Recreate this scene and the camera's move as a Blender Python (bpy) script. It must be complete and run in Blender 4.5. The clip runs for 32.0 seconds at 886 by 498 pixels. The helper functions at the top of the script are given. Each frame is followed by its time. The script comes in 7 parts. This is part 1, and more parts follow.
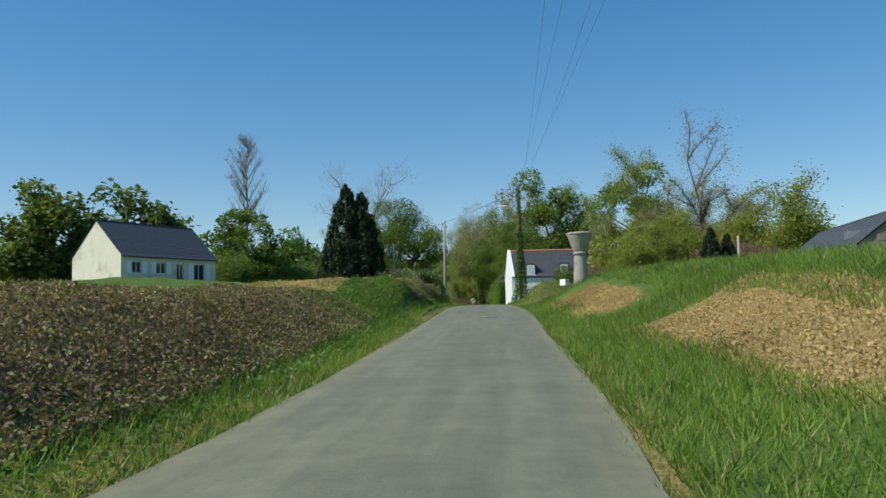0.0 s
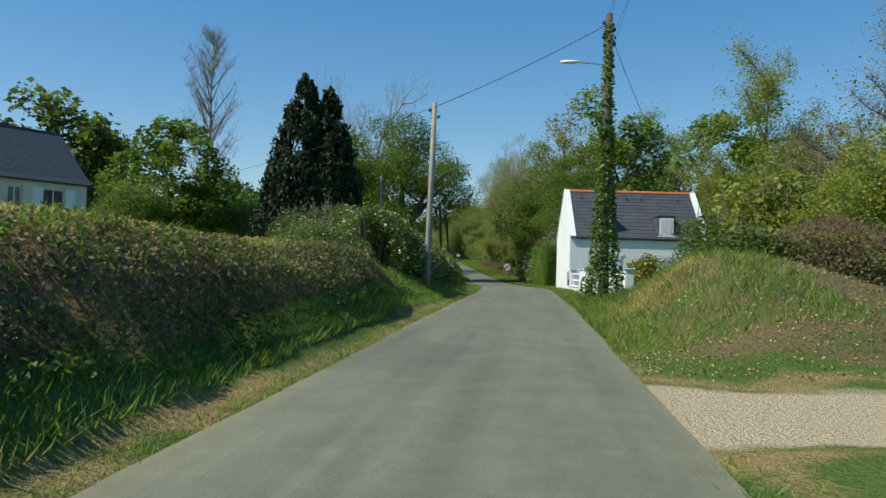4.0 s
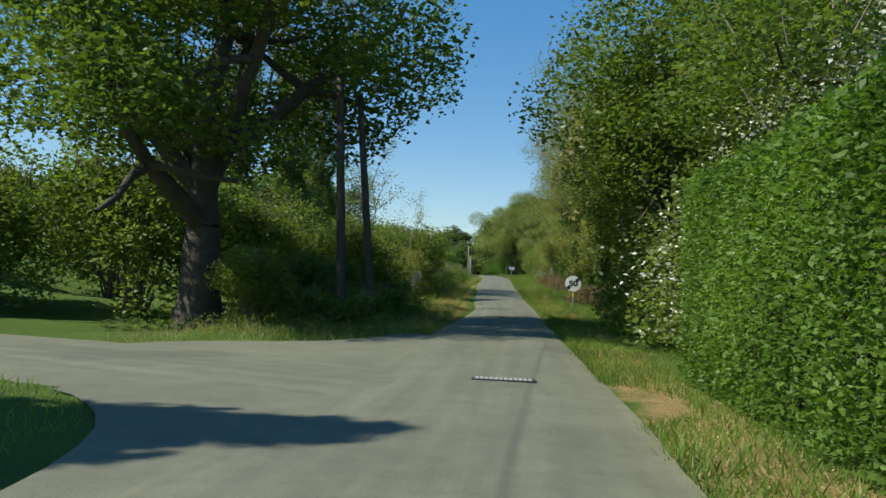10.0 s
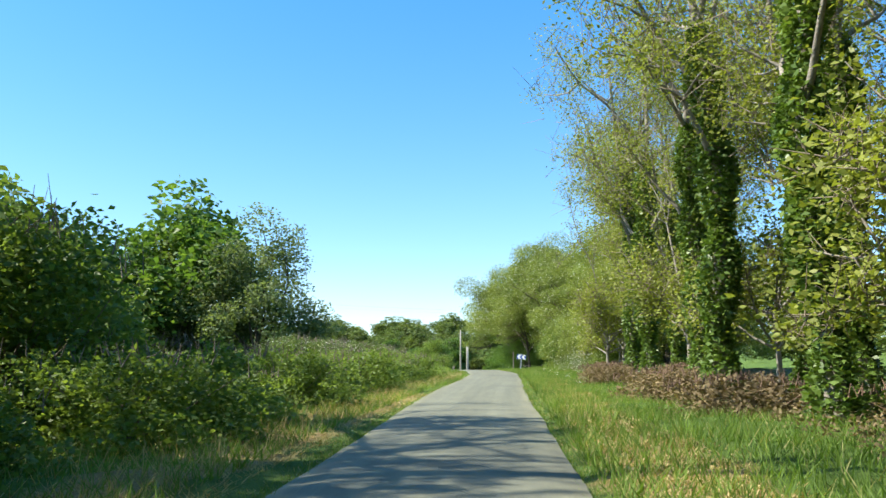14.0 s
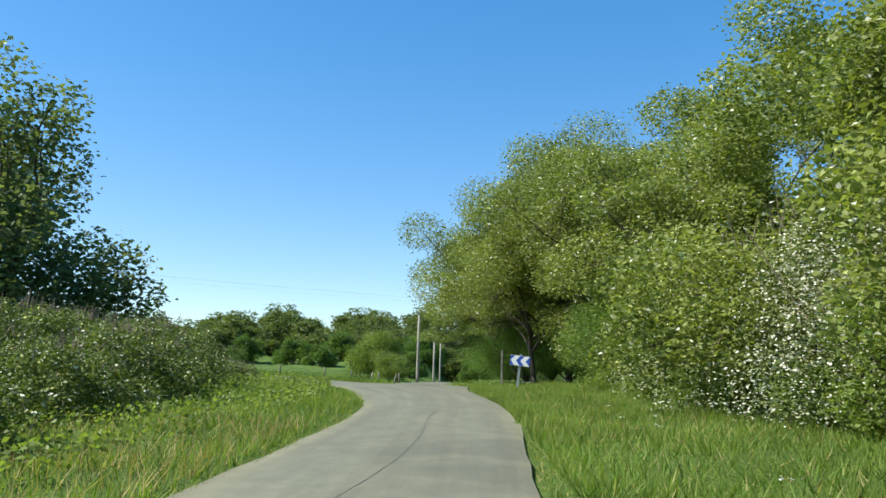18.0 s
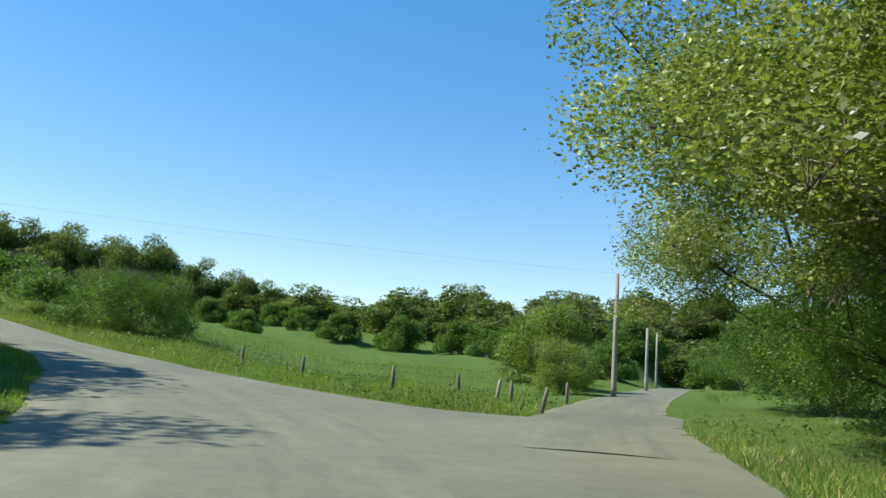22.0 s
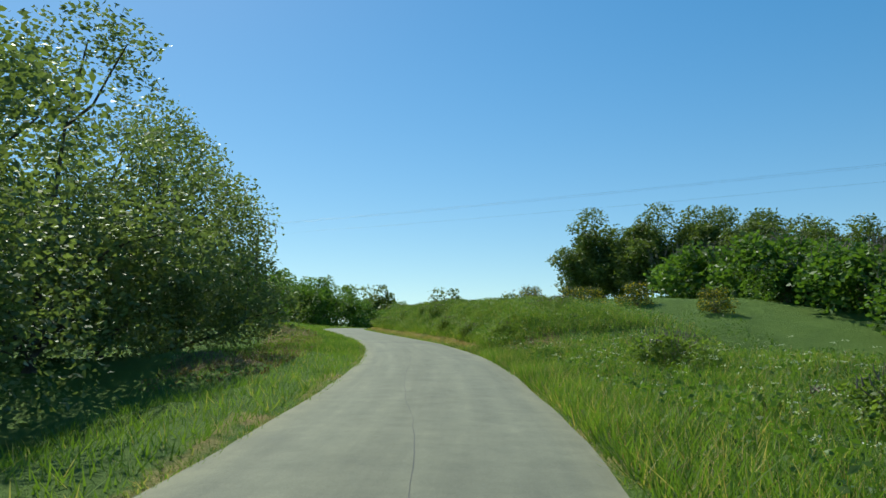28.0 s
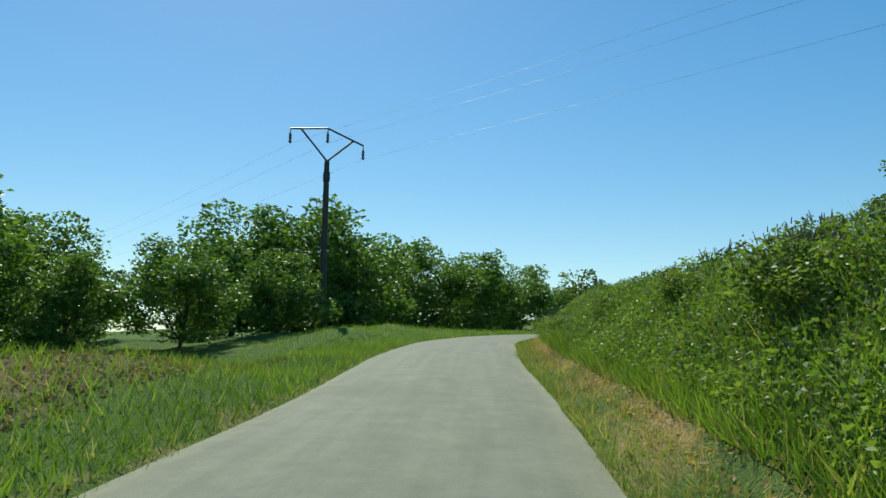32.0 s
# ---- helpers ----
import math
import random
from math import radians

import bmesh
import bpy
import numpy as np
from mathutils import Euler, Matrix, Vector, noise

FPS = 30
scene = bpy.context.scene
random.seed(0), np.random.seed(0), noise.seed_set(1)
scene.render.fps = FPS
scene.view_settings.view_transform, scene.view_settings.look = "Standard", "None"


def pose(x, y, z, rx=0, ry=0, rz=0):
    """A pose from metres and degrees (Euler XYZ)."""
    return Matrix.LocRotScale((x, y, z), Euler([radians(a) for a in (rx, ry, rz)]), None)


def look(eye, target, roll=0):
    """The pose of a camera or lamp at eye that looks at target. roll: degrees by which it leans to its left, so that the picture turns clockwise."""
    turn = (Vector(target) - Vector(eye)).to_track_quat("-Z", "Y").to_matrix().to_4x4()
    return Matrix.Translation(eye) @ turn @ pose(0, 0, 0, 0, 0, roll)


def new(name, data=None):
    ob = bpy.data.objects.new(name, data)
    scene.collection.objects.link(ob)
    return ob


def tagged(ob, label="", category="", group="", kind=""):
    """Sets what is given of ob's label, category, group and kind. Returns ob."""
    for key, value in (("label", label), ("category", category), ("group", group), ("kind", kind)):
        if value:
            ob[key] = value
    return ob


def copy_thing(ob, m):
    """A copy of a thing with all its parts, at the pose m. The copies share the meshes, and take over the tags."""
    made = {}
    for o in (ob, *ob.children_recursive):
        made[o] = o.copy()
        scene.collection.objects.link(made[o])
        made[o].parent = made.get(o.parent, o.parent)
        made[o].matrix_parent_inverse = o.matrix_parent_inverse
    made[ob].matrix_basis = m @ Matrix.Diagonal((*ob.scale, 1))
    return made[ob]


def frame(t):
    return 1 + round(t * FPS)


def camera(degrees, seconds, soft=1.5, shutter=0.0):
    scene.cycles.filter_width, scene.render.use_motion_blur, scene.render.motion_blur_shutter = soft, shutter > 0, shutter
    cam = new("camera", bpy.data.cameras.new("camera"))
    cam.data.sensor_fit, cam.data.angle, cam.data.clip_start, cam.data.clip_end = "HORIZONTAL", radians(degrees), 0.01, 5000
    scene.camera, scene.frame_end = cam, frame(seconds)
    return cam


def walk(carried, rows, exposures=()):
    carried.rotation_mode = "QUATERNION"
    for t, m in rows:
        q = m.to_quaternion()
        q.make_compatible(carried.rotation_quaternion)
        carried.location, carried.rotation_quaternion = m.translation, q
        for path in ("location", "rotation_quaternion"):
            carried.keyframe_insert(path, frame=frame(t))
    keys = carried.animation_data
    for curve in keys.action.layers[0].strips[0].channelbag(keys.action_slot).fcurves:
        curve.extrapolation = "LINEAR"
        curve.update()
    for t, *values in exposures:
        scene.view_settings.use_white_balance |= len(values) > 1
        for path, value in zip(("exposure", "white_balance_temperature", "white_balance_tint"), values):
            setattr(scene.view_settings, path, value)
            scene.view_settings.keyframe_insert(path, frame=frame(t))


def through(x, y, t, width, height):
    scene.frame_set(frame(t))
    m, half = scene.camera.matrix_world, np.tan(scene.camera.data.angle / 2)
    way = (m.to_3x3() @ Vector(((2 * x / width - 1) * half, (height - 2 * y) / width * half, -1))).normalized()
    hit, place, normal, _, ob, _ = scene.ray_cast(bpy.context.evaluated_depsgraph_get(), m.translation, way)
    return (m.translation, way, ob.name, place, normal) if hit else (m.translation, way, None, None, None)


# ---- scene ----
from mathutils.geometry import delaunay_2d_cdt

cam = camera(58.1, 32.0)
PATH = [
    (0, (0.961, -0.844, -0.678), (0.751, 1.139, -0.514), -1.5),
    (0.5, (0.935, 3.201, -0.546), (0.741, 5.19, -0.456), -1.5),
    (1, (0.812, 7.655, -0.399), (0.569, 9.637, -0.286), -1.2),
    (1.5, (0.634, 12.226, -0.246), (0.431, 14.21, -0.093), 1.2),
    (2, (0.384, 16.426, -0.045), (0.186, 18.412, 0.082), -0.5),
    (2.5, (0.128, 20.487, 0.198), (-0.077, 22.473, 0.316), 0.6),
    (3, (0.119, 24.826, 0.422), (-0.142, 26.805, 0.547), -0.5),
    (3.5, (-0.256, 28.908, 0.593), (-0.558, 30.883, 0.692), 2.4),
    (4, (-0.498, 33.035, 0.718), (-0.818, 35.009, 0.773), 1.6),
    (4.5, (-0.701, 37.173, 0.811), (-1.026, 39.145, 0.889), 2.7),
    (6.5, (-1.608, 54.822, 1.074), (-1.95, 56.791, 1.16), 1.2),
    (7, (-1.865, 58.978, 1.139), (-2.209, 60.947, 1.21), 1.2),
    (7.5, (-2.146, 63.204, 1.116), (-2.584, 65.154, 1.193), 1.2),
    (8, (-2.451, 67.449, 1.13), (-2.875, 69.403, 1.2), 1.5),
    (8.5, (-2.809, 71.811, 1.117), (-3.237, 73.763, 1.178), 0.5),
    (9, (-2.968, 76.02, 1.08), (-3.417, 77.965, 1.198), -0.4),
    (9.5, (-3.262, 80.438, 1.025), (-3.742, 82.374, 1.162), 2.7),
    (10, (-3.897, 85.072, 0.967), (-4.417, 87.001, 1.063), 2.2),
    (10.5, (-4.568, 89.902, 0.915), (-5.095, 91.829, 1.023), 1.4),
    (11, (-5.351, 94.622, 0.869), (-5.837, 96.558, 1.003), -1.3),
    (11.5, (-6.185, 99.48, 0.878), (-6.678, 101.403, 1.119), 0.5),
    (12, (-6.849, 104.304, 0.934), (-7.341, 106.229, 1.161), -4.4),
    (12.5, (-7.65, 109.083, 0.99), (-8.179, 110.996, 1.23), -0.6),
    (13, (-8.519, 113.950, 1.062), (-9.039, 115.862, 1.320), 0.700),
    (13.5, (-9.691, 119.437, 1.246), (-10.217, 121.338, 1.566), -0.100),
    (14, (-10.901, 124.893, 1.483), (-11.435, 126.786, 1.820), -0.000),
    (14.5, (-12.068, 130.333, 1.738), (-12.598, 132.226, 2.076), 0.700),
    (16.5, (-15.771, 150.114, 2.457), (-16.291, 152.028, 2.757), 0.000),
    (17, (-16.627, 154.496, 2.606), (-17.151, 156.406, 2.925), 1.100),
    (17.5, (-17.396, 158.739, 2.748), (-17.912, 160.652, 3.061), 0.600),
    (18, (-18.236, 163.150, 2.890), (-18.749, 165.059, 3.231), 1.400),
    (18.5, (-19.048, 167.350, 3.026), (-19.561, 169.261, 3.353), 1.400),
    (19, (-19.870, 171.365, 3.168), (-20.396, 173.273, 3.490), 1.600),
    (19.5, (-20.700, 175.100, 3.312), (-21.259, 176.996, 3.655), 1.500),
    (20, (-21.530, 178.759, 3.457), (-22.118, 180.644, 3.812), 3.100),
    (20.5, (-22.387, 182.270, 3.580), (-23.045, 184.136, 3.904), 2.100),
    (21, (-23.307, 185.568, 3.684), (-24.042, 187.400, 4.036), 2.800),
    (21.5, (-24.490, 188.734, 3.839), (-25.346, 190.516, 4.174), 1.900),
    (22, (-25.960, 191.636, 3.954), (-26.962, 193.347, 4.249), 3.800),
    (22.5, (-27.799, 194.545, 4.024), (-28.979, 196.138, 4.295), 3.100),
    (23, (-29.963, 197.314, 4.050), (-31.305, 198.772, 4.310), 3.100),
    (23.5, (-32.434, 199.927, 4.076), (-33.927, 201.231, 4.335), 2.100),
    (24, (-35.094, 202.185, 4.159), (-36.710, 203.327, 4.449), 1.600),
    (24.5, (-37.863, 204.128, 4.278), (-39.589, 205.087, 4.591), 0.7),
    (25, (-40.876, 205.815, 4.421), (-42.686, 206.607, 4.729), 0.7),
    (25.5, (-44.205, 207.24, 4.601), (-46.07, 207.887, 4.918), 0.4),
    (26, (-47.719, 208.347, 4.816), (-49.633, 208.836, 5.131), -0.5),
    (26.5, (-51.021, 209.334, 5.059), (-52.971, 209.675, 5.345), 0.3),
    (28.5, (-69.104, 213.772, 6.872), (-71.082, 213.893, 7.144), 0.8),
    (29, (-73.643, 214.306, 7.082), (-75.627, 214.343, 7.329), 1.2),
    (29.5, (-78.376, 214.834, 7.285), (-80.357, 214.816, 7.558), 0.8),
    (30, (-82.89, 215.179, 7.537), (-84.869, 215.111, 7.821), 0.6),
    (30.5, (-87.581, 215.348, 7.827), (-89.555, 215.225, 8.125), 0.6),
    (31, (-92.147, 215.377, 8.136), (-94.113, 215.169, 8.439), 1.2),
    (31.5, (-96.805, 215.175, 8.433), (-98.761, 214.88, 8.729), 0.4),
    (32, (-101.667, 214.804, 8.73), (-103.617, 214.45, 8.998), 0.8),
]
EXPOSURES = [(0, 0.1, 2), (4.5, 0.15, 2), (8, 0.15, 3), (10, 0.3, 3), (11, 0.75, 4), (12, 1.35, 6), (13, 1.5, 6), (14, 1.3, 6), (14.5, 1.0, 5), (17, 0.8, 5), (20, 0.8, 5), (22, 0.7, 4), (23, 0.7, 2), (24.5, 0.25, -5), (26, 0.15, -7), (30, 0.2, -8), (32, 0.16, -9)]
walk(cam, [(t, look(eye, target, roll)) for t, eye, target, roll in PATH], [(t, stops, 6500, tint) for t, stops, tint in EXPOSURES])

# ---- world, sun and exposure ----
SUN_AZ, SUN_EL = math.atan2(-0.90, -0.43), radians(47)
world = bpy.data.worlds.new("sky")
scene.world = world
world.use_nodes = True
wn, wl = world.node_tree.nodes, world.node_tree.links
sky = wn.new("ShaderNodeTexSky")
sky.sky_type = 'NISHITA'
sky.sun_disc = False
sky.sun_elevation, sky.sun_rotation = SUN_EL, SUN_AZ % (2 * math.pi)
sky.altitude, sky.air_density, sky.dust_density, sky.ozone_density = 0, 1.0, 0.2, 3.0
hue = wn.new("ShaderNodeHueSaturation")
hue.inputs["Saturation"].default_value = 1.38
hue.inputs["Hue"].default_value = 0.509
wl.new(sky.outputs[0], hue.inputs["Color"])
soft_sky = wn.new("ShaderNodeGamma")
soft_sky.inputs["Gamma"].default_value = 0.74
wl.new(hue.outputs[0], soft_sky.inputs["Color"])
wl.new(soft_sky.outputs[0], wn["Background"].inputs[0])
wn["Background"].inputs[1].default_value = 0.179
sun_way = Vector((math.sin(SUN_AZ) * math.cos(SUN_EL), math.cos(SUN_AZ) * math.cos(SUN_EL), math.sin(SUN_EL)))
sun = new("sun", bpy.data.lights.new("sun", 'SUN'))
sun.data.energy, sun.data.angle, sun.data.color = 4.8, radians(0.53), (1.0, 0.94, 0.84)
sun.matrix_world = look(sun_way * 100, (0, 0, 0))

rng = np.random.default_rng(7)


# ---- materials ----
def nodes_of(name):
    m = bpy.data.materials.new(name)
    m.use_nodes = True
    return m, m.node_tree.nodes, m.node_tree.links, m.node_tree.nodes["Principled BSDF"]


def noise_tex(n, l, scale, detail=6.0, rough=0.6, coord=None):
    t = n.new("ShaderNodeTexNoise")
    t.inputs["Scale"].default_value, t.inputs["Detail"].default_value, t.inputs["Roughness"].default_value = scale, detail, rough
    if coord is not None:
        l.new(coord, t.inputs["Vector"])
    return t


def ramp(n, l, src, stops):
    r = n.new("ShaderNodeValToRGB")
    e = r.color_ramp.elements
    while len(e) < len(stops):
        e.new(0.5)
    for k, (p, c) in zip(e, stops):
        k.position, k.color = p, (*c, 1)
    l.new(src, r.inputs[0])
    return r


def mix(n, l, fac, a, b, mode='MIX'):
    m = n.new("ShaderNodeMixRGB")
    m.blend_type = mode
    for i, v in enumerate((fac, a, b)):
        if isinstance(v, (int, float)):
            m.inputs[i].default_value = v
        elif isinstance(v, tuple):
            m.inputs[i].default_value = (*v, 1)
        else:
            l.new(v, m.inputs[i])
    return m.outputs[0]


def surface(name, a, b, scale=4.0, fine=60.0, rough=0.8, bump=0.3, dist=0.02, metal=0.0, stain=None, stain_scale=0.7, stain_at=0.55):
    """Two-tone grainy surface with relief and an optional stain of its own colour."""
    m, n, l, p = nodes_of(name)
    pos = n.new("ShaderNodeTexCoord").outputs["Object"]
    big, small = noise_tex(n, l, scale, coord=pos), noise_tex(n, l, fine, 3.0, coord=pos)
    col = ramp(n, l, big.outputs[0], [(0.3, a), (0.7, b)]).outputs[0]
    col = mix(n, l, 0.35, col, ramp(n, l, small.outputs[0], [(0.3, tuple(v * 0.6 for v in a)), (0.7, tuple(min(1, v * 1.25) for v in b))]).outputs[0])
    if stain:
        st = ramp(n, l, noise_tex(n, l, stain_scale, 8.0, 0.7, pos).outputs[0], [(stain_at, (0, 0, 0)), (stain_at + 0.15, (1, 1, 1))]).outputs[0]
        col = mix(n, l, st, col, stain)
    l.new(col, p.inputs["Base Color"])
    p.inputs["Roughness"].default_value, p.inputs["Metallic"].default_value = rough, metal
    bp = n.new("ShaderNodeBump")
    bp.inputs["Strength"].default_value, bp.inputs["Distance"].default_value = bump, dist
    l.new(small.outputs[0], bp.inputs["Height"])
    l.new(bp.outputs[0], p.inputs["Normal"])
    return m


def leaf(name, dark, light, through=0.45, rough=0.5, odd=None, odd_at=0.93):
    """Leaves that differ one by one, lit through from behind."""
    m, n, l, p = nodes_of(name)
    g = n.new("ShaderNodeNewGeometry")
    rand = g.outputs["Random Per Island"]
    col = ramp(n, l, rand, [(0.0, dark), (0.9, light)]).outputs[0]
    pos = n.new("ShaderNodeTexCoord").outputs["Object"]
    col = mix(n, l, 0.5, col, ramp(n, l, noise_tex(n, l, 0.5, 2.0, coord=pos).outputs[0], [(0.35, tuple(v * 0.7 for v in dark)), (0.65, light)]).outputs[0])
    if odd:
        col = mix(n, l, ramp(n, l, rand, [(odd_at - 0.02, (0, 0, 0)), (odd_at, (1, 1, 1))]).outputs[0], col, odd)
    l.new(col, p.inputs["Base Color"])
    p.inputs["Roughness"].default_value = rough
    p.inputs["Specular IOR Level"].default_value = 0.3
    t = n.new("ShaderNodeBsdfTranslucent")
    l.new(mix(n, l, 1.0, col, (1.15, 1.2, 0.5), 'MULTIPLY'), t.inputs[0])
    ms = n.new("ShaderNodeMixShader")
    ms.inputs[0].default_value = through
    l.new(p.outputs[0], ms.inputs[1])
    l.new(t.outputs[0], ms.inputs[2])
    l.new(ms.outputs[0], n["Material Output"].inputs[0])
    return m


def road_material():
    m, n, l, p = nodes_of("worn_asphalt")
    pos = n.new("ShaderNodeTexCoord").outputs["Object"]
    ac = n.new("ShaderNodeAttribute")
    ac.attribute_name = "across"
    big = noise_tex(n, l, 0.35, 8.0, 0.65, pos)
    grit = noise_tex(n, l, 90.0, 2.0, 0.7, pos)
    col = ramp(n, l, big.outputs[0], [(0.3, (0.123, 0.122, 0.096)), (0.7, (0.172, 0.168, 0.132))]).outputs[0]
    col = mix(n, l, 0.5, col, ramp(n, l, grit.outputs[0], [(0.3, (0.078, 0.081, 0.068)), (0.72, (0.226, 0.228, 0.192))]).outputs[0])
    # polished wheel tracks, dusty edges
    col = mix(n, l, ramp(n, l, ac.outputs["Fac"], [(0.0, (0.5, 0.5, 0.5)), (0.12, (0, 0, 0)), (0.88, (0, 0, 0)), (1.0, (0.5, 0.5, 0.5))]).outputs[0], col, (0.234, 0.216, 0.152))
    wheel = ramp(n, l, ac.outputs["Fac"], [(0.1, (0, 0, 0)), (0.24, (0.22, 0.22, 0.22)), (0.4, (0, 0, 0)), (0.6, (0, 0, 0)), (0.76, (0.22, 0.22, 0.22)), (0.9, (0, 0, 0))]).outputs[0]
    col = mix(n, l, wheel, col, (0.187, 0.191, 0.164))
    wear = noise_tex(n, l, 2.2, 7.0, 0.72, pos)
    col = mix(n, l, 0.55, col, ramp(n, l, wear.outputs[0], [(0.28, (0.62, 0.63, 0.62)), (0.72, (1.36, 1.34, 1.28))]).outputs[0], 'MULTIPLY')
    chips = ramp(n, l, noise_tex(n, l, 14.0, 4.0, 0.75, pos).outputs[0], [(0.62, (0, 0, 0)), (0.70, (0.45, 0.45, 0.45))]).outputs[0]
    col = mix(n, l, chips, col, (0.085, 0.086, 0.075))
    patch = ramp(n, l, noise_tex(n, l, 0.16, 3.0, 0.5, pos).outputs[0], [(0.60, (0, 0, 0)), (0.63, (0.5, 0.5, 0.5))]).outputs[0]
    col = mix(n, l, patch, col, (0.098, 0.100, 0.086))
    sep, com = n.new("ShaderNodeSeparateXYZ"), n.new("ShaderNodeCombineXYZ")
    l.new(pos, sep.inputs[0])
    for k, (src, size) in enumerate(((ac.outputs["Fac"], 7.0), (sep.outputs[0], 0.10), (sep.outputs[1], 0.10))):
        times = n.new("ShaderNodeMath")
        times.operation = 'MULTIPLY'
        times.inputs[1].default_value = size
        l.new(src, times.inputs[0])
        l.new(times.outputs[0], com.inputs[k])
    streak = noise_tex(n, l, 1.6, 5.0, 0.6, com.outputs[0])
    col = mix(n, l, 0.7, col, ramp(n, l, streak.outputs[0], [(0.3, (0.74, 0.74, 0.73)), (0.7, (1.20, 1.19, 1.15))]).outputs[0], 'MULTIPLY')
    scuff = ramp(n, l, noise_tex(n, l, 1.1, 9.0, 0.8, pos).outputs[0], [(0.68, (0, 0, 0)), (0.74, (0.35, 0.35, 0.35))]).outputs[0]
    col = mix(n, l, scuff, col, (0.30, 0.28, 0.22))
    col = mix(n, l, 1.0, col, (0.99, 1.0, 0.87), 'MULTIPLY')
    l.new(col, p.inputs["Base Color"])
    p.inputs["Roughness"].default_value = 0.85
    bp = n.new("ShaderNodeBump")
    bp.inputs["Strength"].default_value, bp.inputs["Distance"].default_value = 0.5, 0.008
    l.new(grit.outputs[0], bp.inputs["Height"])
    l.new(bp.outputs[0], p.inputs["Normal"])
    return m


def ground_material():
    m, n, l, p = nodes_of("meadow_and_verge")
    pos = n.new("ShaderNodeTexCoord").outputs["Object"]
    big, mid, fine = noise_tex(n, l, 0.09, 5.0, 0.6, pos), noise_tex(n, l, 1.1, 5.0, 0.65, pos), noise_tex(n, l, 22.0, 4.0, 0.7, pos)
    grass = ramp(n, l, big.outputs[0], [(0.3, (0.080, 0.145, 0.026)), (0.7, (0.135, 0.215, 0.042))]).outputs[0]
    grass = mix(n, l, 0.55, grass, ramp(n, l, mid.outputs[0], [(0.3, (0.060, 0.110, 0.022)), (0.7, (0.16, 0.235, 0.052))]).outputs[0])
    grass = mix(n, l, 0.45, grass, ramp(n, l, fine.outputs[0], [(0.3, (0.03, 0.06, 0.012)), (0.7, (0.16, 0.22, 0.06))]).outputs[0])
    straw = ramp(n, l, fine.outputs[0], [(0.3, (0.20, 0.13, 0.05)), (0.7, (0.50, 0.37, 0.17))]).outputs[0]
    dirt = ramp(n, l, mid.outputs[0], [(0.3, (0.10, 0.068, 0.038)), (0.7, (0.25, 0.17, 0.09))]).outputs[0]
    dirt = mix(n, l, 0.5, dirt, ramp(n, l, fine.outputs[0], [(0.3, (0.05, 0.035, 0.02)), (0.7, (0.33, 0.24, 0.13))]).outputs[0])
    gravel = ramp(n, l, noise_tex(n, l, 40.0, 2.0, 0.8, pos).outputs[0], [(0.3, (0.40, 0.315, 0.195)), (0.7, (0.70, 0.57, 0.385))]).outputs[0]
    col = grass
    for key, other in (("straw", straw), ("dirt", dirt), ("gravel", gravel)):
        a = n.new("ShaderNodeAttribute")
        a.attribute_name = key
        edge = n.new("ShaderNodeMath")
        edge.operation = 'ADD'
        l.new(a.outputs["Fac"], edge.inputs[0])
        half = n.new("ShaderNodeMath")
        half.operation = 'MULTIPLY_ADD'
        half.inputs[1].default_value, half.inputs[2].default_value = 0.9, -0.45
        l.new(mid.outputs[0], half.inputs[0])
        l.new(half.outputs[0], edge.inputs[1])
        col = mix(n, l, ramp(n, l, edge.outputs[0], [(0.35, (0, 0, 0)), (0.65, (1, 1, 1))]).outputs[0], col, other)
    l.new(col, p.inputs["Base Color"])
    p.inputs["Roughness"].default_value = 0.95
    p.inputs["Specular IOR Level"].default_value = 0.1
    bp = n.new("ShaderNodeBump")
    bp.inputs["Strength"].default_value, bp.inputs["Distance"].default_value = 0.8, 0.12
    l.new(fine.outputs[0], bp.inputs["Height"])
    l.new(bp.outputs[0], p.inputs["Normal"])
    return m


ASPHALT, GROUND = road_material(), ground_material()
WHITE = surface("white_render", (0.68, 0.68, 0.67), (0.78, 0.78, 0.77), 1.2, 50, 0.9, 0.35, 0.01, stain=(0.55, 0.54, 0.50), stain_scale=0.6, stain_at=0.66)
CREAM = surface("cream_render", (0.60, 0.56, 0.46), (0.70, 0.66, 0.56), 0.9, 40, 0.9, 0.4, 0.01, stain=(0.42, 0.38, 0.30), stain_scale=0.5)
PAINT = surface("white_paint", (0.76, 0.76, 0.75), (0.84, 0.84, 0.83), 2, 80, 0.45, 0.1, 0.004)
GREYPAINT = surface("pale_grey_paint", (0.60, 0.63, 0.68), (0.68, 0.70, 0.74), 2, 80, 0.5, 0.1, 0.004)
SLATE = surface("slate", (0.045, 0.048, 0.055), (0.085, 0.088, 0.098), 3, 40, 0.55, 0.3, 0.01, stain=(0.13, 0.13, 0.12), stain_scale=1.4, stain_at=0.6)
ROOFSLATE = surface("roof_slate", (0.045, 0.048, 0.055), (0.085, 0.088, 0.098), 3, 40, 0.55, 0.3, 0.01, stain=(0.13, 0.13, 0.12), stain_scale=1.4, stain_at=0.6)
n_, l_ = ROOFSLATE.node_tree.nodes, ROOFSLATE.node_tree.links
was_ = n_["Principled BSDF"].inputs["Base Color"].links[0].from_socket
each_ = ramp(n_, l_, n_.new("ShaderNodeObjectInfo").outputs["Random"], [(0.0, (0.86, 0.86, 0.87)), (1.0, (1.14, 1.13, 1.12))]).outputs[0]
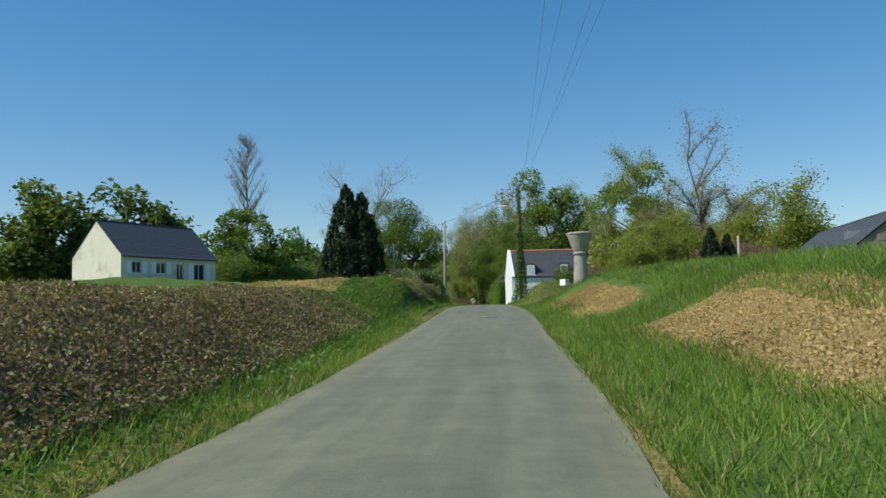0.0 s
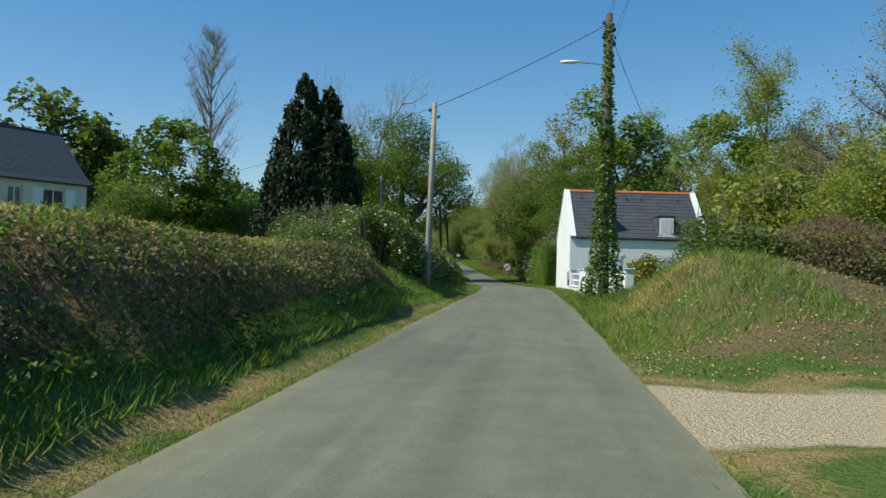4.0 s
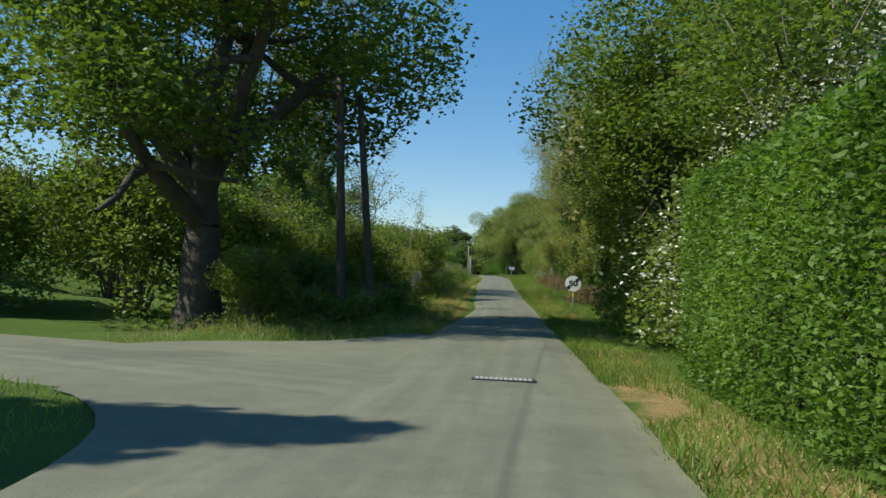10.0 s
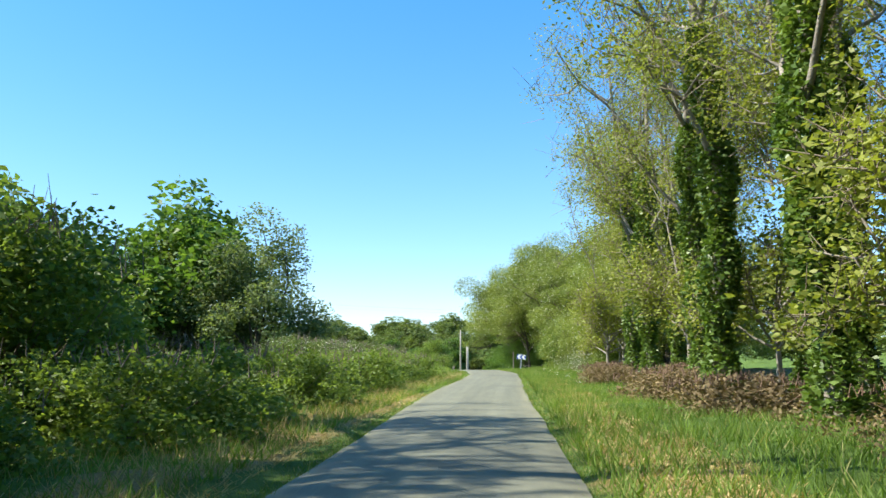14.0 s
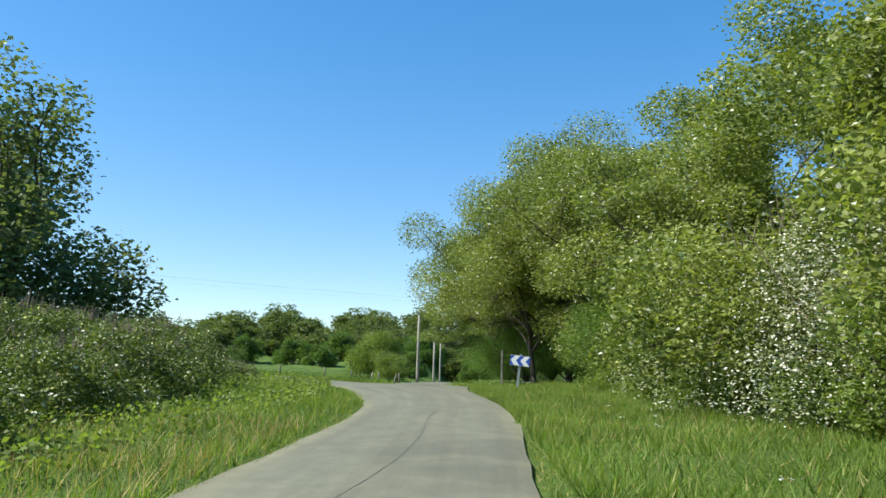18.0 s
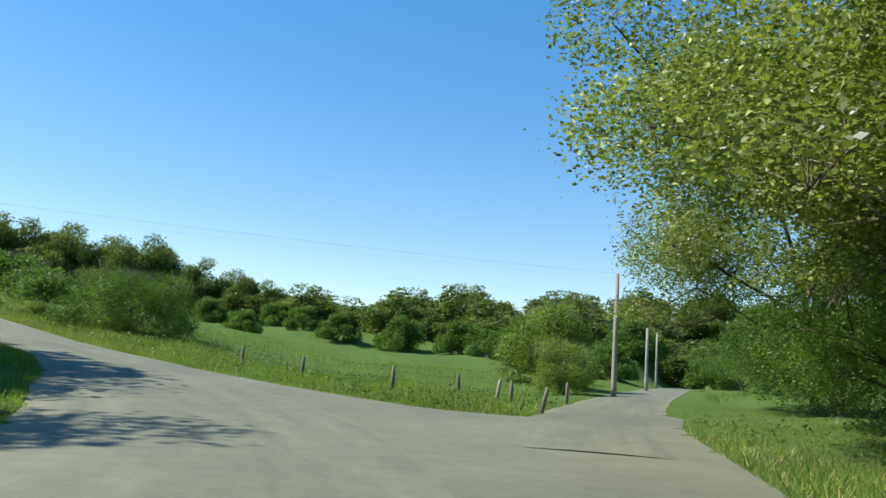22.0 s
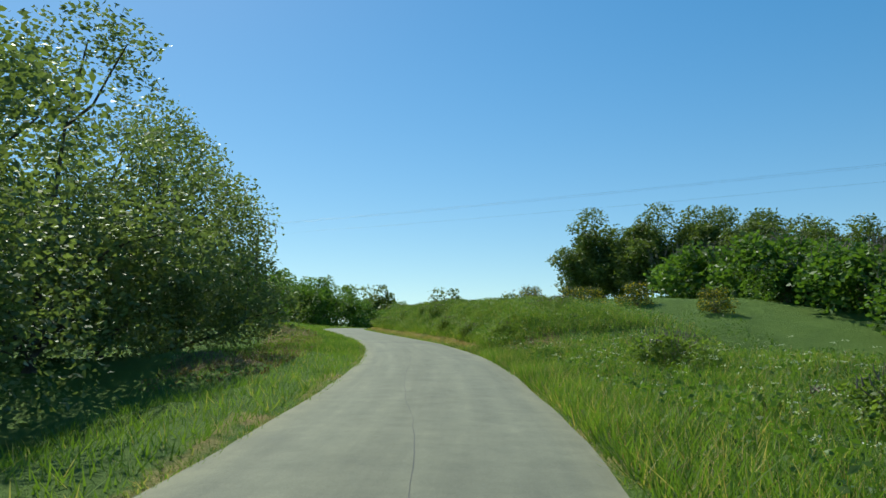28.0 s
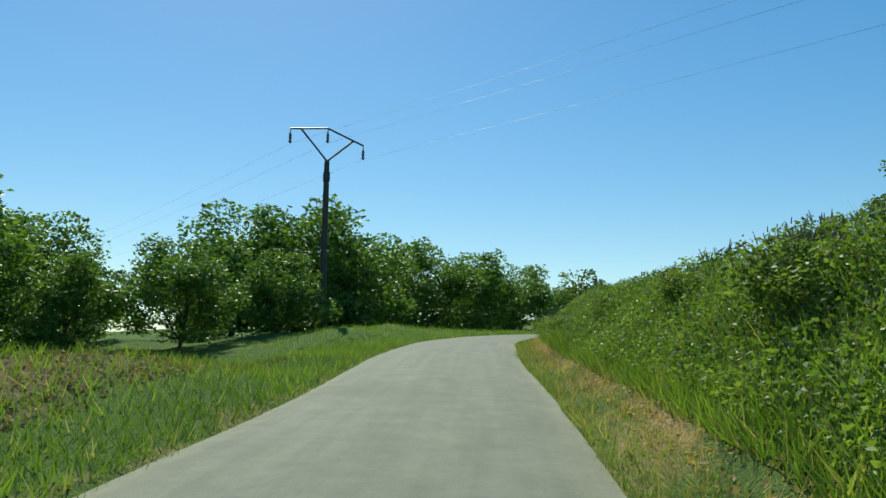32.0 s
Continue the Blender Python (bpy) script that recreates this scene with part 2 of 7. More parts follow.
l_.new(mix(n_, l_, 1.0, was_, each_, 'MULTIPLY'), n_["Principled BSDF"].inputs["Base Color"])
RIDGE = surface("orange_ridge_clay", (0.42, 0.12, 0.05), (0.58, 0.20, 0.09), 2, 30, 0.8, 0.3, 0.01)
STONE = surface("rubble_stone", (0.18, 0.15, 0.12), (0.36, 0.31, 0.24), 3, 25, 0.95, 0.8, 0.04)
CONCRETE = surface("old_concrete", (0.27, 0.25, 0.21), (0.40, 0.37, 0.31), 2.5, 45, 0.95, 0.5, 0.02, stain=(0.09, 0.08, 0.07), stain_scale=2.2, stain_at=0.52)
POLEWOOD = surface("grey_pole_wood", (0.22, 0.20, 0.17), (0.36, 0.33, 0.28), 3, 50, 0.9, 0.5, 0.01)
DARKWOOD = surface("tarred_wood", (0.045, 0.038, 0.03), (0.10, 0.085, 0.065), 3, 50, 0.9, 0.5, 0.01)
POSTWOOD = surface("weathered_post_wood", (0.14, 0.12, 0.10), (0.28, 0.25, 0.21), 4, 50, 0.95, 0.5, 0.01)
BARK = surface("bark", (0.045, 0.036, 0.028), (0.11, 0.09, 0.07), 2.5, 18, 0.95, 0.9, 0.04, stain=(0.07, 0.085, 0.04), stain_scale=1.2)
PALEBARK = surface("pale_bark", (0.16, 0.14, 0.115), (0.30, 0.27, 0.22), 2.5, 18, 0.95, 0.8, 0.03)
METAL = surface("galvanised_metal", (0.40, 0.41, 0.42), (0.52, 0.53, 0.54), 3, 60, 0.45, 0.1, 0.003, 0.8)
GRATEIRON = surface("worn_iron", (0.30, 0.28, 0.25), (0.46, 0.43, 0.38), 6, 90, 0.7, 0.2, 0.003, 0.0)
DARKMETAL = surface("dark_metal", (0.04, 0.04, 0.045), (0.08, 0.08, 0.085), 3, 60, 0.5, 0.1, 0.003, 0.6)
SIGNWHITE = surface("sign_white", (0.78, 0.78, 0.77), (0.84, 0.84, 0.83), 1.5, 60, 0.35, 0.02, 0.002)
SIGNBLACK = surface("sign_black", (0.012, 0.014, 0.03), (0.02, 0.022, 0.045), 2, 60, 0.4, 0.02, 0.002)
SIGNBLUE = surface("sign_blue", (0.025, 0.08, 0.42), (0.035, 0.10, 0.48), 2, 60, 0.35, 0.02, 0.002)
YELLOW = surface("yellow_tape", (0.75, 0.72, 0.02), (0.85, 0.80, 0.04), 2, 60, 0.4, 0.02, 0.002)
CURTAIN = surface("net_curtain", (0.55, 0.56, 0.58), (0.68, 0.69, 0.70), 6, 60, 0.9, 0.2, 0.01)
TAR = surface("old_tar", (0.05, 0.05, 0.047), (0.085, 0.085, 0.078), 2, 60, 0.8, 0.2, 0.004)
STONES = surface("field_stones", (0.30, 0.27, 0.22), (0.52, 0.48, 0.41), 6, 40, 0.95, 0.5, 0.02)

OAKLEAF = leaf("oak_leaves", (0.068, 0.119, 0.019), (0.182, 0.257, 0.047))
HEDGELEAF = leaf("hedge_leaves", (0.054, 0.115, 0.022), (0.162, 0.257, 0.054))
CLIPLEAF = leaf("clipped_hedge_leaves", (0.061, 0.135, 0.019), (0.189, 0.297, 0.054))
YOUNGLEAF = leaf("young_willow_leaves", (0.176, 0.209, 0.038), (0.338, 0.365, 0.081), 0.45)
OLIVELEAF = leaf("olive_spring_leaves", (0.203, 0.189, 0.068), (0.351, 0.324, 0.135), 0.4)
CONIFERLEAF = leaf("conifer_scales", (0.012, 0.024, 0.010), (0.035, 0.055, 0.02), 0.1, 0.7)
IVYLEAF = leaf("ivy_leaves", (0.055, 0.110, 0.022), (0.190, 0.275, 0.058), 0.35, 0.4)
GREYLEAF = leaf("grey_willow_leaves", (0.095, 0.135, 0.058), (0.235, 0.285, 0.130), 0.45)
DARKLEAF = leaf("dark_wood_leaves", (0.072, 0.112, 0.030), (0.185, 0.232, 0.068), 0.4)
THORNLEAF = leaf("thorn_leaves", (0.105, 0.150, 0.034), (0.310, 0.360, 0.095), 0.42, 0.55, (0.72, 0.72, 0.62), 0.965)
FRESHLEAF = leaf("fresh_thicket_leaves", (0.100, 0.165, 0.034), (0.260, 0.335, 0.085), 0.5)
BLOSSOM = leaf("hawthorn_blossom", (0.10, 0.15, 0.05), (0.20, 0.24, 0.10), 0.3, 0.6, (0.78, 0.77, 0.68), 0.62)
BRAMBLE = leaf("bramble_leaves", (0.074, 0.115, 0.027), (0.203, 0.257, 0.068), 0.3, 0.5, (0.800, 0.800, 0.675), 0.96)
RUSTLEAF = leaf("dead_bracken", (0.13, 0.095, 0.05), (0.29, 0.215, 0.115), 0.25, 0.8)
GORSE = leaf("gorse_flower", (0.07, 0.10, 0.02), (0.16, 0.19, 0.035), 0.3, 0.6, (0.75, 0.55, 0.02), 0.86)
TWIG = surface("twigs", (0.13, 0.105, 0.075), (0.26, 0.21, 0.15), 2, 10, 0.95, 0.2, 0.01)
REDTWIG = surface("reddish_twigs", (0.12, 0.075, 0.05), (0.24, 0.15, 0.10), 2, 10, 0.95, 0.2, 0.01)
GRASS = leaf("grass_blades", (0.085, 0.160, 0.024), (0.235, 0.340, 0.062), 0.45, 0.6, (0.40, 0.36, 0.15), 0.92)
DEADSTALK = leaf("dead_stalks", (0.12, 0.09, 0.05), (0.29, 0.225, 0.13), 0.25, 0.85, (0.36, 0.30, 0.18), 0.94)
STRAWBLADE = leaf("dry_grass", (0.30, 0.21, 0.085), (0.62, 0.48, 0.24), 0.3, 0.8)
FLOWER = leaf("white_umbels", (0.70, 0.70, 0.62), (0.85, 0.85, 0.80), 0.3, 0.7)
DANDELION = leaf("yellow_flowers", (0.70, 0.55, 0.02), (0.85, 0.70, 0.04), 0.3, 0.7)

m_, n_, l_, p_ = nodes_of("window_glass")
p_.inputs["Base Color"].default_value = (0.03, 0.035, 0.04, 1)
p_.inputs["Roughness"].default_value, p_.inputs["Specular IOR Level"].default_value = 0.05, 0.8
GLASS = m_


# ---- mesh helpers ----
def mesh_np(name, verts, faces, mat, smooth=False):
    """A mesh from arrays: verts (n, 3), faces (m, k)."""
    verts, faces = np.asarray(verts, np.float32), np.asarray(faces, np.int32)
    me = bpy.data.meshes.new(name)
    k = faces.shape[1]
    me.vertices.add(len(verts))
    me.vertices.foreach_set("co", verts.ravel())
    me.loops.add(faces.size)
    me.loops.foreach_set("vertex_index", faces.ravel())
    me.polygons.add(len(faces))
    me.polygons.foreach_set("loop_start", np.arange(0, faces.size, k, dtype=np.int32))
    me.polygons.foreach_set("loop_total", np.full(len(faces), k, np.int32))
    if smooth:
        me.polygons.foreach_set("use_smooth", np.ones(len(faces), bool))
    me.materials.append(mat)
    me.update(calc_edges=True)
    return me


def part(name, data, mat, parent=None, label="", m=None):
    """One mesh object from a bmesh or a mesh, under a thing or a part."""
    if isinstance(data, bmesh.types.BMesh):
        me = bpy.data.meshes.new(name)
        data.to_mesh(me)
        data.free()
        me.materials.append(mat)
    else:
        me = data
    ob = new(name, me)
    if parent is not None:
        ob.parent = parent
    if m is not None:
        ob.matrix_basis = m
    return tagged(ob, label)


def thing(name, label, category, m=None, group="", kind=""):
    ob = new(name)
    ob.empty_display_size = 0.3
    if m is not None:
        ob.matrix_basis = m
    return tagged(ob, label, category, group, kind)


def box(bm, x0, y0, z0, x1, y1, z1, bevel=0.0):
    r = bmesh.ops.create_cube(bm, size=1, matrix=Matrix.Translation(((x0 + x1) / 2, (y0 + y1) / 2, (z0 + z1) / 2)) @ Matrix.Diagonal((x1 - x0, y1 - y0, z1 - z0, 1)))
    if bevel:
        edges = list({e for v in r["verts"] for e in v.link_edges})
        bmesh.ops.bevel(bm, geom=edges, offset=bevel, segments=2, affect='EDGES')
    return bm


def boxed(*a, bevel=0.0):
    return box(bmesh.new(), *a, bevel=bevel)


def prism(points, y0, y1):
    """A solid from an outline in the x-z plane, drawn out along y."""
    bm = bmesh.new()
    a = [bm.verts.new((x, y0, z)) for x, z in points]
    b = [bm.verts.new((x, y1, z)) for x, z in points]
    bm.faces.new(a)
    bm.faces.new(b[::-1])
    for i in range(len(points)):
        j = (i + 1) % len(points)
        bm.faces.new((a[j], a[i], b[i], b[j]))
    bmesh.ops.recalc_face_normals(bm, faces=bm.faces)
    return bm


def lathe(rings, n=14, centre=(0, 0)):
    """A turned solid from rings of (radius, height)."""
    bm = bmesh.new()
    rows = [[bm.verts.new((centre[0] + r * math.cos(2 * math.pi * i / n), centre[1] + r * math.sin(2 * math.pi * i / n), z)) for i in range(n)] for r, z in rings]
    for a, b in zip(rows, rows[1:]):
        for i in range(n):
            f = bm.faces.new((a[i], a[(i + 1) % n], b[(i + 1) % n], b[i]))
            f.smooth = True
    bm.faces.new(rows[0][::-1])
    bm.faces.new(rows[-1])
    return bm


def tubes(segs, sides=5):
    """Tapered tubes: rows of start, end, first and last radius. Returns verts and quads."""
    segs = np.asarray(segs, float)
    a, b, ra, rb = segs[:, :3], segs[:, 3:6], segs[:, 6], segs[:, 7]
    d = b - a
    d /= np.linalg.norm(d, axis=1, keepdims=True) + 1e-9
    ref = np.where(np.abs(d[:, 2:3]) > 0.9, [[1.0, 0, 0]], [[0, 0, 1.0]])
    u = np.cross(d, ref)
    u /= np.linalg.norm(u, axis=1, keepdims=True) + 1e-9
    v = np.cross(d, u)
    ang = 2 * np.pi * np.arange(sides) / sides
    ring = np.cos(ang)[None, :, None] * u[:, None] + np.sin(ang)[None, :, None] * v[:, None]
    verts = np.concatenate([a[:, None] + ring * ra[:, None, None], b[:, None] + ring * rb[:, None, None]], 1).reshape(-1, 3)
    i = np.arange(sides)
    quad = np.stack([i, (i + 1) % sides, (i + 1) % sides + sides, i + sides], 1)
    faces = (quad[None] + (np.arange(len(segs)) * 2 * sides)[:, None, None]).reshape(-1, 4)
    return verts, faces


def leaves(points, size, r, flat=0.35, slim=0.55):
    """A small folded leaf at each point, turned at random. Returns verts and quads."""
    n = len(points)
    ax = r.normal(size=(n, 3))
    ax[:, 2] *= flat
    ax /= np.linalg.norm(ax, axis=1, keepdims=True)
    o = r.normal(size=(n, 3))
    side = np.cross(ax, o)
    side /= np.linalg.norm(side, axis=1, keepdims=True) + 1e-9
    up = np.cross(side, ax)
    s = (size * r.uniform(0.6, 1.4, n))[:, None]
    verts = np.stack([points - ax * s * 0.5, points + side * s * slim * 0.5 + up * s * 0.12, points + ax * s * 0.5, points - side * s * slim * 0.5 + up * s * 0.12], 1).reshape(-1, 3)
    return verts, np.arange(n * 4).reshape(-1, 4)


def in_clumps(clumps, n, r, shell=0.55):
    """Points in the outer part of round clumps (rows of x, y, z, radius, flatness)."""
    c = np.asarray(clumps, float)
    w = c[:, 3] ** 2
    k = r.choice(len(c), n, p=w / w.sum())
    d = r.normal(size=(n, 3))
    d /= np.linalg.norm(d, axis=1, keepdims=True)
    rad = c[k, 3] * (shell + (1 - shell) * r.uniform(0, 1, n) ** 0.6) * (1 + 0.12 * r.normal(size=n))
    d[:, 2] *= c[k, 4]
    return c[k, :3] + d * rad[:, None]


# ---- plan: roads ----
LANE = [(1.4, -60, -4.2), (0.9, -30, -2.9), (0.2, -0.9, -1.83), (0, 7.6, -1.55), (-0.4, 16.4, -1.19), (-0.8, 24.8, -0.76), (-1.3, 33, -0.45), (-1.7, 42, -0.25),
        (-2.4, 54.8, -0.08), (-2.9, 63.1, -0.03), (-3.6, 71.8, -0.04), (-4.2, 80.4, -0.12), (-5.4, 89.8, -0.22), (-6.9, 99.4, -0.24), (-8.5, 108.9, -0.14), (-10.5, 119.3, 0.084),
        (-12.9, 130.2, 0.563)]
LANE += [(-16.8, 149.9, 1.301), (-18.4, 158.6, 1.591), (-20, 167.2, 1.869), (-21.7, 174.9, 2.154), (-23.4, 182, 2.423), (-25.5, 188.3, 2.683), (-28.7, 194, 2.865),
        (-33.1, 199.2, 2.947), (-38.4, 203.2, 3.147), (-44.6, 206.3, 3.478), (-51.3, 208.4, 3.947), (-60.3, 210.9, 4.748), (-69.3, 212.8, 5.617), (-78.5, 213.8, 6.157),
        (-87.6, 214.3, 6.697)]
LANE += [(-96.8, 214.2, 7.277), (-101.6, 213.8, 7.577), (-112, 212.6, 8.197), (-122, 211.2, 8.848), (-133, 210.6, 9.447), (-145, 212.5, 9.997), (-160, 219, 10.497),
        (-180, 232, 10.898), (-210, 250, 11.398)]
SIDE_LANE = [(-5.8, 94.4, -0.23), (-9, 95.2, -0.26), (-14, 96.6, -0.33), (-24, 98.6, -0.5), (-40, 100, -0.8), (-70, 101, -1.2)]
FAR_LANE = [(-26.4, 193, 2.822), (-27.4, 196.5, 2.904), (-31.6, 208, 2.998), (-35.2, 222, 3.147), (-38.6, 238, 3.297), (-42.4, 256, 3.397), (-46.8, 278, 3.397), (-52, 310, 3.397)]
BEND = [(-22.9, 180.5, 2.365), (-23.7, 184.8, 2.534), (-24.8, 189, 2.705), (-27.6, 197.5, 2.933), (-31.5, 204.2, 2.978), (-38, 206.4, 3.098), (-43, 207.2, 3.367),
        (-50, 209.6, 3.837), (-60, 212.2, 4.717)]
MOUTH = [(-7, 87.5, -0.22), (-8.6, 94.5, -0.25), (-9, 102, -0.26)]
TRACK = [(-1.2, 39.6, -0.31), (1.5, 40.0, -0.28), (5, 40.8, -0.2), (10, 42.5, 0.0), (18, 46, 0.3)]


def smooth_line(points, step=1.0):
    """A smooth line through points, in even steps."""
    p = np.array(points, float)
    p = np.vstack([2 * p[0] - p[1], p, 2 * p[-1] - p[-2]])
    out = []
    for a, b, c, d in zip(p, p[1:], p[2:], p[3:]):
        k = max(2, int(np.linalg.norm(c - b) / 0.5))
        t = np.linspace(0, 1, k, endpoint=False)[:, None]
        out.append(0.5 * (2 * b + (c - a) * t + (2 * a - 5 * b + 4 * c - d) * t**2 + (3 * b - 3 * c + d - a) * t**3))
    out = np.vstack(out + [p[-2:-1]])
    s = np.r_[0, np.cumsum(np.linalg.norm(np.diff(out[:, :2], axis=0), axis=1))]
    u = np.arange(0, s[-1], step)
    return np.stack([np.interp(u, s, out[:, i]) for i in range(3)], 1)


lane, side_lane, far_lane, track = smooth_line(LANE), smooth_line(SIDE_LANE), smooth_line(FAR_LANE), smooth_line(TRACK)
bend, mouth = smooth_line(BEND), smooth_line(MOUTH)
lane_s = np.arange(len(lane)) * 1.0
lane_s -= lane_s[np.argmin(np.abs(lane[:, 1]))]
HALF = 1.70
# distance of the asphalt's edges from the lane's middle line, along it
EDGE_LEFT = [(-60, 1.75), (4, 1.79), (12, 1.67), (29, 1.3), (38, 1.33), (50, 1.25), (64, 1.12), (72, 1.2), (78, 1.6), (100, 1.7), (111, 1.49), (120, 1.05), (133, 1.08), (148, 1.4), (162, 1.61), (171, 1.7), (179, 1.56), (184, 1.7),
             (187, 2.1), (193, 2.55), (200, 2.85), (211, 2.85), (216, 2.2), (220, 1.69), (226, 1.45), (262, 1.56), (280, 1.59), (420, 1.6)]
EDGE_RIGHT = [(-60, 1.6), (4, 1.6), (12, 1.74), (29, 1.96), (39, 1.83), (64, 2.0), (72, 2.09), (81, 1.84), (90, 1.85), (99, 1.73), (110, 1.55), (120, 1.67), (133, 1.67), (150, 1.5), (162, 1.46), (172, 1.55), (180, 1.7), (188, 1.6),
              (191, 1.7), (195, 2.4), (205, 2.4), (214, 2.3), (220, 2.26), (226, 1.75), (262, 1.98), (280, 1.85), (420, 1.8)]


def edge_at(s, side):
    """How far the asphalt reaches at s metres along the lane; side below 0 is left."""
    return np.where(np.asarray(side) < 0, np.interp(s, *zip(*EDGE_LEFT)), np.interp(s, *zip(*EDGE_RIGHT)))


def nearest(line, xy):
    """Distance to a line, signed side (right is positive), index along it and its height, for points xy."""
    n = len(xy)
    dist, lat, at, z = np.empty(n), np.empty(n), np.empty(n), np.empty(n)
    way = np.gradient(line[:, :2], axis=0)
    way /= np.linalg.norm(way, axis=1, keepdims=True)
    for i in range(0, n, 4000):
        q = xy[i:i + 4000]
        d2 = ((q[:, None, 0] - line[None, :, 0]) ** 2 + (q[:, None, 1] - line[None, :, 1]) ** 2)
        k = d2.argmin(1)
        off = q - line[k, :2]
        along = (off * way[k]).sum(1)
        k2 = np.clip(k + along, 0, len(line) - 1)
        lat[i:i + 4000] = off[:, 0] * way[k, 1] - off[:, 1] * way[k, 0]
        dist[i:i + 4000] = np.sqrt(d2[np.arange(len(q)), k])
        at[i:i + 4000] = k2
        z[i:i + 4000] = np.interp(k2, np.arange(len(line)), line[:, 2])
    return dist, lat, at, z


# flares of asphalt at the junctions, as outlines
BEND_FLARE = [(-22.6, 184.6), (-23.3, 187), (-24.5, 190.7), (-25.3, 193.6), (-26.6, 199.2), (-28.1, 203.6), (-30.0, 209.0), (-31.4, 214.0), (-34.0, 214.0), (-33.2, 210.3), (-33.0, 208.9), (-34.2, 208.0), (-36.5, 207.3), (-39.3, 207.4), (-41.5, 207.9), (-45, 208.6),
              (-50, 209.8), (-56, 211.3), (-59.5, 212.1), (-58, 211.0), (-48, 207.8), (-42, 205.7), (-36, 202.2), (-31, 197.2), (-27, 191.2), (-25.0, 186)]
SIDE_FLARE = [(-6.5, 85.2), (-7.6, 89.5), (-9.6, 92), (-13.4, 94), (-13.6, 99.2), (-10.6, 101), (-9.7, 104.5), (-7.8, 101), (-6, 93)]
APRONS = [smooth_line([(*p, 0) for p in ring], 0.7)[:, :2] for ring in (BEND_FLARE, SIDE_FLARE)]


def on_apron(xy):
    """Whether points lie on the flares of the junctions."""
    x, y = xy[:, 0], xy[:, 1]
    found = np.zeros(len(xy), bool)
    for ring in APRONS:
        hit = np.zeros(len(xy), bool)
        for (ax, ay), (bx, by) in zip(ring, np.roll(ring, -1, 0)):
            if ay != by:
                hit ^= ((ay > y) != (by > y)) & (x < (bx - ax) * (y - ay) / (by - ay) + ax)
        found |= hit
    return found


def paved(xy):
    """Height of the asphalt where the lanes run together."""
    xy = np.asarray(xy, float).reshape(-1, 2)
    rows = np.vstack([lane[::2], side_lane[::2], far_lane[::2]])
    out = np.empty(len(xy))
    for i in range(0, len(xy), 4000):
        q = xy[i:i + 4000]
        w = 1 / ((q[:, None, 0] - rows[None, :, 0]) ** 2 + (q[:, None, 1] - rows[None, :, 1]) ** 2 + 1.5) ** 2.2
        out[i:i + 4000] = (w * rows[None, :, 2]).sum(1) / w.sum(1)
    return out


# ---- plan: heights of the land beside the roads (x, y, z) ----
LAND_A = [(-9, -10, -1), (-6, 5, -0.35), (-6, 18, -0.1), (-6.5, 30, 0.6), (-7, 40, 1.2), (-7.5, 48, 1.25), (-10, 58, 1), (-20, 20, 0.7), (-22, 45, 1.9), (-40, 72, 3.3),
        (-38, 100, 3.2), (-20, 84, 1.2), (-60, 60, 3.6), (-50, 120, 2.508), (-14, 70, 0.6), (8, -10, -0.9), (8, 6, -0.3), (8, 18, 0.35), (5.6, 47.8, 0.35), (6.6, 50, 0.1),
        (8.5, 47, 0.05), (7, 28, 0.85), (3.4, 36.0, 1.0), (4.6, 34, 1.1), (3.6, 31, 0.75), (12, 30, 1), (20, 50, 1.2)]
LAND_B = [(4, 41, -0.2), (9, 44, 0), (1.6, 48, 1.35), (3.4, 49, 1.25), (0.9, 50.5, 1.15), (1.4, 53, 0.8), (3, 58, 0), (2, 64, -0.1), (3, 72, -0.3), (4, 85, -0.3), (3, 100, -0.2), (20, 90, 0.5), (-12, 78, 0.1),
        (-14, 86, -0.2), (-20, 104, -0.5), (-24, 120, -0.292), (0, 120, -0.092), (-2, 140, 0.781), (-28, 145, 1.007), (-30, 170, 2.04), (-6, 160, 1.487), (-10, 185, 2.519)]
LAND_C = [(-18, 200, 3.098), (-34, 188, 2.995), (-45, 192, 3.496), (-42, 222, 2.897), (-60, 235, 3.697), (-50, 250, 3.6), (-75, 262, 5.0), (-30, 250, 3.397),
        (-100, 250, 6.397), (-130, 262, 9.898), (-150, 240, 11.398), (-175, 250, 14.398), (-120, 230, 8.898), (-85, 224, 6.497), (-66, 222, 4.897), (-55, 201, 3.797),
        (-75, 205, 5.098), (-95, 206, 6.298), (-120, 203, 7.798), (-150, 195, 9.464)]
LAND_D = [(-90, 219.8, 7.2), (-95, 219.8, 8.5), (-99, 219.6, 9.1), (-104, 219.2, 9.5), (-112, 218.2, 9.95), (-122, 216.8, 10.4), (-134, 216.3, 11.2), (-100, 227, 9.6), (-112, 227, 10.6), (-145, 222, 11.898), (-200, 180, 10.493), (-160, 160, 7.987),
        (-90, 150, 3.734), (-230, 300, 16.898), (-120, 330, 14.5), (-90, 345, 15), (-60, 350, 15), (-20, 345, 13), (-60, 285, 6.5), (-95, 282, 8), (-260, 200, 15.898), (-230, 160, 12.987),
        (40, 250, 6.897), (60, 60, 2), (60, 150, 2.734), (-80, 20, 4), (0, -80, -4), (-100, 100, 3)]
LAND = np.array(LAND_A + LAND_B + LAND_C + LAND_D, float)
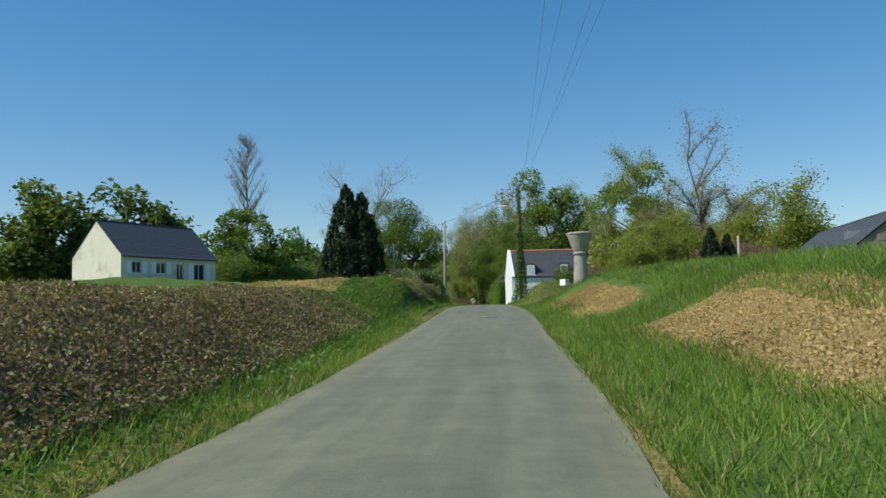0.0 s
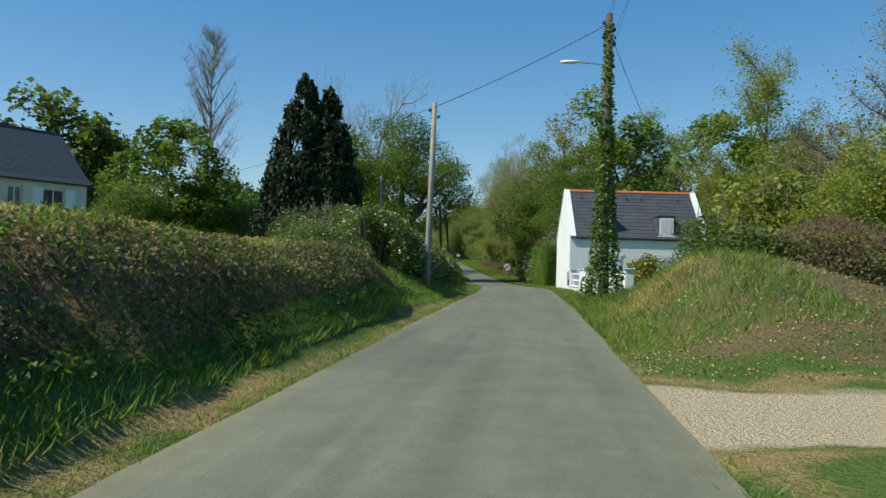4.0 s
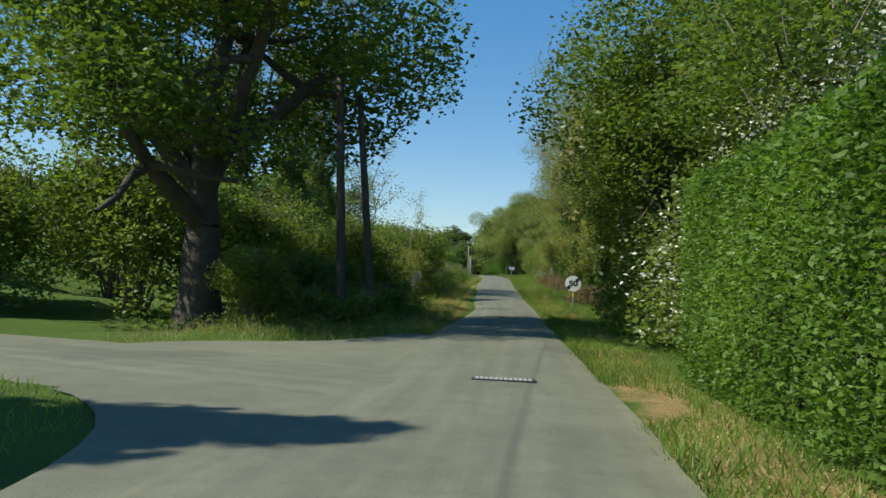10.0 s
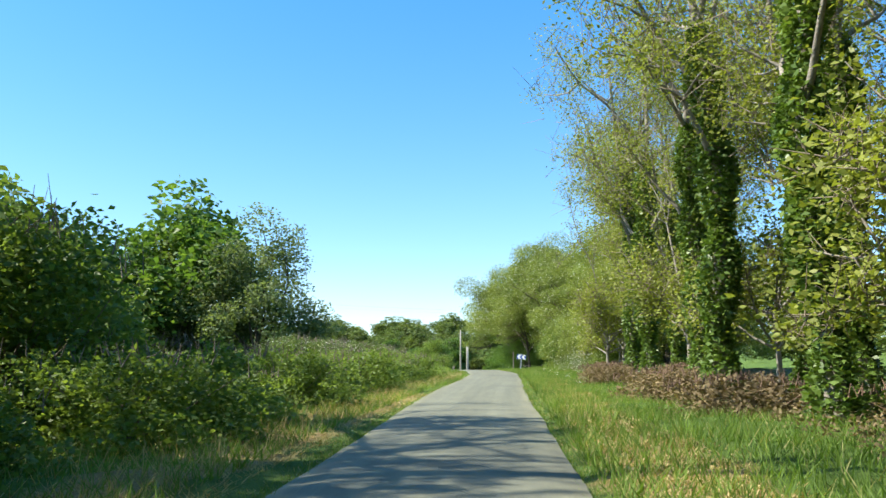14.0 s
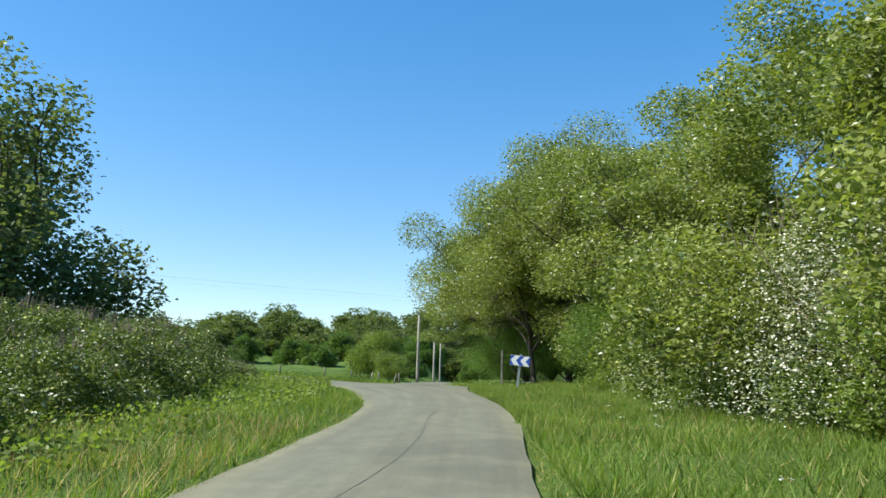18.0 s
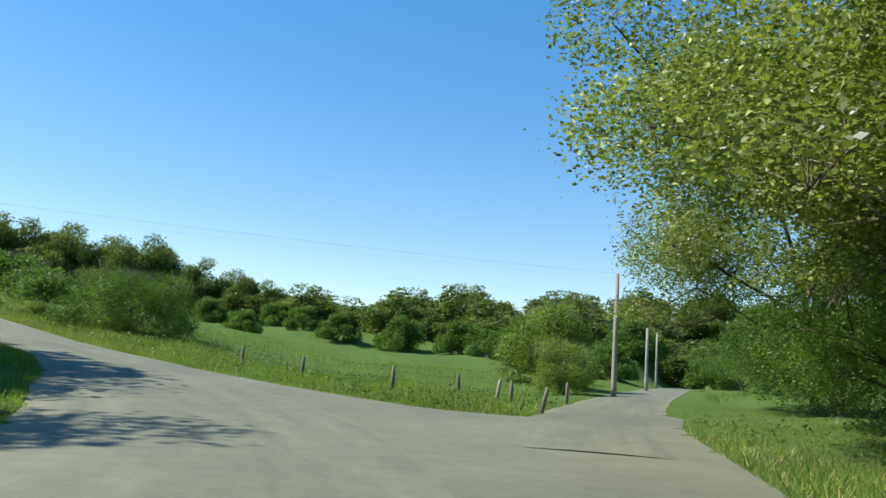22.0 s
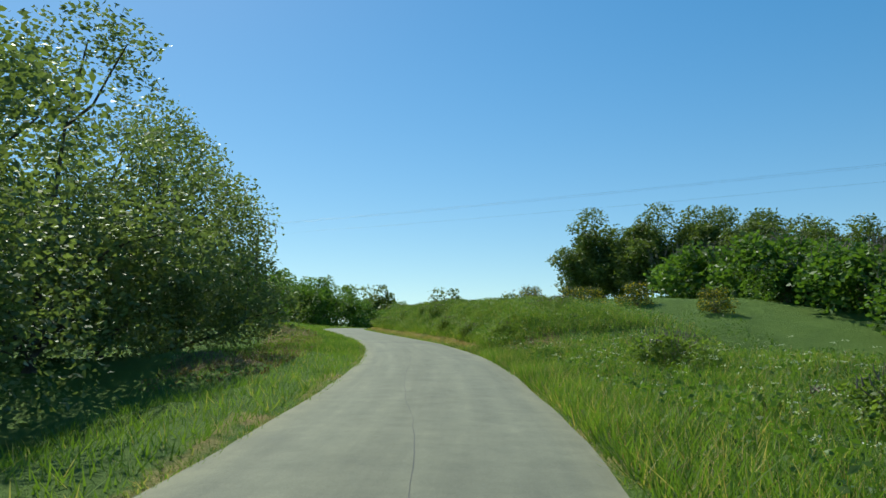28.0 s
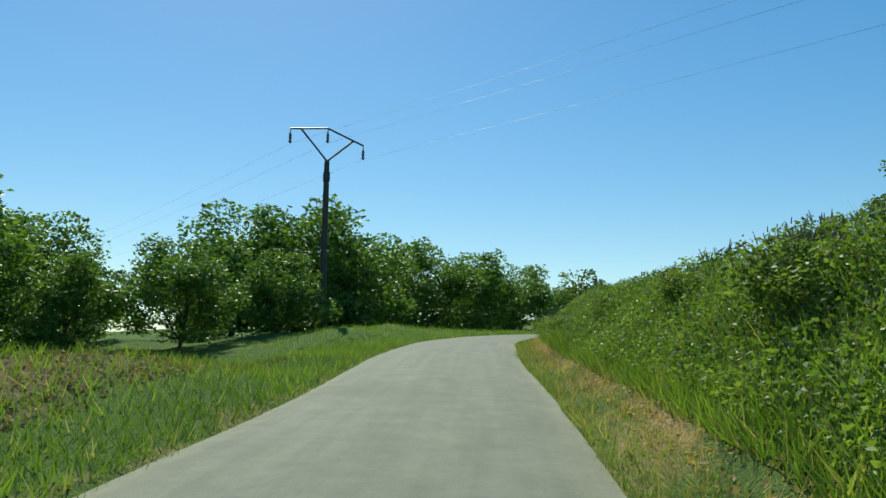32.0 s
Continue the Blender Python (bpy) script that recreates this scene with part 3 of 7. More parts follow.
# run-out of the bank on each side: (distance along the lane, metres from the edge)
BANK_LEFT = [(-60, 3), (0, 3.0), (15, 2.4), (28, 1.3), (48, 1.2), (58, 3), (80, 4), (100, 4), (150, 5), (190, 5), (230, 4), (270, 4), (300, 4), (420, 4)]
BANK_RIGHT = [(-60, 6), (20, 5.5), (33, 4.0), (38, 3), (45, 1.4), (52, 2), (58, 3), (150, 5), (205, 6), (250, 8), (262, 6), (268, 2.5), (330, 2.5), (420, 3)]


def step01(x):
    x = np.clip(x, 0, 1)
    return x * x * (3 - 2 * x)


def wobble(x, y):
    """Small unevenness of the land, from a few sines."""
    return 0.09 * np.sin(0.9 * x + 1.7 * np.sin(0.5 * y)) * np.sin(0.8 * y + 0.6) + 0.05 * np.sin(2.3 * x - 0.7 * y) * np.sin(1.9 * y + 0.4 * x) + 0.03 * np.sin(4.6 * x + 1.1 * y) * np.sin(4.1 * y - x)


def land(xy):
    """Ground height, and signed distance from the edges of the roads, for points xy."""
    xy = np.asarray(xy, float).reshape(-1, 2)
    dist, lat, at, zr = nearest(lane, xy)
    s = at + lane_s[0]
    zb, wsum = np.zeros(len(xy)), np.zeros(len(xy))
    for x, y, z in LAND:
        w = 1 / ((xy[:, 0] - x) ** 2 + (xy[:, 1] - y) ** 2 + 6.0) ** 1.6
        zb += w * z
        wsum += w
    w = 0.10 / (dist**2 + 6.0) ** 1.6
    zb = (zb + w * zr) / (wsum + w)
    run = np.where(lat < 0, np.interp(s, *zip(*BANK_LEFT)), np.interp(s, *zip(*BANK_RIGHT)))
    edge = dist - edge_at(s, lat)
    z = zr + (zb - zr) * step01((edge - 0.35) / run)
    rough = step01((edge - 0.3) / 1.5)
    for line, half, soft in ((side_lane, 2.2, 3.5), (far_lane, 1.6, 4.0), (track, 1.5, 1.6), (bend, 2.2, 4.0), (mouth, 1.2, 3.0)):
        d, _, a, zl = nearest(line, xy)
        e = d - half
        near = 1 - step01((e - 0.3) / soft)
        z = z + (zl - z) * near * np.where(edge < 0.3, 0, 1)
        rough = rough * (1 - near)
        edge = np.minimum(edge, e)
    flat = on_apron(xy)
    z = np.where(flat, paved(xy), z)
    edge, rough = np.where(flat, np.minimum(edge, -0.2), edge), np.where(flat, 0, rough)
    lip = (edge > 0) & (edge < 1.5) & (np.abs(xy[:, 0] + 40) < 22) & (np.abs(xy[:, 1] - 205) < 27)
    z = np.where(lip, np.maximum(z, paved(xy) + 0.05 - 0.09 * np.clip(edge, 0, 1.5)), z)
    far = step01((np.abs(xy[:, 0] + 60) - 350) / 600) + step01((np.abs(xy[:, 1] - 120) - 350) / 600)
    z = z + wobble(xy[:, 0], xy[:, 1]) * rough * 1.2 + 10 * far * np.sin(xy[:, 0] * 0.004 + 1) * np.cos(xy[:, 1] * 0.005)
    return np.where(flat, z - 0.045, np.where(edge < 0, z - 0.10, z - 0.02 - 0.03 * (edge < 0.25))), edge, lat, s


def spaced(marks):
    """Grid lines with a step of their own between marks."""
    out = []
    for (a, st), (b, _) in zip(marks, marks[1:]):
        out += list(np.arange(a, b - 1e-6, st))
    return np.array(out + [marks[-1][0]])


gx = spaced([(-2600, 200), (-800, 50), (-300, 8), (-200, 3), (-145, 1.0), (-95, 0.8), (-40, 0.55), (12, 1.2), (30, 4), (100, 20), (300, 100), (2400, 100)])
gy = spaced([(-2400, 200), (-400, 50), (-100, 8), (-30, 2), (-6, 0.6), (60, 0.75), (188, 0.6), (226, 1.2), (260, 4), (330, 12), (500, 50), (800, 200), (2800, 200)])
X, Y = np.meshgrid(gx, gy)
GXY = np.stack([X.ravel(), Y.ravel()], 1)
GZ, GEDGE, GLAT, GS = land(GXY)
GZ2 = GZ.reshape(X.shape)


def lift(xy):
    """Ground height at points, read from the ground's grid."""
    xy = np.asarray(xy, float).reshape(-1, 2)
    i = np.clip(np.searchsorted(gx, xy[:, 0]) - 1, 0, len(gx) - 2)
    j = np.clip(np.searchsorted(gy, xy[:, 1]) - 1, 0, len(gy) - 2)
    u = (xy[:, 0] - gx[i]) / (gx[i + 1] - gx[i])
    v = (xy[:, 1] - gy[j]) / (gy[j + 1] - gy[j])
    return (GZ2[j, i] * (1 - u) + GZ2[j, i + 1] * u) * (1 - v) + (GZ2[j + 1, i] * (1 - u) + GZ2[j + 1, i + 1] * u) * v


def zat(x, y):
    return float(lift([(x, y)])[0])


def beside(s, off):
    """A point beside the lane: s metres along it, off metres to the right of its middle."""
    k = np.clip(np.asarray(s, float) - lane_s[0], 0, len(lane) - 2)
    i = np.arange(len(lane))
    x, y = np.interp(k, i, lane[:, 0]), np.interp(k, i, lane[:, 1])
    dx, dy = np.interp(k + 1, i, lane[:, 0]) - np.interp(k - 1, i, lane[:, 0]), np.interp(k + 1, i, lane[:, 1]) - np.interp(k - 1, i, lane[:, 1])
    d = np.hypot(dx, dy)
    return np.stack([x + off * dy / d, y - off * dx / d], -1)


# ---- ground, roads ----
nx, ny = len(gx), len(gy)
idx = np.arange(nx * ny).reshape(ny, nx)
faces = np.stack([idx[:-1, :-1], idx[:-1, 1:], idx[1:, 1:], idx[1:, :-1]], -1).reshape(-1, 4)
me = mesh_np("ground", np.column_stack([GXY, GZ]), faces, GROUND, smooth=True)


def patch(s, off, s0, s1, o0, o1, soft=0.6):
    """How far points lie inside a stretch of verge (0 to 1)."""
    return step01((s - s0) / soft + 0.5) * step01((s1 - s) / soft + 0.5) * step01((off - o0) / soft + 0.5) * step01((o1 - off) / soft + 0.5)


soff = GLAT
straw = np.zeros(len(GXY))
for s0, s1, o0, o1 in ((3, 16, 3.3, 6.0), (21.5, 31.5, 3.0, 4.8), (46, 52.5, 2.5, 4.6), (-20, 0, 4, 6.5)):
    straw = np.maximum(straw, patch(GS, soff, s0, s1, o0, o1, 1.2))
straw = np.maximum(straw, ((GEDGE > -0.2) & (GEDGE < 0.5)) * np.where(GS < 60, 0.62, 0.5) * ((GS < 60) | (GS > 240)))
straw = np.maximum(straw, 0.75 * patch(GS, soff, 83, 103, 1.9, 3.0, 0.5))
straw = np.maximum(straw, 0.76 * patch(GS, soff, 106, 165, 1.8, 3.3, 0.6))
straw = np.maximum(straw, 0.74 * patch(GS, soff, 104, 150, -3.0, -1.6, 0.6))
straw = np.maximum(straw, 0.66 * patch(GS, soff, 266, 330, 2.4, 2.9, 0.4))
straw = np.maximum(straw, 0.72 * np.maximum(patch(GS, soff, -10, 27, -9, -5.0, 1.2), patch(GS, soff, 26, 50, -9, -3.7, 0.8)))
dirt = np.maximum(0.85 * np.maximum(patch(GS, soff, -25, 19, -5.4, -2.7, 0.8), patch(GS, soff, 28, 52, -3.6, -2.2, 0.6)), 0.52 * patch(GS, soff, 42, 48, 2.2, 7, 1.0))
dirt = np.maximum(dirt, 0.66 * patch(GS, soff, 256, 300, -6.0, -3.2, 1.0))
dirt = np.maximum(dirt, 0.70 * patch(GS, soff, 261, 267, 2.4, 5.5, 1.2))
dirt = np.maximum(dirt, 0.50 * patch(GS, soff, 58, 80, 2.0, 3.4, 0.6))
dirt = np.maximum(dirt, 0.58 * patch(GS, soff, 95, 190, 7, 20, 2.0))
dtrack = nearest(track, GXY)[0]
gravel = step01((1.7 - dtrack) / 0.8) * (GEDGE < 1.8) * (GLAT > 1.2)
for key, val in (("straw", straw), ("dirt", dirt), ("gravel", gravel)):
    at = me.attributes.new(key, 'FLOAT', 'POINT')
    at.data.foreach_set("value", val.astype(np.float32))
tagged(new("ground", me), "green meadow and mown roadside banks with dry patches", "ground", kind="structure")


def ribbon(name, line, half, label, kind="structure", up=0.0, seed=1, along=None):
    """A road along a line: slightly cambered, with uneven edges."""
    r = np.random.default_rng(seed)
    way = np.gradient(line[:, :2], axis=0)
    way /= np.linalg.norm(way, axis=1, keepdims=True)
    right = np.stack([way[:, 1], -way[:, 0]], 1)
    t = np.linspace(-1, 1, 9)
    n = len(line)
    wob = np.stack([np.convolve(r.normal(size=n + 10), np.ones(11) / 11, 'valid') * 0.13 for _ in (0, 1)], 1)
    verts, across = [], []
    for j, u in enumerate(t):
        o = u * (half if along is None else edge_at(along, u)) + (wob[:, 0] * (u < -0.9) + wob[:, 1] * (u > 0.9))
        xy = line[:, :2] + right * o[:, None]
        z = line[:, 2] + 0.035 * (1 - u * u) + up - 0.02 - 0.012 * (abs(u) > 0.99)
        verts.append(np.column_stack([xy, z]))
        across.append(np.full(n, (u + 1) / 2))
    verts = np.stack(verts, 1).reshape(-1, 3)
    i = np.arange(n * 9).reshape(n, 9)
    f = np.stack([i[:-1, :-1], i[:-1, 1:], i[1:, 1:], i[1:, :-1]], -1).reshape(-1, 4)
    rm = mesh_np(name, verts, f, ASPHALT, smooth=True)
    at = rm.attributes.new("across", 'FLOAT', 'POINT')
    at.data.foreach_set("value", np.stack(across, 1).ravel().astype(np.float32))
    return tagged(new(name, rm), label, "road", kind=kind)


ribbon("road", lane, HALF, "narrow worn grey asphalt country lane", along=lane_s)
ribbon("side_road", side_lane, 2.2, "worn asphalt side lane at the first junction", up=-0.012, seed=2)
ribbon("far_road", far_lane[10:], 1.55, "worn asphalt lane going on from the second junction", up=-0.012, seed=3)


def apron(name, ring, label, up=-0.016):
    """A flare of asphalt in the corner of a junction, as one even sheet."""
    lo, hi = ring.min(0), ring.max(0)
    gridx, gridy = np.meshgrid(np.arange(lo[0], hi[0], 0.8), np.arange(lo[1], hi[1], 0.8))
    inner = np.stack([gridx.ravel(), gridy.ravel()], 1)
    inner = inner[on_apron(inner)]
    gap = np.sqrt(((inner[:, None] - ring[None]) ** 2).sum(2)).min(1)
    inner = inner[gap > 0.3]
    n = len(ring)
    pts = [Vector(p) for p in np.vstack([ring, inner]).tolist()]
    xy, _, faces, *_ = delaunay_2d_cdt(pts, [(i, (i + 1) % n) for i in range(n)], [list(range(n))], 1, 1e-4)
    xy = np.array([tuple(p) for p in xy])
    rm = mesh_np(name, np.column_stack([xy, paved(xy) + up]), [f if (xy[f[1]][0] - xy[f[0]][0]) * (xy[f[2]][1] - xy[f[0]][1]) > (xy[f[1]][1] - xy[f[0]][1]) * (xy[f[2]][0] - xy[f[0]][0]) else f[::-1] for f in faces], ASPHALT, smooth=True)
    at = rm.attributes.new("across", 'FLOAT', 'POINT')
    at.data.foreach_set("value", np.full(len(xy), 0.5, np.float32))
    return tagged(new(name, rm), label, "road", kind="structure")


apron("junction_apron", APRONS[0], "worn asphalt flare of the bend junction")
apron("side_apron", APRONS[1], "worn asphalt flare of the side lane")


# ---- trees and shrubs: one of each kind is built, then copied ----
def limbs(r, height, spread, trunk_h, radius, count=7, levels=3, lean=0.0, rise=0.75):
    """Trunk and limbs as tube rows, and the ends of the limbs."""
    segs, tips = [], []
    p, rad = np.zeros(3), radius
    n = 5
    way = np.array([lean, 0, 1.0])
    pts = [p]
    for i in range(n):
        q = pts[-1] + (way + r.normal(0, 0.06, 3)) * trunk_h / n
        segs.append((*pts[-1], *q, rad * (1.25 if i == 0 else 1) * (1 - 0.08 * i), rad * (1 - 0.08 * (i + 1))))
        pts.append(q)

    def grow(start, d, length, rad, level):
        a = start
        for k in range(3):
            d2 = d + r.normal(0, 0.16, 3) + np.array([0, 0, 0.08])
            d2 /= np.linalg.norm(d2)
            b = a + d2 * length / 3
            segs.append((*a, *b, rad * (1 - 0.2 * k), rad * (1 - 0.2 * (k + 1))))
            a, d = b, d2
            if level > 1 and k > 0:
                for _ in range(2):
                    e = d + r.normal(0, 0.65, 3)
                    grow(b, e / np.linalg.norm(e), length * r.uniform(0.4, 0.6), rad * 0.45, level - 1)
        tips.append(a)

    crown_h = height - trunk_h
    for i in range(count):
        ang = 2 * math.pi * i / count + r.uniform(-0.4, 0.4)
        up = r.uniform(0.25, 1.0) * rise
        d = np.array([math.cos(ang), math.sin(ang), up * 1.5])
        d /= np.linalg.norm(d)
        reach = min(spread / max(0.25, math.hypot(d[0], d[1])), crown_h / max(0.15, d[2])) * r.uniform(0.6, 0.8)
        grow(pts[-1 - (i % 3)], d, reach, radius * 0.5, levels - 1)
    grow(pts[-1], np.array([lean, 0, 1.0]), crown_h * 0.7, radius * 0.6, levels - 1)
    return segs, np.array(tips)


def broad_tree(name, label, height, spread, trunk_h, leafmat, n, size, seed, bark=BARK, radius=None, airy=0.0, clump=0.3, category="tree", low=0.0, twigs=0, bottom=0.0):
    """A tree with limbs and a crown of leaf clumps round their ends, with gaps between."""
    r = np.random.default_rng(seed)
    radius = radius or height * 0.022
    segs, tips = limbs(r, height, spread, trunk_h, radius, 13 if airy else 7)
    top = thing(name, label, category)
    if twigs:
        outer = np.array([q for q in segs[5:] if q[6] < radius * 0.4])
        k = r.integers(0, len(outer), twigs)
        u = r.uniform(0, 1, twigs)[:, None]
        a = outer[k, :3] * (1 - u) + outer[k, 3:6] * u
        d = r.normal(0, 1, (twigs, 3)) + [0, 0, 0.9]
        b = a + d / np.linalg.norm(d, axis=1, keepdims=True) * r.uniform(0.4, 1.3, twigs)[:, None] * height * 0.06
        v, f = tubes([(*p, *q, 0.012, 0.004) for p, q in zip(a, b)], 3)
        tagged(part("twig_mass", mesh_np("twig_mass", v, f, TWIG), TWIG, top), kind="stuff")
    v, f = tubes(segs, 6)
    part("trunk", mesh_np("trunk", v, f, bark, True), bark, top)
    cl = [(*t, spread * clump * r.uniform(0.6, 1.25), 0.75) for t in tips]
    for _ in range(int(len(tips) * 0.6)):
        a = r.uniform(0, 2 * math.pi)
        h = r.uniform(low, 1)
        w = spread * math.sqrt(max(0.05, 1 - (2 * h - 0.85) ** 2 * 0.75)) * r.uniform(0.45, 0.92)
        cl.append((w * math.cos(a), w * math.sin(a), trunk_h + (height - trunk_h) * h * 0.92, spread * clump * r.uniform(0.5, 1.0), 0.7))
    if clump >= 0.4:
        for k in range(7):
            a, w = k * 0.9 + r.uniform(-0.3, 0.3), spread * 0.42 * (k > 0)
            cl.append((w * math.cos(a), w * math.sin(a), trunk_h + (height - trunk_h) * (0.62 if k == 0 else r.uniform(0.3, 0.55)), spread * 0.56, 0.85))
    if airy:
        # fresh leaf strung loosely along the outer limbs
        sg = np.array(segs[5:])
        sg = sg[sg[:, 6] < radius * 0.45]
        k = r.integers(0, len(sg), n)
        u = r.uniform(0, 1.15, n)[:, None]
        near = sg[k, :3] * (1 - u) + sg[k, 3:6] * u + r.normal(0, 1, (n, 3)) * spread * (0.07 + 0.11 * r.uniform(0, 1, n) ** 2)[:, None]
        far = in_clumps(cl, n, r, 0.1)
        pts = np.where((r.uniform(0, 1, n) < 0.75)[:, None], near, far)
    else:
        pts = in_clumps(cl, n, r, 0.42)
    pts = pts[pts[:, 2] > max(0.3, trunk_h * 0.55, bottom)]
    v, f = leaves(pts, size, r)
    part("crown", mesh_np("crown", v, f, leafmat), leafmat, top)
    return top


def bare_tree(name, label, height, spread, seed, bark=PALEBARK, tint=TWIG):
    """A tall tree that is hardly in leaf: a fan of rising branches and fine twigs."""
    r = np.random.default_rng(seed)
    stem, segs, ends = [], [], []
    lastp = np.zeros(3)
    for i in range(14):
        q = np.array([r.normal(0, 0.1), r.normal(0, 0.1), height * (i + 1) / 14])
        stem.append((*lastp, *q, height * 0.012 * (1 - i / 15), height * 0.012 * (1 - (i + 1) / 15)))
        if i > 2:
            for _ in range(5):
                a = r.uniform(0, 2 * math.pi)
                length = spread * r.uniform(0.7, 1.2) * math.sin(math.pi * min(0.97, (i + 1) / 15)) + 0.4
                d = np.array([math.cos(a) * 0.75, math.sin(a) * 0.75, r.uniform(0.8, 1.5)])
                d /= np.linalg.norm(d)
                e = q + d * length * 1.3
                segs.append((*q, *e, height * 0.0035, 0.012))
                ends += [q + d * length * 1.3 * u for u in (0.35, 0.55, 0.75, 0.95)]
        lastp = q
    ends = np.array(ends)
    k = r.integers(0, len(ends), 2000)
    a = ends[k] + r.normal(0, 0.2, (2000, 3))
    d = r.normal(0, 0.6, (2000, 3)) + [0, 0, 1.0]
    b = a + d / np.linalg.norm(d, axis=1, keepdims=True) * r.uniform(0.6, 1.6, 2000)[:, None]
    top = thing(name, label, "tree")
    v, f = tubes(stem, 6)
    part("trunk", mesh_np("trunk", v, f, bark, True), bark, top)
    v, f = tubes(segs, 5)
    tagged(part("branches", mesh_np("branches", v, f, bark, True), bark, top), kind="stuff")
    v, f = tubes([(*p, *q, 0.016, 0.005) for p, q in zip(a, b)], 3)
    tagged(part("twig_mass", mesh_np("twig_mass", v, f, tint), tint, top), kind="stuff")
    return top


def ivy_tree(name, label, height, seed, leafmat, n=2600, crown_n=2600, thick=1.0):
    """A slim tall tree, its trunk wrapped in ivy, with an airy crown in young leaf."""
    r = np.random.default_rng(seed)
    segs, tips = limbs(r, height, height * 0.17, height * 0.55, height * 0.011, 6, 3, r.uniform(-0.06, 0.06), 1.6)
    top = thing(name, label, "tree")
    k = r.integers(0, len(tips), 500)
    a = tips[k] + r.normal(0, 0.5, (500, 3))
    d = r.normal(0, 0.7, (500, 3)) + [0, 0, 0.9]
    v, f = tubes([(*p, *(p + q * 0.7), 0.012, 0.004) for p, q in zip(a, d)], 3)
    tagged(part("twig_mass", mesh_np("twig_mass", v, f, TWIG), TWIG, top), kind="stuff")
    v, f = tubes(segs, 5)
    part("trunk", mesh_np("trunk", v, f, PALEBARK, True), PALEBARK, top)
    trunk = np.array(segs[:5])
    u = r.uniform(0, 5, n)
    i = u.astype(int).clip(0, 4)
    c = trunk[i, :3] + (trunk[i, 3:6] - trunk[i, :3]) * (u - i)[:, None]
    ang = r.uniform(0, 2 * math.pi, n)
    rad = (0.16 + 0.28 * np.abs(np.sin(u * 2.3 + seed)) * r.uniform(0.3, 1, n)) * height / 14 * thick
    pts = c + np.stack([np.cos(ang) * rad, np.sin(ang) * rad, r.normal(0, 0.15, n)], 1)
    v, f = leaves(pts, 0.14, r)
    part("ivy", mesh_np("ivy", v, f, IVYLEAF), IVYLEAF, top, "dark green ivy up the trunk")
    pts = in_clumps([(*t, height * 0.06, 0.9) for t in tips], crown_n, r, 0.2)
    v, f = leaves(pts, 0.10, r)
    part("crown", mesh_np("crown", v, f, leafmat), leafmat, top)
    return top


def shrub(name, label, height, spread, leafmat, n, size, seed, twig=0, category="shrub", twigmat=TWIG):
    """A shrub leafy down to the ground, of uneven clumps, with stems inside."""
    r = np.random.default_rng(seed)
    cl = []
    for _ in range(int(26 * max(1.0, 1.8 * (spread / height) ** 2))):
        a, h = r.uniform(0, 2 * math.pi), r.uniform(0.05, 0.85)
        w = spread * math.sqrt(1 - h * h) * r.uniform(0.25, 0.9)
        cl.append((w * math.cos(a), w * math.sin(a), height * h, height * r.uniform(0.16, 0.30), 0.85))
    pts = in_clumps(cl, n, r, 0.5)
    pts = pts[pts[:, 2] > 0.03]
    top = thing(name, label, category)
    segs = []
    for _ in range(18):
        a, w = r.uniform(0, 2 * math.pi), r.uniform(0.1, 0.8) * spread
        segs.append((r.normal(0, 0.15), r.normal(0, 0.15), -0.1, w * math.cos(a), w * math.sin(a), height * r.uniform(0.6, 0.9), 0.035 * min(1, height / 3), 0.006))
    for _ in range(twig):
        a, w = r.uniform(0, 2 * math.pi), spread * r.uniform(0, 0.95)
        p = np.array([w * math.cos(a), w * math.sin(a), height * (0.55 + 0.35 * math.sqrt(max(0, 1 - (w / spread) ** 2)))])
        q = p + r.normal(0, 0.2, 3) * height * 0.25 + [0, 0, height * 0.13]
        segs.append((*p, *q, 0.012, 0.004))
    v, f = tubes(segs, 4)
    tagged(part("branchwork", mesh_np("branchwork", v, f, twigmat), twigmat, top), kind="stuff")
    v, f = leaves(pts, size, r)
    part("foliage", mesh_np("foliage", v, f, leafmat), leafmat, top)
    return top


def conifer(name, label, height, spread, seed):
    r = np.random.default_rng(seed)
    top = thing(name, label, "tree")
    part("trunk", lathe([(0.28, -0.2), (0.22, 1), (0.12, height * 0.6), (0.03, height * 0.97)], 8), BARK, top)
    cl = []
    for i in range(230):
        h = r.uniform(0.02, 1) ** 1.1
        a = r.uniform(0, 2 * math.pi)
        w = spread * (1 - h) ** 0.62 * r.uniform(0.72, 1.0) * (1 if h > 0.08 else 0.85)
        cl.append((w * math.cos(a), w * math.sin(a), height * h * 0.97 + 0.15, 0.28 + 0.42 * (1 - h), 1.6))
    pts = in_clumps(cl, 24000, r, 0.3)
    v, f = leaves(pts, 0.36, r, 1.6, 0.45)
    part("foliage", mesh_np("foliage", v, f, CONIFERLEAF), CONIFERLEAF, top)
    return top


def put(proto, spots, group="", label=None):
    """The first stands at the first spot, copies at the others: rows of x, y, scale, turn, [z scale]."""
    made = []
    for i, (x, y, sc, turn, *sz) in enumerate(spots):
        m = pose(x, y, zat(x, y) - 0.05, 0, 0, turn) @ Matrix.Diagonal((sc, sc, sc * (sz[0] if sz else 1), 1))
        made.append((copy_thing(proto, m), m) if i else (proto, m))
    for ob, m in made:
        ob.matrix_basis = m
        tagged(ob, label or "", "", group)
    return [ob for ob, _ in made]


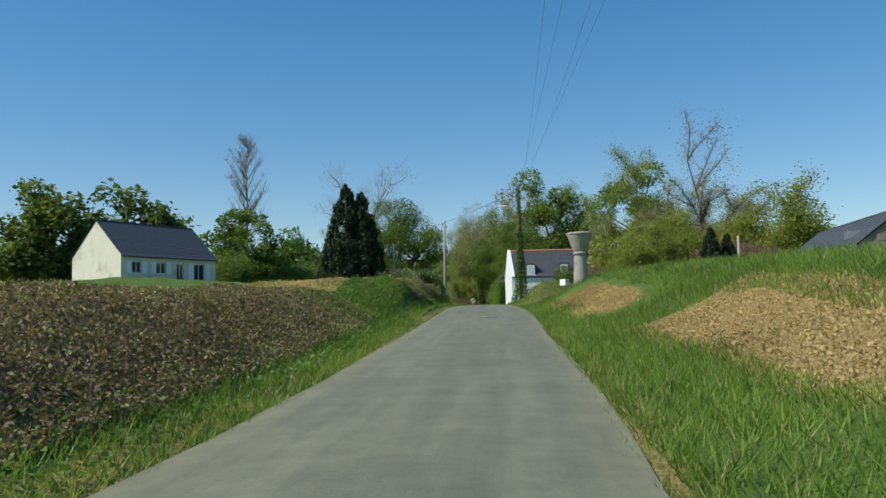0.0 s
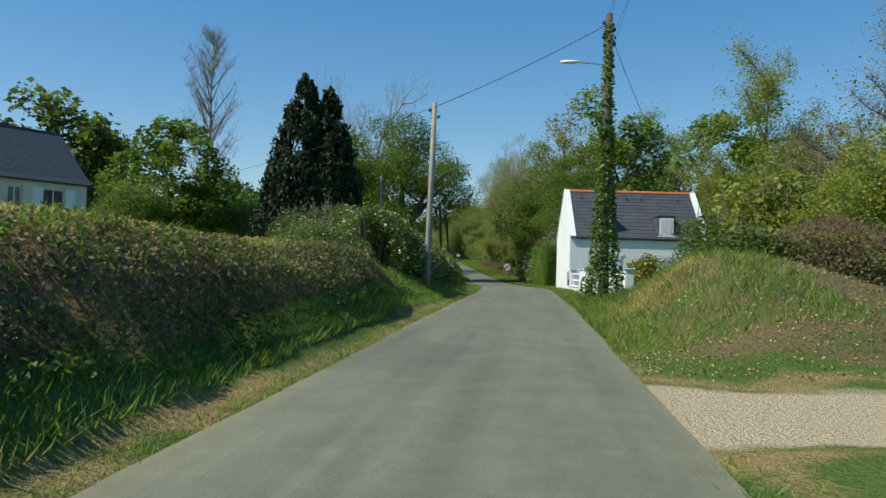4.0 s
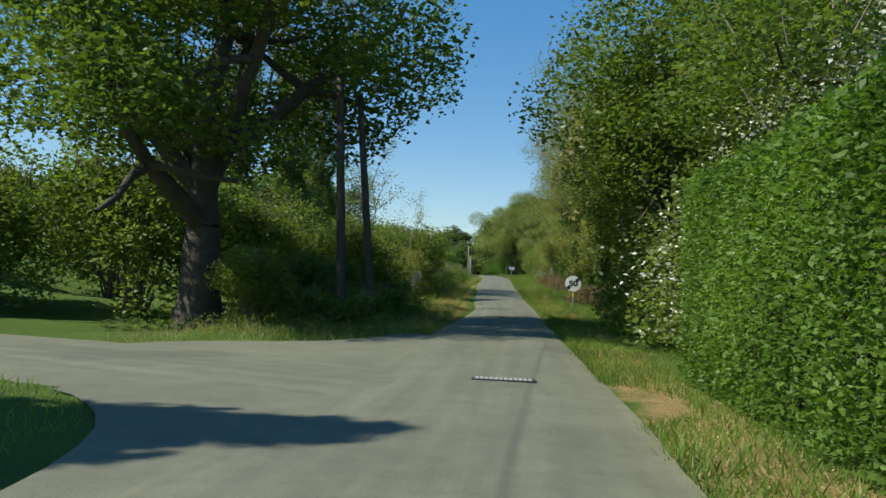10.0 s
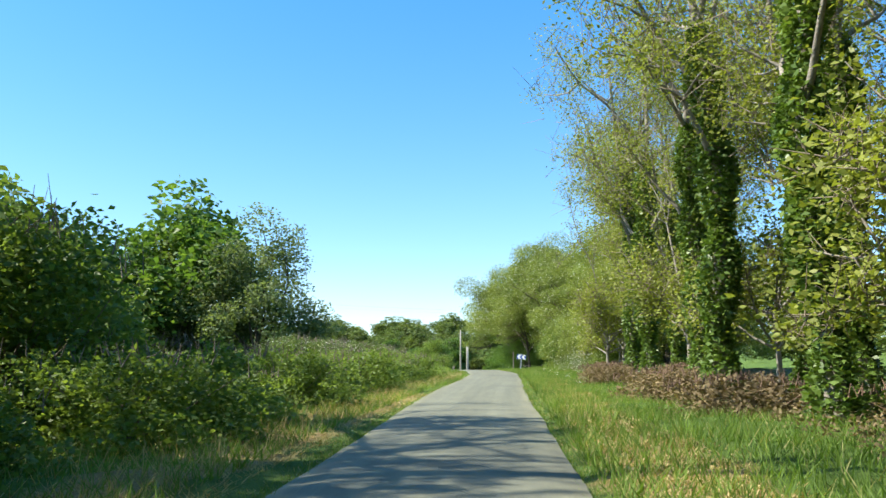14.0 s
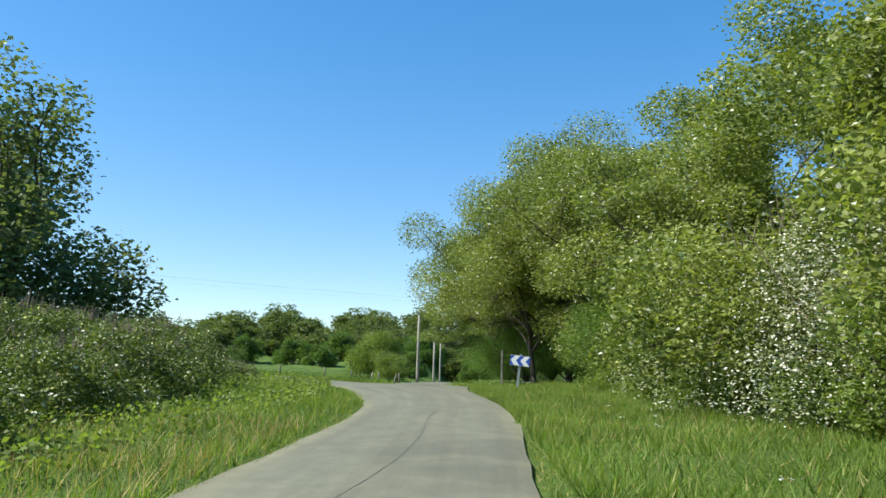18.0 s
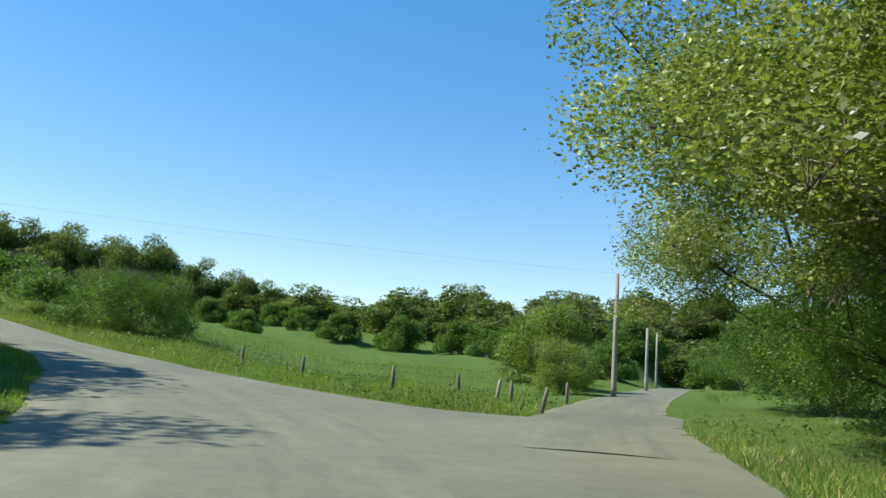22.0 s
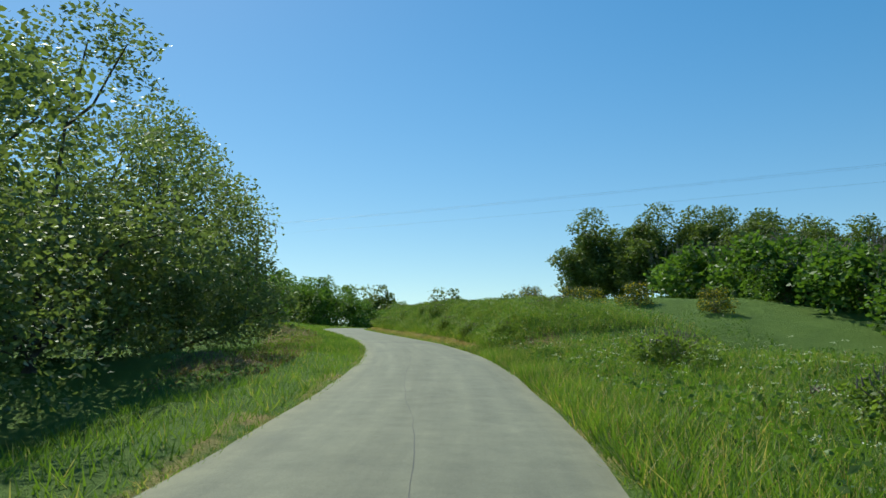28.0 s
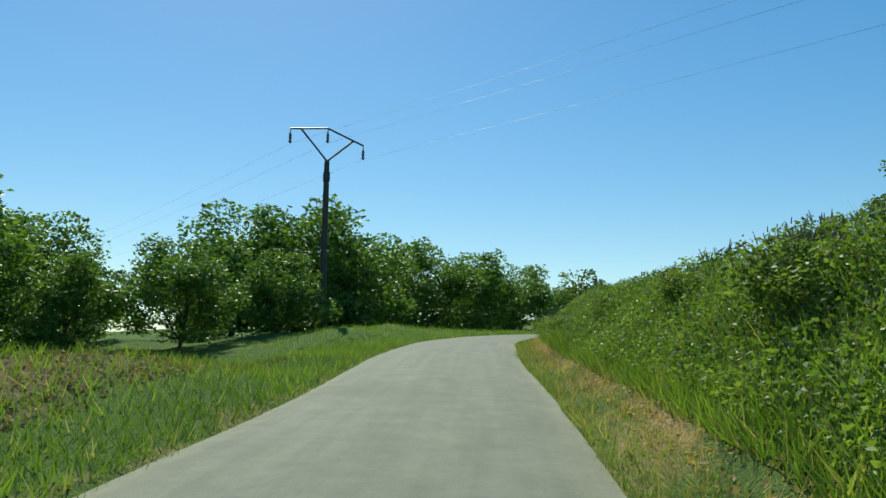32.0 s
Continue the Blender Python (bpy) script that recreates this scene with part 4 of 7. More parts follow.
def hedge(name, label, line, half, height, leafmat, per_m, size, seed, square=True, category="hedge", rough=0.08, base=None):
    """A hedge along a line: leaves over its sides and top, with a dim leafy core."""
    r = np.random.default_rng(seed)
    line = np.array(line, float)
    seg = np.r_[0, np.cumsum(np.linalg.norm(np.diff(line, axis=0), axis=1))]
    L = seg[-1]
    n = int(per_m * L)
    u = r.uniform(0, L, n)
    p = np.stack([np.interp(u, seg, line[:, 0]), np.interp(u, seg, line[:, 1])], 1)
    q = np.stack([np.interp(u + 0.1, seg, line[:, 0]), np.interp(u + 0.1, seg, line[:, 1])], 1)
    q0 = np.stack([np.interp(u - 0.1, seg, line[:, 0]), np.interp(u - 0.1, seg, line[:, 1])], 1)
    d = q - q0
    d /= np.linalg.norm(d, axis=1, keepdims=True)
    right = np.stack([d[:, 1], -d[:, 0]], 1)
    z0 = lift(p) if base is None else np.full(n, base)
    hh = height * (1 + (0.02 if square else 0.16) * np.sin(u * 0.9 + seed) + (0.01 if square else 0.1) * np.sin(u * 2.7))
    if square:
        side = r.uniform(0, 1, n)
        per = 2 * height + 2 * half
        w = side * per
        o = np.where(w < height, -half, np.where(w < height + 2 * half, w - height - half, half))
        z = np.where(w < height, w, np.where(w < height + 2 * half, height, w - height - 2 * half))
        endcap = r.uniform(0, 1, n) < 2.2 * half / L
        o = np.where(endcap, r.uniform(-half, half, n), o)
        z = np.where(endcap, r.uniform(0, height, n), z)
        first = r.uniform(0, 1, n) < 0.5
        e = np.where(first[:, None], line[0], line[-1])
        d_end = np.where(first[:, None], line[1] - line[0], line[-1] - line[-2])
        d_end = d_end / np.linalg.norm(d_end, axis=1, keepdims=True)
        right = np.where(endcap[:, None], np.stack([d_end[:, 1], -d_end[:, 0]], 1), right)
        p = np.where(endcap[:, None], e, p)
        z = z / height * hh
    else:
        t = r.uniform(0, math.pi, n)
        k = 0.75 + 0.25 * np.sin(u * 1.7 + 2 * np.cos(t)) * r.uniform(0.4, 1, n)
        o = half * np.cos(t) * k * r.uniform(0.75, 1.05, n)
        z = hh * np.sin(t) ** 0.7 * (0.72 + 0.28 * k) * r.uniform(0.75, 1.05, n)
    pts = np.column_stack([p + right * o[:, None], z0 + z]) + r.normal(0, rough, (n, 3))
    base = np.array([line[0, 0], line[0, 1], 0.0])
    top = thing(name, label, category, pose(*base))
    v, f = leaves(pts - base, size, r)
    part("foliage", mesh_np("foliage", v, f, leafmat), leafmat, top)
    m = max(3, int(L / 0.8))
    uu = np.linspace(0.15, L - 0.15, m)
    c = np.stack([np.interp(uu, seg, line[:, 0]), np.interp(uu, seg, line[:, 1])], 1)
    cz = lift(c)
    segs = [(*(c[i] - base[:2]), cz[i] - 0.15, *(c[i] - base[:2] + r.normal(0, half * 0.4, 2)), cz[i] + height * 0.85, 0.04, 0.015) for i in range(m) for _ in range(3)]
    v, f = tubes(segs, 4)
    tagged(part("branchwork", mesh_np("branchwork", v, f, BARK), BARK, top), kind="stuff")
    return top


def blades(name, label, xy, height, mat, r, width=0.012, category="grass", lean=0.35):
    """Grass blades at points xy, one object of many."""
    n = len(xy)
    z = lift(xy)
    h = height * r.uniform(0.5, 1.3, n)
    a = r.uniform(0, 2 * math.pi, n)
    w = width * r.uniform(0.7, 1.5, n)
    lx, ly = r.normal(0, lean, n) * h, r.normal(0, lean, n) * h
    b = np.column_stack([xy, z - 0.03])
    s = np.column_stack([np.cos(a) * w, np.sin(a) * w, np.zeros(n)])
    tip = b + np.column_stack([lx, ly, h])
    verts = np.stack([b - s, b + s, tip], 1).reshape(-1, 3)
    me = mesh_np(name, verts, np.arange(n * 3).reshape(-1, 3), mat)
    ob = new(name, me)
    return tagged(ob, label, category, kind="stuff")


def flakes(name, label, xy, low, high, size, mat, r, category="plants"):
    """Small leaves close over the ground at points xy, one object of many."""
    pts = np.column_stack([xy, lift(xy) + r.uniform(low, high, len(xy))])
    v, f = leaves(pts, size, r, 0.6, 0.6)
    return tagged(new(name, mesh_np(name, v, f, mat)), label, category, kind="stuff")


# ---- planting: left of the first stretch ----
G1 = "tall bare poplars"
put(bare_tree("bare_poplar", "tall slim poplar still bare of leaves", 24, 4.2, 3), [(-43.6, 122.3, 1.03, 0), (-90, 118, 0.85, 70)], G1)
CON = conifer("conifer", "tall dark green twin cypress on the meadow", 12.8, 3.5, 5)
put(CON, [(-18.9, 85.4, 0.96, 0, 1.05), (-17.3, 86.0, 0.94, 80, 1.05)], "dark cypresses")
put(copy_thing(CON, pose(0, 0, 0)), [(14.2, 58.5, 0.36, 40), (15.6, 59.5, 0.33, 120)], "garden cypresses", "small dark cypress in the garden")
put(broad_tree("oak_tree", "large spreading oak in full leaf at the junction", 13.2, 6.4, 4.8, OAKLEAF, 60000, 0.20, 11, radius=0.66, clump=0.32, low=0.1, bottom=4.7), [(-16.3, 105.0, 1.0, 20)])
MEADOWTREE = broad_tree("meadow_tree", "broad leafy tree with a bare lower trunk", 12, 4.2, 3.2, OAKLEAF, 11000, 0.36, 12, clump=0.27)
put(MEADOWTREE, [(-36, 99, 1.25, 0), (-52, 96, 0.75, 130)], "meadow trees")
WOODTREE = broad_tree("wood_tree", "dense dark green broadleaf tree", 11, 5.2, 2.2, DARKLEAF, 7000, 0.62, 13, clump=0.36)
put(WOODTREE, [(-70, 112, 1.6, 0), (-62, 122, 1.6, 50), (-80, 95, 1.0, 100), (-92, 88, 1.0, 10), (-57, 108, 0.9, 210), (-100, 75, 0.9, 77), (-110, 64, 0.9, 140)], "wood behind the bungalow")
MIDTREE = broad_tree("leafy_tree", "rounded mid-green broadleaf tree", 9, 4.4, 1.6, HEDGELEAF, 8000, 0.46, 14, clump=0.36)

# ---- right of the first stretch ----
WILLOW = broad_tree("willow_tree", "large airy willow in yellow-green spring leaf", 22, 7.5, 5, YOUNGLEAF, 95000, 0.20, 15, PALEBARK, 0.38, 1.0, 0.24, twigs=6000)
put(WILLOW, [(16, 103.8, 0.8, 0, 1.22), (27, 115, 0.8, 120), (12, 142, 0.95, 200), (3.5, 131, 0.95, 66)], "big willows")
put(broad_tree("ash_tree", "tall ash with open bare crown and few leaves", 19, 6.5, 5, OLIVELEAF, 11000, 0.18, 16, BARK, 0.2, 1.0, 0.3, twigs=9000), [(20.2, 85, 1.0, 0)])
LEANING = broad_tree("leaning_willow", "leaning willow with a broken limb and fresh leaves", 10, 5.0, 2.5, YOUNGLEAF, 40000, 0.20, 17, PALEBARK, 0.3, 1.0, 0.25)
put(LEANING, [(24, 76, 1.08, 40), (14, 70, 0.8, 150), (16, 96, 1.0, 220), (10, 62, 0.6, 10)], "yellow-green willows")
OLIVE = broad_tree("poplar_in_bud", "tall rounded tree in olive-brown bud", 17, 4.8, 4, OLIVELEAF, 22000, 0.26, 18, PALEBARK, 0.26, 1.0, 0.25, twigs=1800)
put(OLIVE, [(-1.6, 118.5, 1.1, 0), (11, 116, 0.7, 90), (-1, 139, 0.9, 200)], "trees in bud")
put(broad_tree("round_tree", "round dense fresh-green tree", 18, 6.0, 4, FRESHLEAF, 26000, 0.44, 19, clump=0.38), [(5, 124, 1.05, 0), (16.5, 132, 1.15, 140)])
BUSHY = shrub("leafy_shrub", "big leafy green shrub", 3.2, 2.0, FRESHLEAF, 14000, 0.11, 21, 60)
YSHRUB = shrub("willow_shrub", "yellow-green willow shrub with upright twigs", 3.4, 2.1, YOUNGLEAF, 8000, 0.20, 22, 60)
RSHRUB = shrub("bare_shrub", "reddish-brown shrub mostly bare of leaves", 2.6, 2.2, RUSTLEAF, 2200, 0.13, 23, 500, twigmat=REDTWIG)
BRAM = shrub("bramble_thicket", "low bramble thicket with pale flowers", 1.7, 2.0, BRAMBLE, 13000, 0.08, 24, 60)
HAW = shrub("hawthorn", "hawthorn covered in white blossom", 3.4, 2.1, BLOSSOM, 44000, 0.048, 25, 40)
GORSEB = shrub("gorse_bush", "dark gorse bush with yellow flowers", 1.6, 1.4, GORSE, 3500, 0.10, 26, 40)
FARB = shrub("field_bush", "rounded bush in the field hedge", 4.2, 3.4, HEDGELEAF, 12000, 0.26, 27, 6)
put(BUSHY, [(*beside(59, 6.6), 0.9, 0), (*beside(98.6, 5.9), 1.15, 30), (*beside(102, 5.8), 1.3, 110), (*beside(99.5, 10), 1.7, 200), (*beside(105.5, 5.6), 1.25, 300), (*beside(109, 5.4), 1.2, 50), (*beside(112.5, 5.5), 1.1, 130), (*beside(104, 9), 1.8, 15),
            (*beside(93, 10.5), 1.6, 260), (12, 86, 1.6, 20), (15, 100, 2.0, 70)], "roadside shrubs")
put(copy_thing(BUSHY, pose(0, 0, 0)), [(*beside(s, o), sc, s * 7) for s, o, sc in ((174, 7.6, 0.7), (177, 7.3, 0.8), (180.5, 7.2, 0.75), (184, 7.2, 0.8), (187.5, 7.0, 0.75), (191, 6.9, 0.7))], "shrubs below the thicket")
put(HAW, [(0.5, 101.4, 2.15, 0), (1.6, 98.8, 2.1, 140), (*beside(178, 7.4), 1.2, 60), (*beside(182.5, 7.6), 1.2, 200), (*beside(188, 7.6), 1.0, 20), (13, 68, 1.0, 100)], "hawthorns in blossom")
put(RSHRUB, [(5.4, 52.6, 0.62, 0), (7.4, 53.2, 0.62, 50), (17, 66, 1.6, 120), (20, 70, 1.6, 200), (5, 104, 2.6, 300)], "bare brown shrubs")
put(YSHRUB, [(10, 76, 1.8, 0), (16, 80, 1.6, 80), (6, 90, 1.5, 150), (24, 92, 2.2, 10), (30, 84, 2.0, 220), (20, 105, 2.0, 300), (3, 108, 2.2, 33), (34, 76, 1.6, 99)], "willow shrubs")

# ---- hedge and thickets left, first junction ----
hedge("bramble_hedge", "overgrown roadside hedge of bramble and thorn with pale flowers", [beside(s, -4.0) for s in (56, 62, 68, 74, 80, 85.5)], 1.3, 1.6, BRAMBLE, 4200, 0.10, 31, square=False)
put(BRAM, [(*beside(60, -6.2), 1.2, 0), (*beside(70, -6.5), 1.1, 70), (*beside(80, -6.8), 1.1, 140), (*beside(54, -4.8), 0.7, 200)], "bramble thickets")
THICK = [(-15.0, 113.6, 1.0, 70), (-17.8, 118.3, 1.1, 120), (-16.4, 124.6, 1.1, 190), (-18.8, 129, 1.15, 250), (-22.5, 119, 1.4, 300), (-18.5, 113, 1.2, 40), (-22, 110, 1.7, 20), (-26, 106, 1.5, 60), (-20.4, 134.5, 1.05, 99), (-25, 140, 1.2, 150),
         (-30, 104, 1.7, 11), (-34, 90, 1.4, 222), (-26, 126, 1.8, 33), (-29, 118, 1.9, 200), (-38, 112, 1.8, 140)]
YSHRUB2 = shrub("thicket_shrub", "fresh green willow thicket", 3.4, 2.2, FRESHLEAF, 14000, 0.12, 28, 60)
THICK += [(*beside(s, o), sc, s * 11) for s, o, sc in ((106, -6.6, 0.62), (109, -6.0, 0.6), (112, -5.6, 0.58), (115, -5.4, 0.55), (118, -5.8, 0.6), (128, -8, 0.8), (132, -9.5, 0.95), (136, -8.4, 0.7), (140, -10.5, 0.9), (134, -13, 1.25), (144, -14, 1.1), (150, -17, 1.2), (139, -17, 1.35))]
put(YSHRUB2, THICK, "willow thicket")
IVY = ivy_tree("ivy_clad_tree", "slim tall tree with ivy up its trunk and a bare crown", 20, 41, OLIVELEAF, 14000, 1600, 1.7)
put(IVY, [(-24.5, 127, 1.24, 0), (-25.3, 133, 1.2, 60), (-27.5, 126.5, 1.26, 140)], "bare ivy-clad trees")
IVY2 = ivy_tree("ivy_clad_willow", "slim tall willow wrapped in ivy, crown in young leaf", 16, 42, YOUNGLEAF, 9000, 10000)
SP = [(126, 7.5), (129, 5.8), (131, 8.5), (134, 6.5), (137, 9), (139, 6.2), (142, 8), (145, 6), (148, 9), (150, 6.6), (154, 8.5), (157, 6.4), (161, 8.2), (124, 10), (133, 12), (141, 12), (147, 13), (153, 12), (159, 6.0), (165, 7.2), (168.5, 7.6), (172, 8.2)]
put(IVY2, [(-29, 137, 0.9, 20), (-31, 130, 0.9, 150)] + [(*beside(s, o), 0.85 + 0.25 * ((i * 37) % 10) / 10, i * 67) for i, (s, o) in enumerate(SP)], "ivy-clad willows")
LEANTREE = broad_tree("young_birch", "young tree in pale new leaf", 10, 2.4, 2.5, YOUNGLEAF, 9000, 0.125, 43, PALEBARK, 0.09, 1.0, 0.3, twigs=900)
put(LEANTREE, [(-19.5, 126.5, 0.85, 40), (-14.2, 117.5, 0.5, 160), (*beside(136, 7.0), 1.0, 0), (*beside(146, 7.6), 0.9, 90), (*beside(154, 7.2), 1.0, 200), (*beside(164, 5.5), 0.9, 300), (*beside(167, 6.6), 1.0, 40), (*beside(171, 7), 0.9, 140)], "young birches")
BRACK = shrub("bracken_patch", "patch of dead brown bracken and bramble", 0.8, 1.6, RUSTLEAF, 5000, 0.075, 29, 160, category="bracken", twigmat=REDTWIG)
put(BRACK, [(*beside(s, o), 1.0 + 0.3 * ((i * 3) % 4) / 4, i * 50) for i, (s, o) in enumerate([(118, 5.6), (122, 6.0), (127, 5.0), (131, 6.2), (137, 7.2), (142, 5.6), (147, 5.2), (152, 6.5), (158, 5.0), (163, 5.6), (168, 6.0)])], "bracken")
# low growth left between the junctions
BRAM2 = shrub("low_bramble", "low tangle of bramble and grass", 1.4, 2.0, FRESHLEAF, 11000, 0.085, 30, 60)
put(BRAM2, [(*beside(s, o), 0.8 + 0.35 * ((i * 7) % 5) / 5, i * 40) for i, (s, o) in enumerate([(140, -6), (144, -7.5), (149, -6.5), (154, -8), (159, -9), (164, -9.5), (169, -10), (174, -11), (150, -10.5), (160, -13), (170, -14), (180, -13.5), (186, -12), (143, -11), (156, -15)] + [(136 + 2.9 * k, -6.2 - 3.1 * ((k * 5) % 4) - 0.02 * k * k) for k in range(18)] + [(107 + 2.6 * k, -4.5 - 0.5 * math.sin(k * 2.1)) for k in range(24) if k not in (4, 5, 6)]) if s < 178], "low brambles")
put(copy_thing(BRAM, pose(0, 0, 0)), [(x, y, sc, x * 17) for x, y, sc in ((-34.2, 186.0, 0.55), (-36.4, 188.8, 0.6), (-38, 190.8, 1.1), (-40.6, 192.6, 1.2), (-44, 195, 1.1), (-36, 185, 1.2), (-40, 188, 1.3), (-31.4, 182.6, 0.95), (-30.2, 179.4, 0.95), (-28.6, 175.4, 0.9), (-32.8, 176, 1.2), (-34.6, 181, 1.2), (-27.2, 170.6, 0.95), (-30.4, 169.4, 1.2), (-26.4, 165.6, 1.0), (-29.6, 163.4, 1.2), (-45, 190, 1.3), (-37, 177, 1.3), (-31.8, 187.6, 0.42), (-33.2, 189.6, 0.45), (-34.6, 191.4, 0.5), (-36.6, 193.4, 0.82), (-39.4, 195.2, 0.8), (-42.4, 197, 0.8))], "bramble round the bend")
GREYW = broad_tree("grey_willow", "broad round willow with grey-green leaves", 9.5, 5.0, 1.0, GREYLEAF, 26000, 0.22, 44, clump=0.34)
put(GREYW, [(-48.6, 193.4, 1.36, 0), (-62, 192, 1.2, 120)], "grey willows")
put(MIDTREE, [(-57, 195, 1.8, 0), (-48, 168, 0.8, 90), (-56, 162, 1.0, 170), (-34, 150, 0.62, 20), (-38, 143, 0.75, 200), (-66, 180, 1.5, 60)], "rounded leafy trees")

# ---- big roadside shrubs by the chevron sign ----
TALLS = broad_tree("tall_hawthorn", "tall dense thorn and willow thicket in spring leaf", 8.4, 3.6, 0.6, THORNLEAF, 125000, 0.085, 45, BARK, 0.16, 0.0, 0.27, low=-0.05, twigs=1200)
put(TALLS, [(*beside(s, o), sc, t) for s, o, sc, t in [(173.5, 10.2, 1.2, 0), (178.5, 10.0, 1.3, 80), (184, 10.0, 1.35, 160), (189.5, 10.0, 1.35, 240), (195, 10.6, 1.25, 300), (181, 15.5, 1.4, 20), (190, 15.5, 1.4, 99)]], "roadside thickets")
DARKT = broad_tree("dark_thorn", "dark green thorn tree", 7.0, 3.4, 0.5, HEDGELEAF, 45000, 0.09, 46, BARK, 0.16, 0.0, 0.34, low=-0.05)
put(DARKT, [(*beside(176, 9.4), 0.75, 0), (*beside(186.5, 9.0), 0.8, 90), (*beside(193, 8.6), 0.85, 150), (-17, 205, 0.9, 10), (-24.0, 209.5, 0.85, 66), (-15, 199.5, 0.9, 20), (-20, 210, 0.8, 100), (-20.5, 203, 0.62, 77), (-22.8, 207, 0.6, 150), (-18.4, 200.5, 0.6, 230), (-25.2, 206.8, 0.62, 310), (-16.5, 196.6, 0.6, 20), (-27.6, 218, 0.8, 40), (-29, 226, 0.8, 130), (-33, 242, 0.8, 200), (-37, 258, 0.8, 290)], "dark thorn trees")
OVERT = broad_tree("overhanging_thorn", "tall thorn tree in spring leaf with boughs over the lane", 12.2, 6.6, 3.4, THORNLEAF, 110000, 0.125, 55, BARK, 0.2, 0.0, 0.26, low=0.12, twigs=1500, bottom=3.6)
put(OVERT, [(-25.6, 210.4, 1.0, 0), (-20.4, 200.8, 0.96, 130), (-22.6, 205.6, 0.9, 300), (-24.2, 203.6, 0.8, 200), (-28.5, 221, 0.85, 250)], "overhanging thorn trees")
DENSE = broad_tree("roadside_oak", "dense dark green oak leaning over the lane", 12.5, 5.2, 2.6, OAKLEAF, 40000, 0.16, 56, BARK, 0.26, 0.0, 0.28, low=0.05, bottom=2.6)
put(DENSE, [(-2.4, 108.6, 1.0, 0), (-2.2, 113.2, 0.8, 120), (-2.3, 117.8, 0.98, 40), (1.0, 104, 0.85, 220)], "dense roadside oaks")

# ---- field, hill and far woods ----
put(FARB, [(-46, 240, 0.61, 0), (-49, 262, 0.75, 60), (-56, 268, 0.75, 120), (-63, 266, 0.68, 200), (-70, 272, 0.88, 250), (-78, 272, 0.95, 300), (-86, 270, 0.82, 20), (-93, 272, 0.75, 80), (-101, 276, 0.82, 130), (-110, 272, 0.82, 170), (-66, 280, 1.02, 10), (-54, 284, 1.09, 44), (-47, 300, 1.22, 20), (-60, 300, 1.09, 70),
           (-118, 268, 0.88, 90), (-30, 290, 1.09, 10), (-40, 262, 0.68, 55), (-84, 252, 0.54, 5), (-90, 258, 0.61, 75)], "field hedge bushes")
HILLTREE = broad_tree("hill_oak", "tall dark oak on the hilltop", 13.0, 5.6, 2.8, DARKLEAF, 30000, 0.40, 47, clump=0.42, low=0.05)
put(HILLTREE, [(-181, 247, 1.04, 0), (-174, 252, 1.0, 60), (-168, 258, 0.98, 120), (-161, 262, 1.0, 170), (-154, 266, 0.95, 230), (-147, 270, 0.9, 290), (-142, 271, 0.85, 20), (-150, 274, 0.95, 80), (-133, 275, 0.8, 210), (-176, 262, 1.0, 33), (-165, 270, 0.95, 77), (-138, 274, 0.8, 140), (-129, 278, 0.85, 200)] + [(-172 + 4.4 * i + 1.5 * math.sin(i * 2.4), 259 + 1.9 * i + 2 * math.sin(i * 1.7), 0.98 - 0.033 * i + 0.06 * math.sin(i * 3.1), i * 73) for i in range(15)], "hilltop wood")
FARTREE = broad_tree("far_tree", "distant rounded broadleaf tree", 9, 5.0, 0.8, DARKLEAF, 8000, 0.62, 48, clump=0.44, low=-0.1)
RIDGE_TREES = [(-250 + 7.5 * i + 3 * math.sin(i * 2.1), 345 + 9 * math.sin(i * 1.3), 0.95 + 0.25 * math.sin(i * 3.7), i * 50, 0.62) for i in range(41)]
FIELD_TREES = [(-142 + 4.6 * i, 288 + 6 * math.sin(i * 1.9) + 1.6 * (i > 14) * (i - 14), 0.74 + 0.16 * math.sin(i * 2.3), i * 70, 0.72) for i in range(31)]
BACK_TREES = [(-90 + 6.5 * i, 290 + 2.4 * i + 3 * math.sin(i * 2.6), 0.85 + 0.12 * math.sin(i * 1.9), i * 61, 0.85) for i in range(6)] + [(-120 + 11 * i, 294 + 4.5 * i, 0.95 + 0.1 * math.sin(i * 1.7), i * 40, 0.55) for i in range(9)]
SIDE_TREES = [(-20, 330, 1.0, 320, 0.7), (-5, 310, 1.0, 15, 0.7), (10, 280, 1.1, 55, 0.7), (20, 240, 1.2, 95), (22, 200, 1.1, 135), (15, 170, 1.1, 175), (-160, 130, 0.9, 20)] + [(-175 - 10 * i, 140 + 15 * i, 1.0, i * 47) for i in range(8)]
put(FARTREE, RIDGE_TREES + FIELD_TREES + BACK_TREES + SIDE_TREES, "distant trees")
put(shrub("hazel_bush", "broad green hazel bush in the meadow", 3.6, 4.3, HEDGELEAF, 42000, 0.10, 49, 200), [(-57.9, 217.0, 0.9, 0, 0.92)])
put(shrub("yellow_bush", "rounded yellow-green bush beside the lane", 4.6, 3.4, FRESHLEAF, 20000, 0.14, 50, 60), [(-42.5, 233, 1.0, 0), (-39.6, 226.5, 0.55, 120)])

NETTLE = shrub("nettle_patch", "lush patch of nettles and cow parsley", 0.85, 1.25, FRESHLEAF, 5000, 0.075, 57, 60, category="weeds")
put(NETTLE, [(*beside(267.5 + 1.7 * i, 3.6 + 1.6 * (i % 3) + 0.5 * math.sin(i * 1.7)), 0.55 + 0.25 * math.sin(i * 2.3) ** 2, i * 53) for i in range(24)] + [(*beside(s, o), 1.0, s * 9) for s, o in ((240, 5), (247, 5.6), (255, 5.2), (232, 5.4))], "nettle patches")

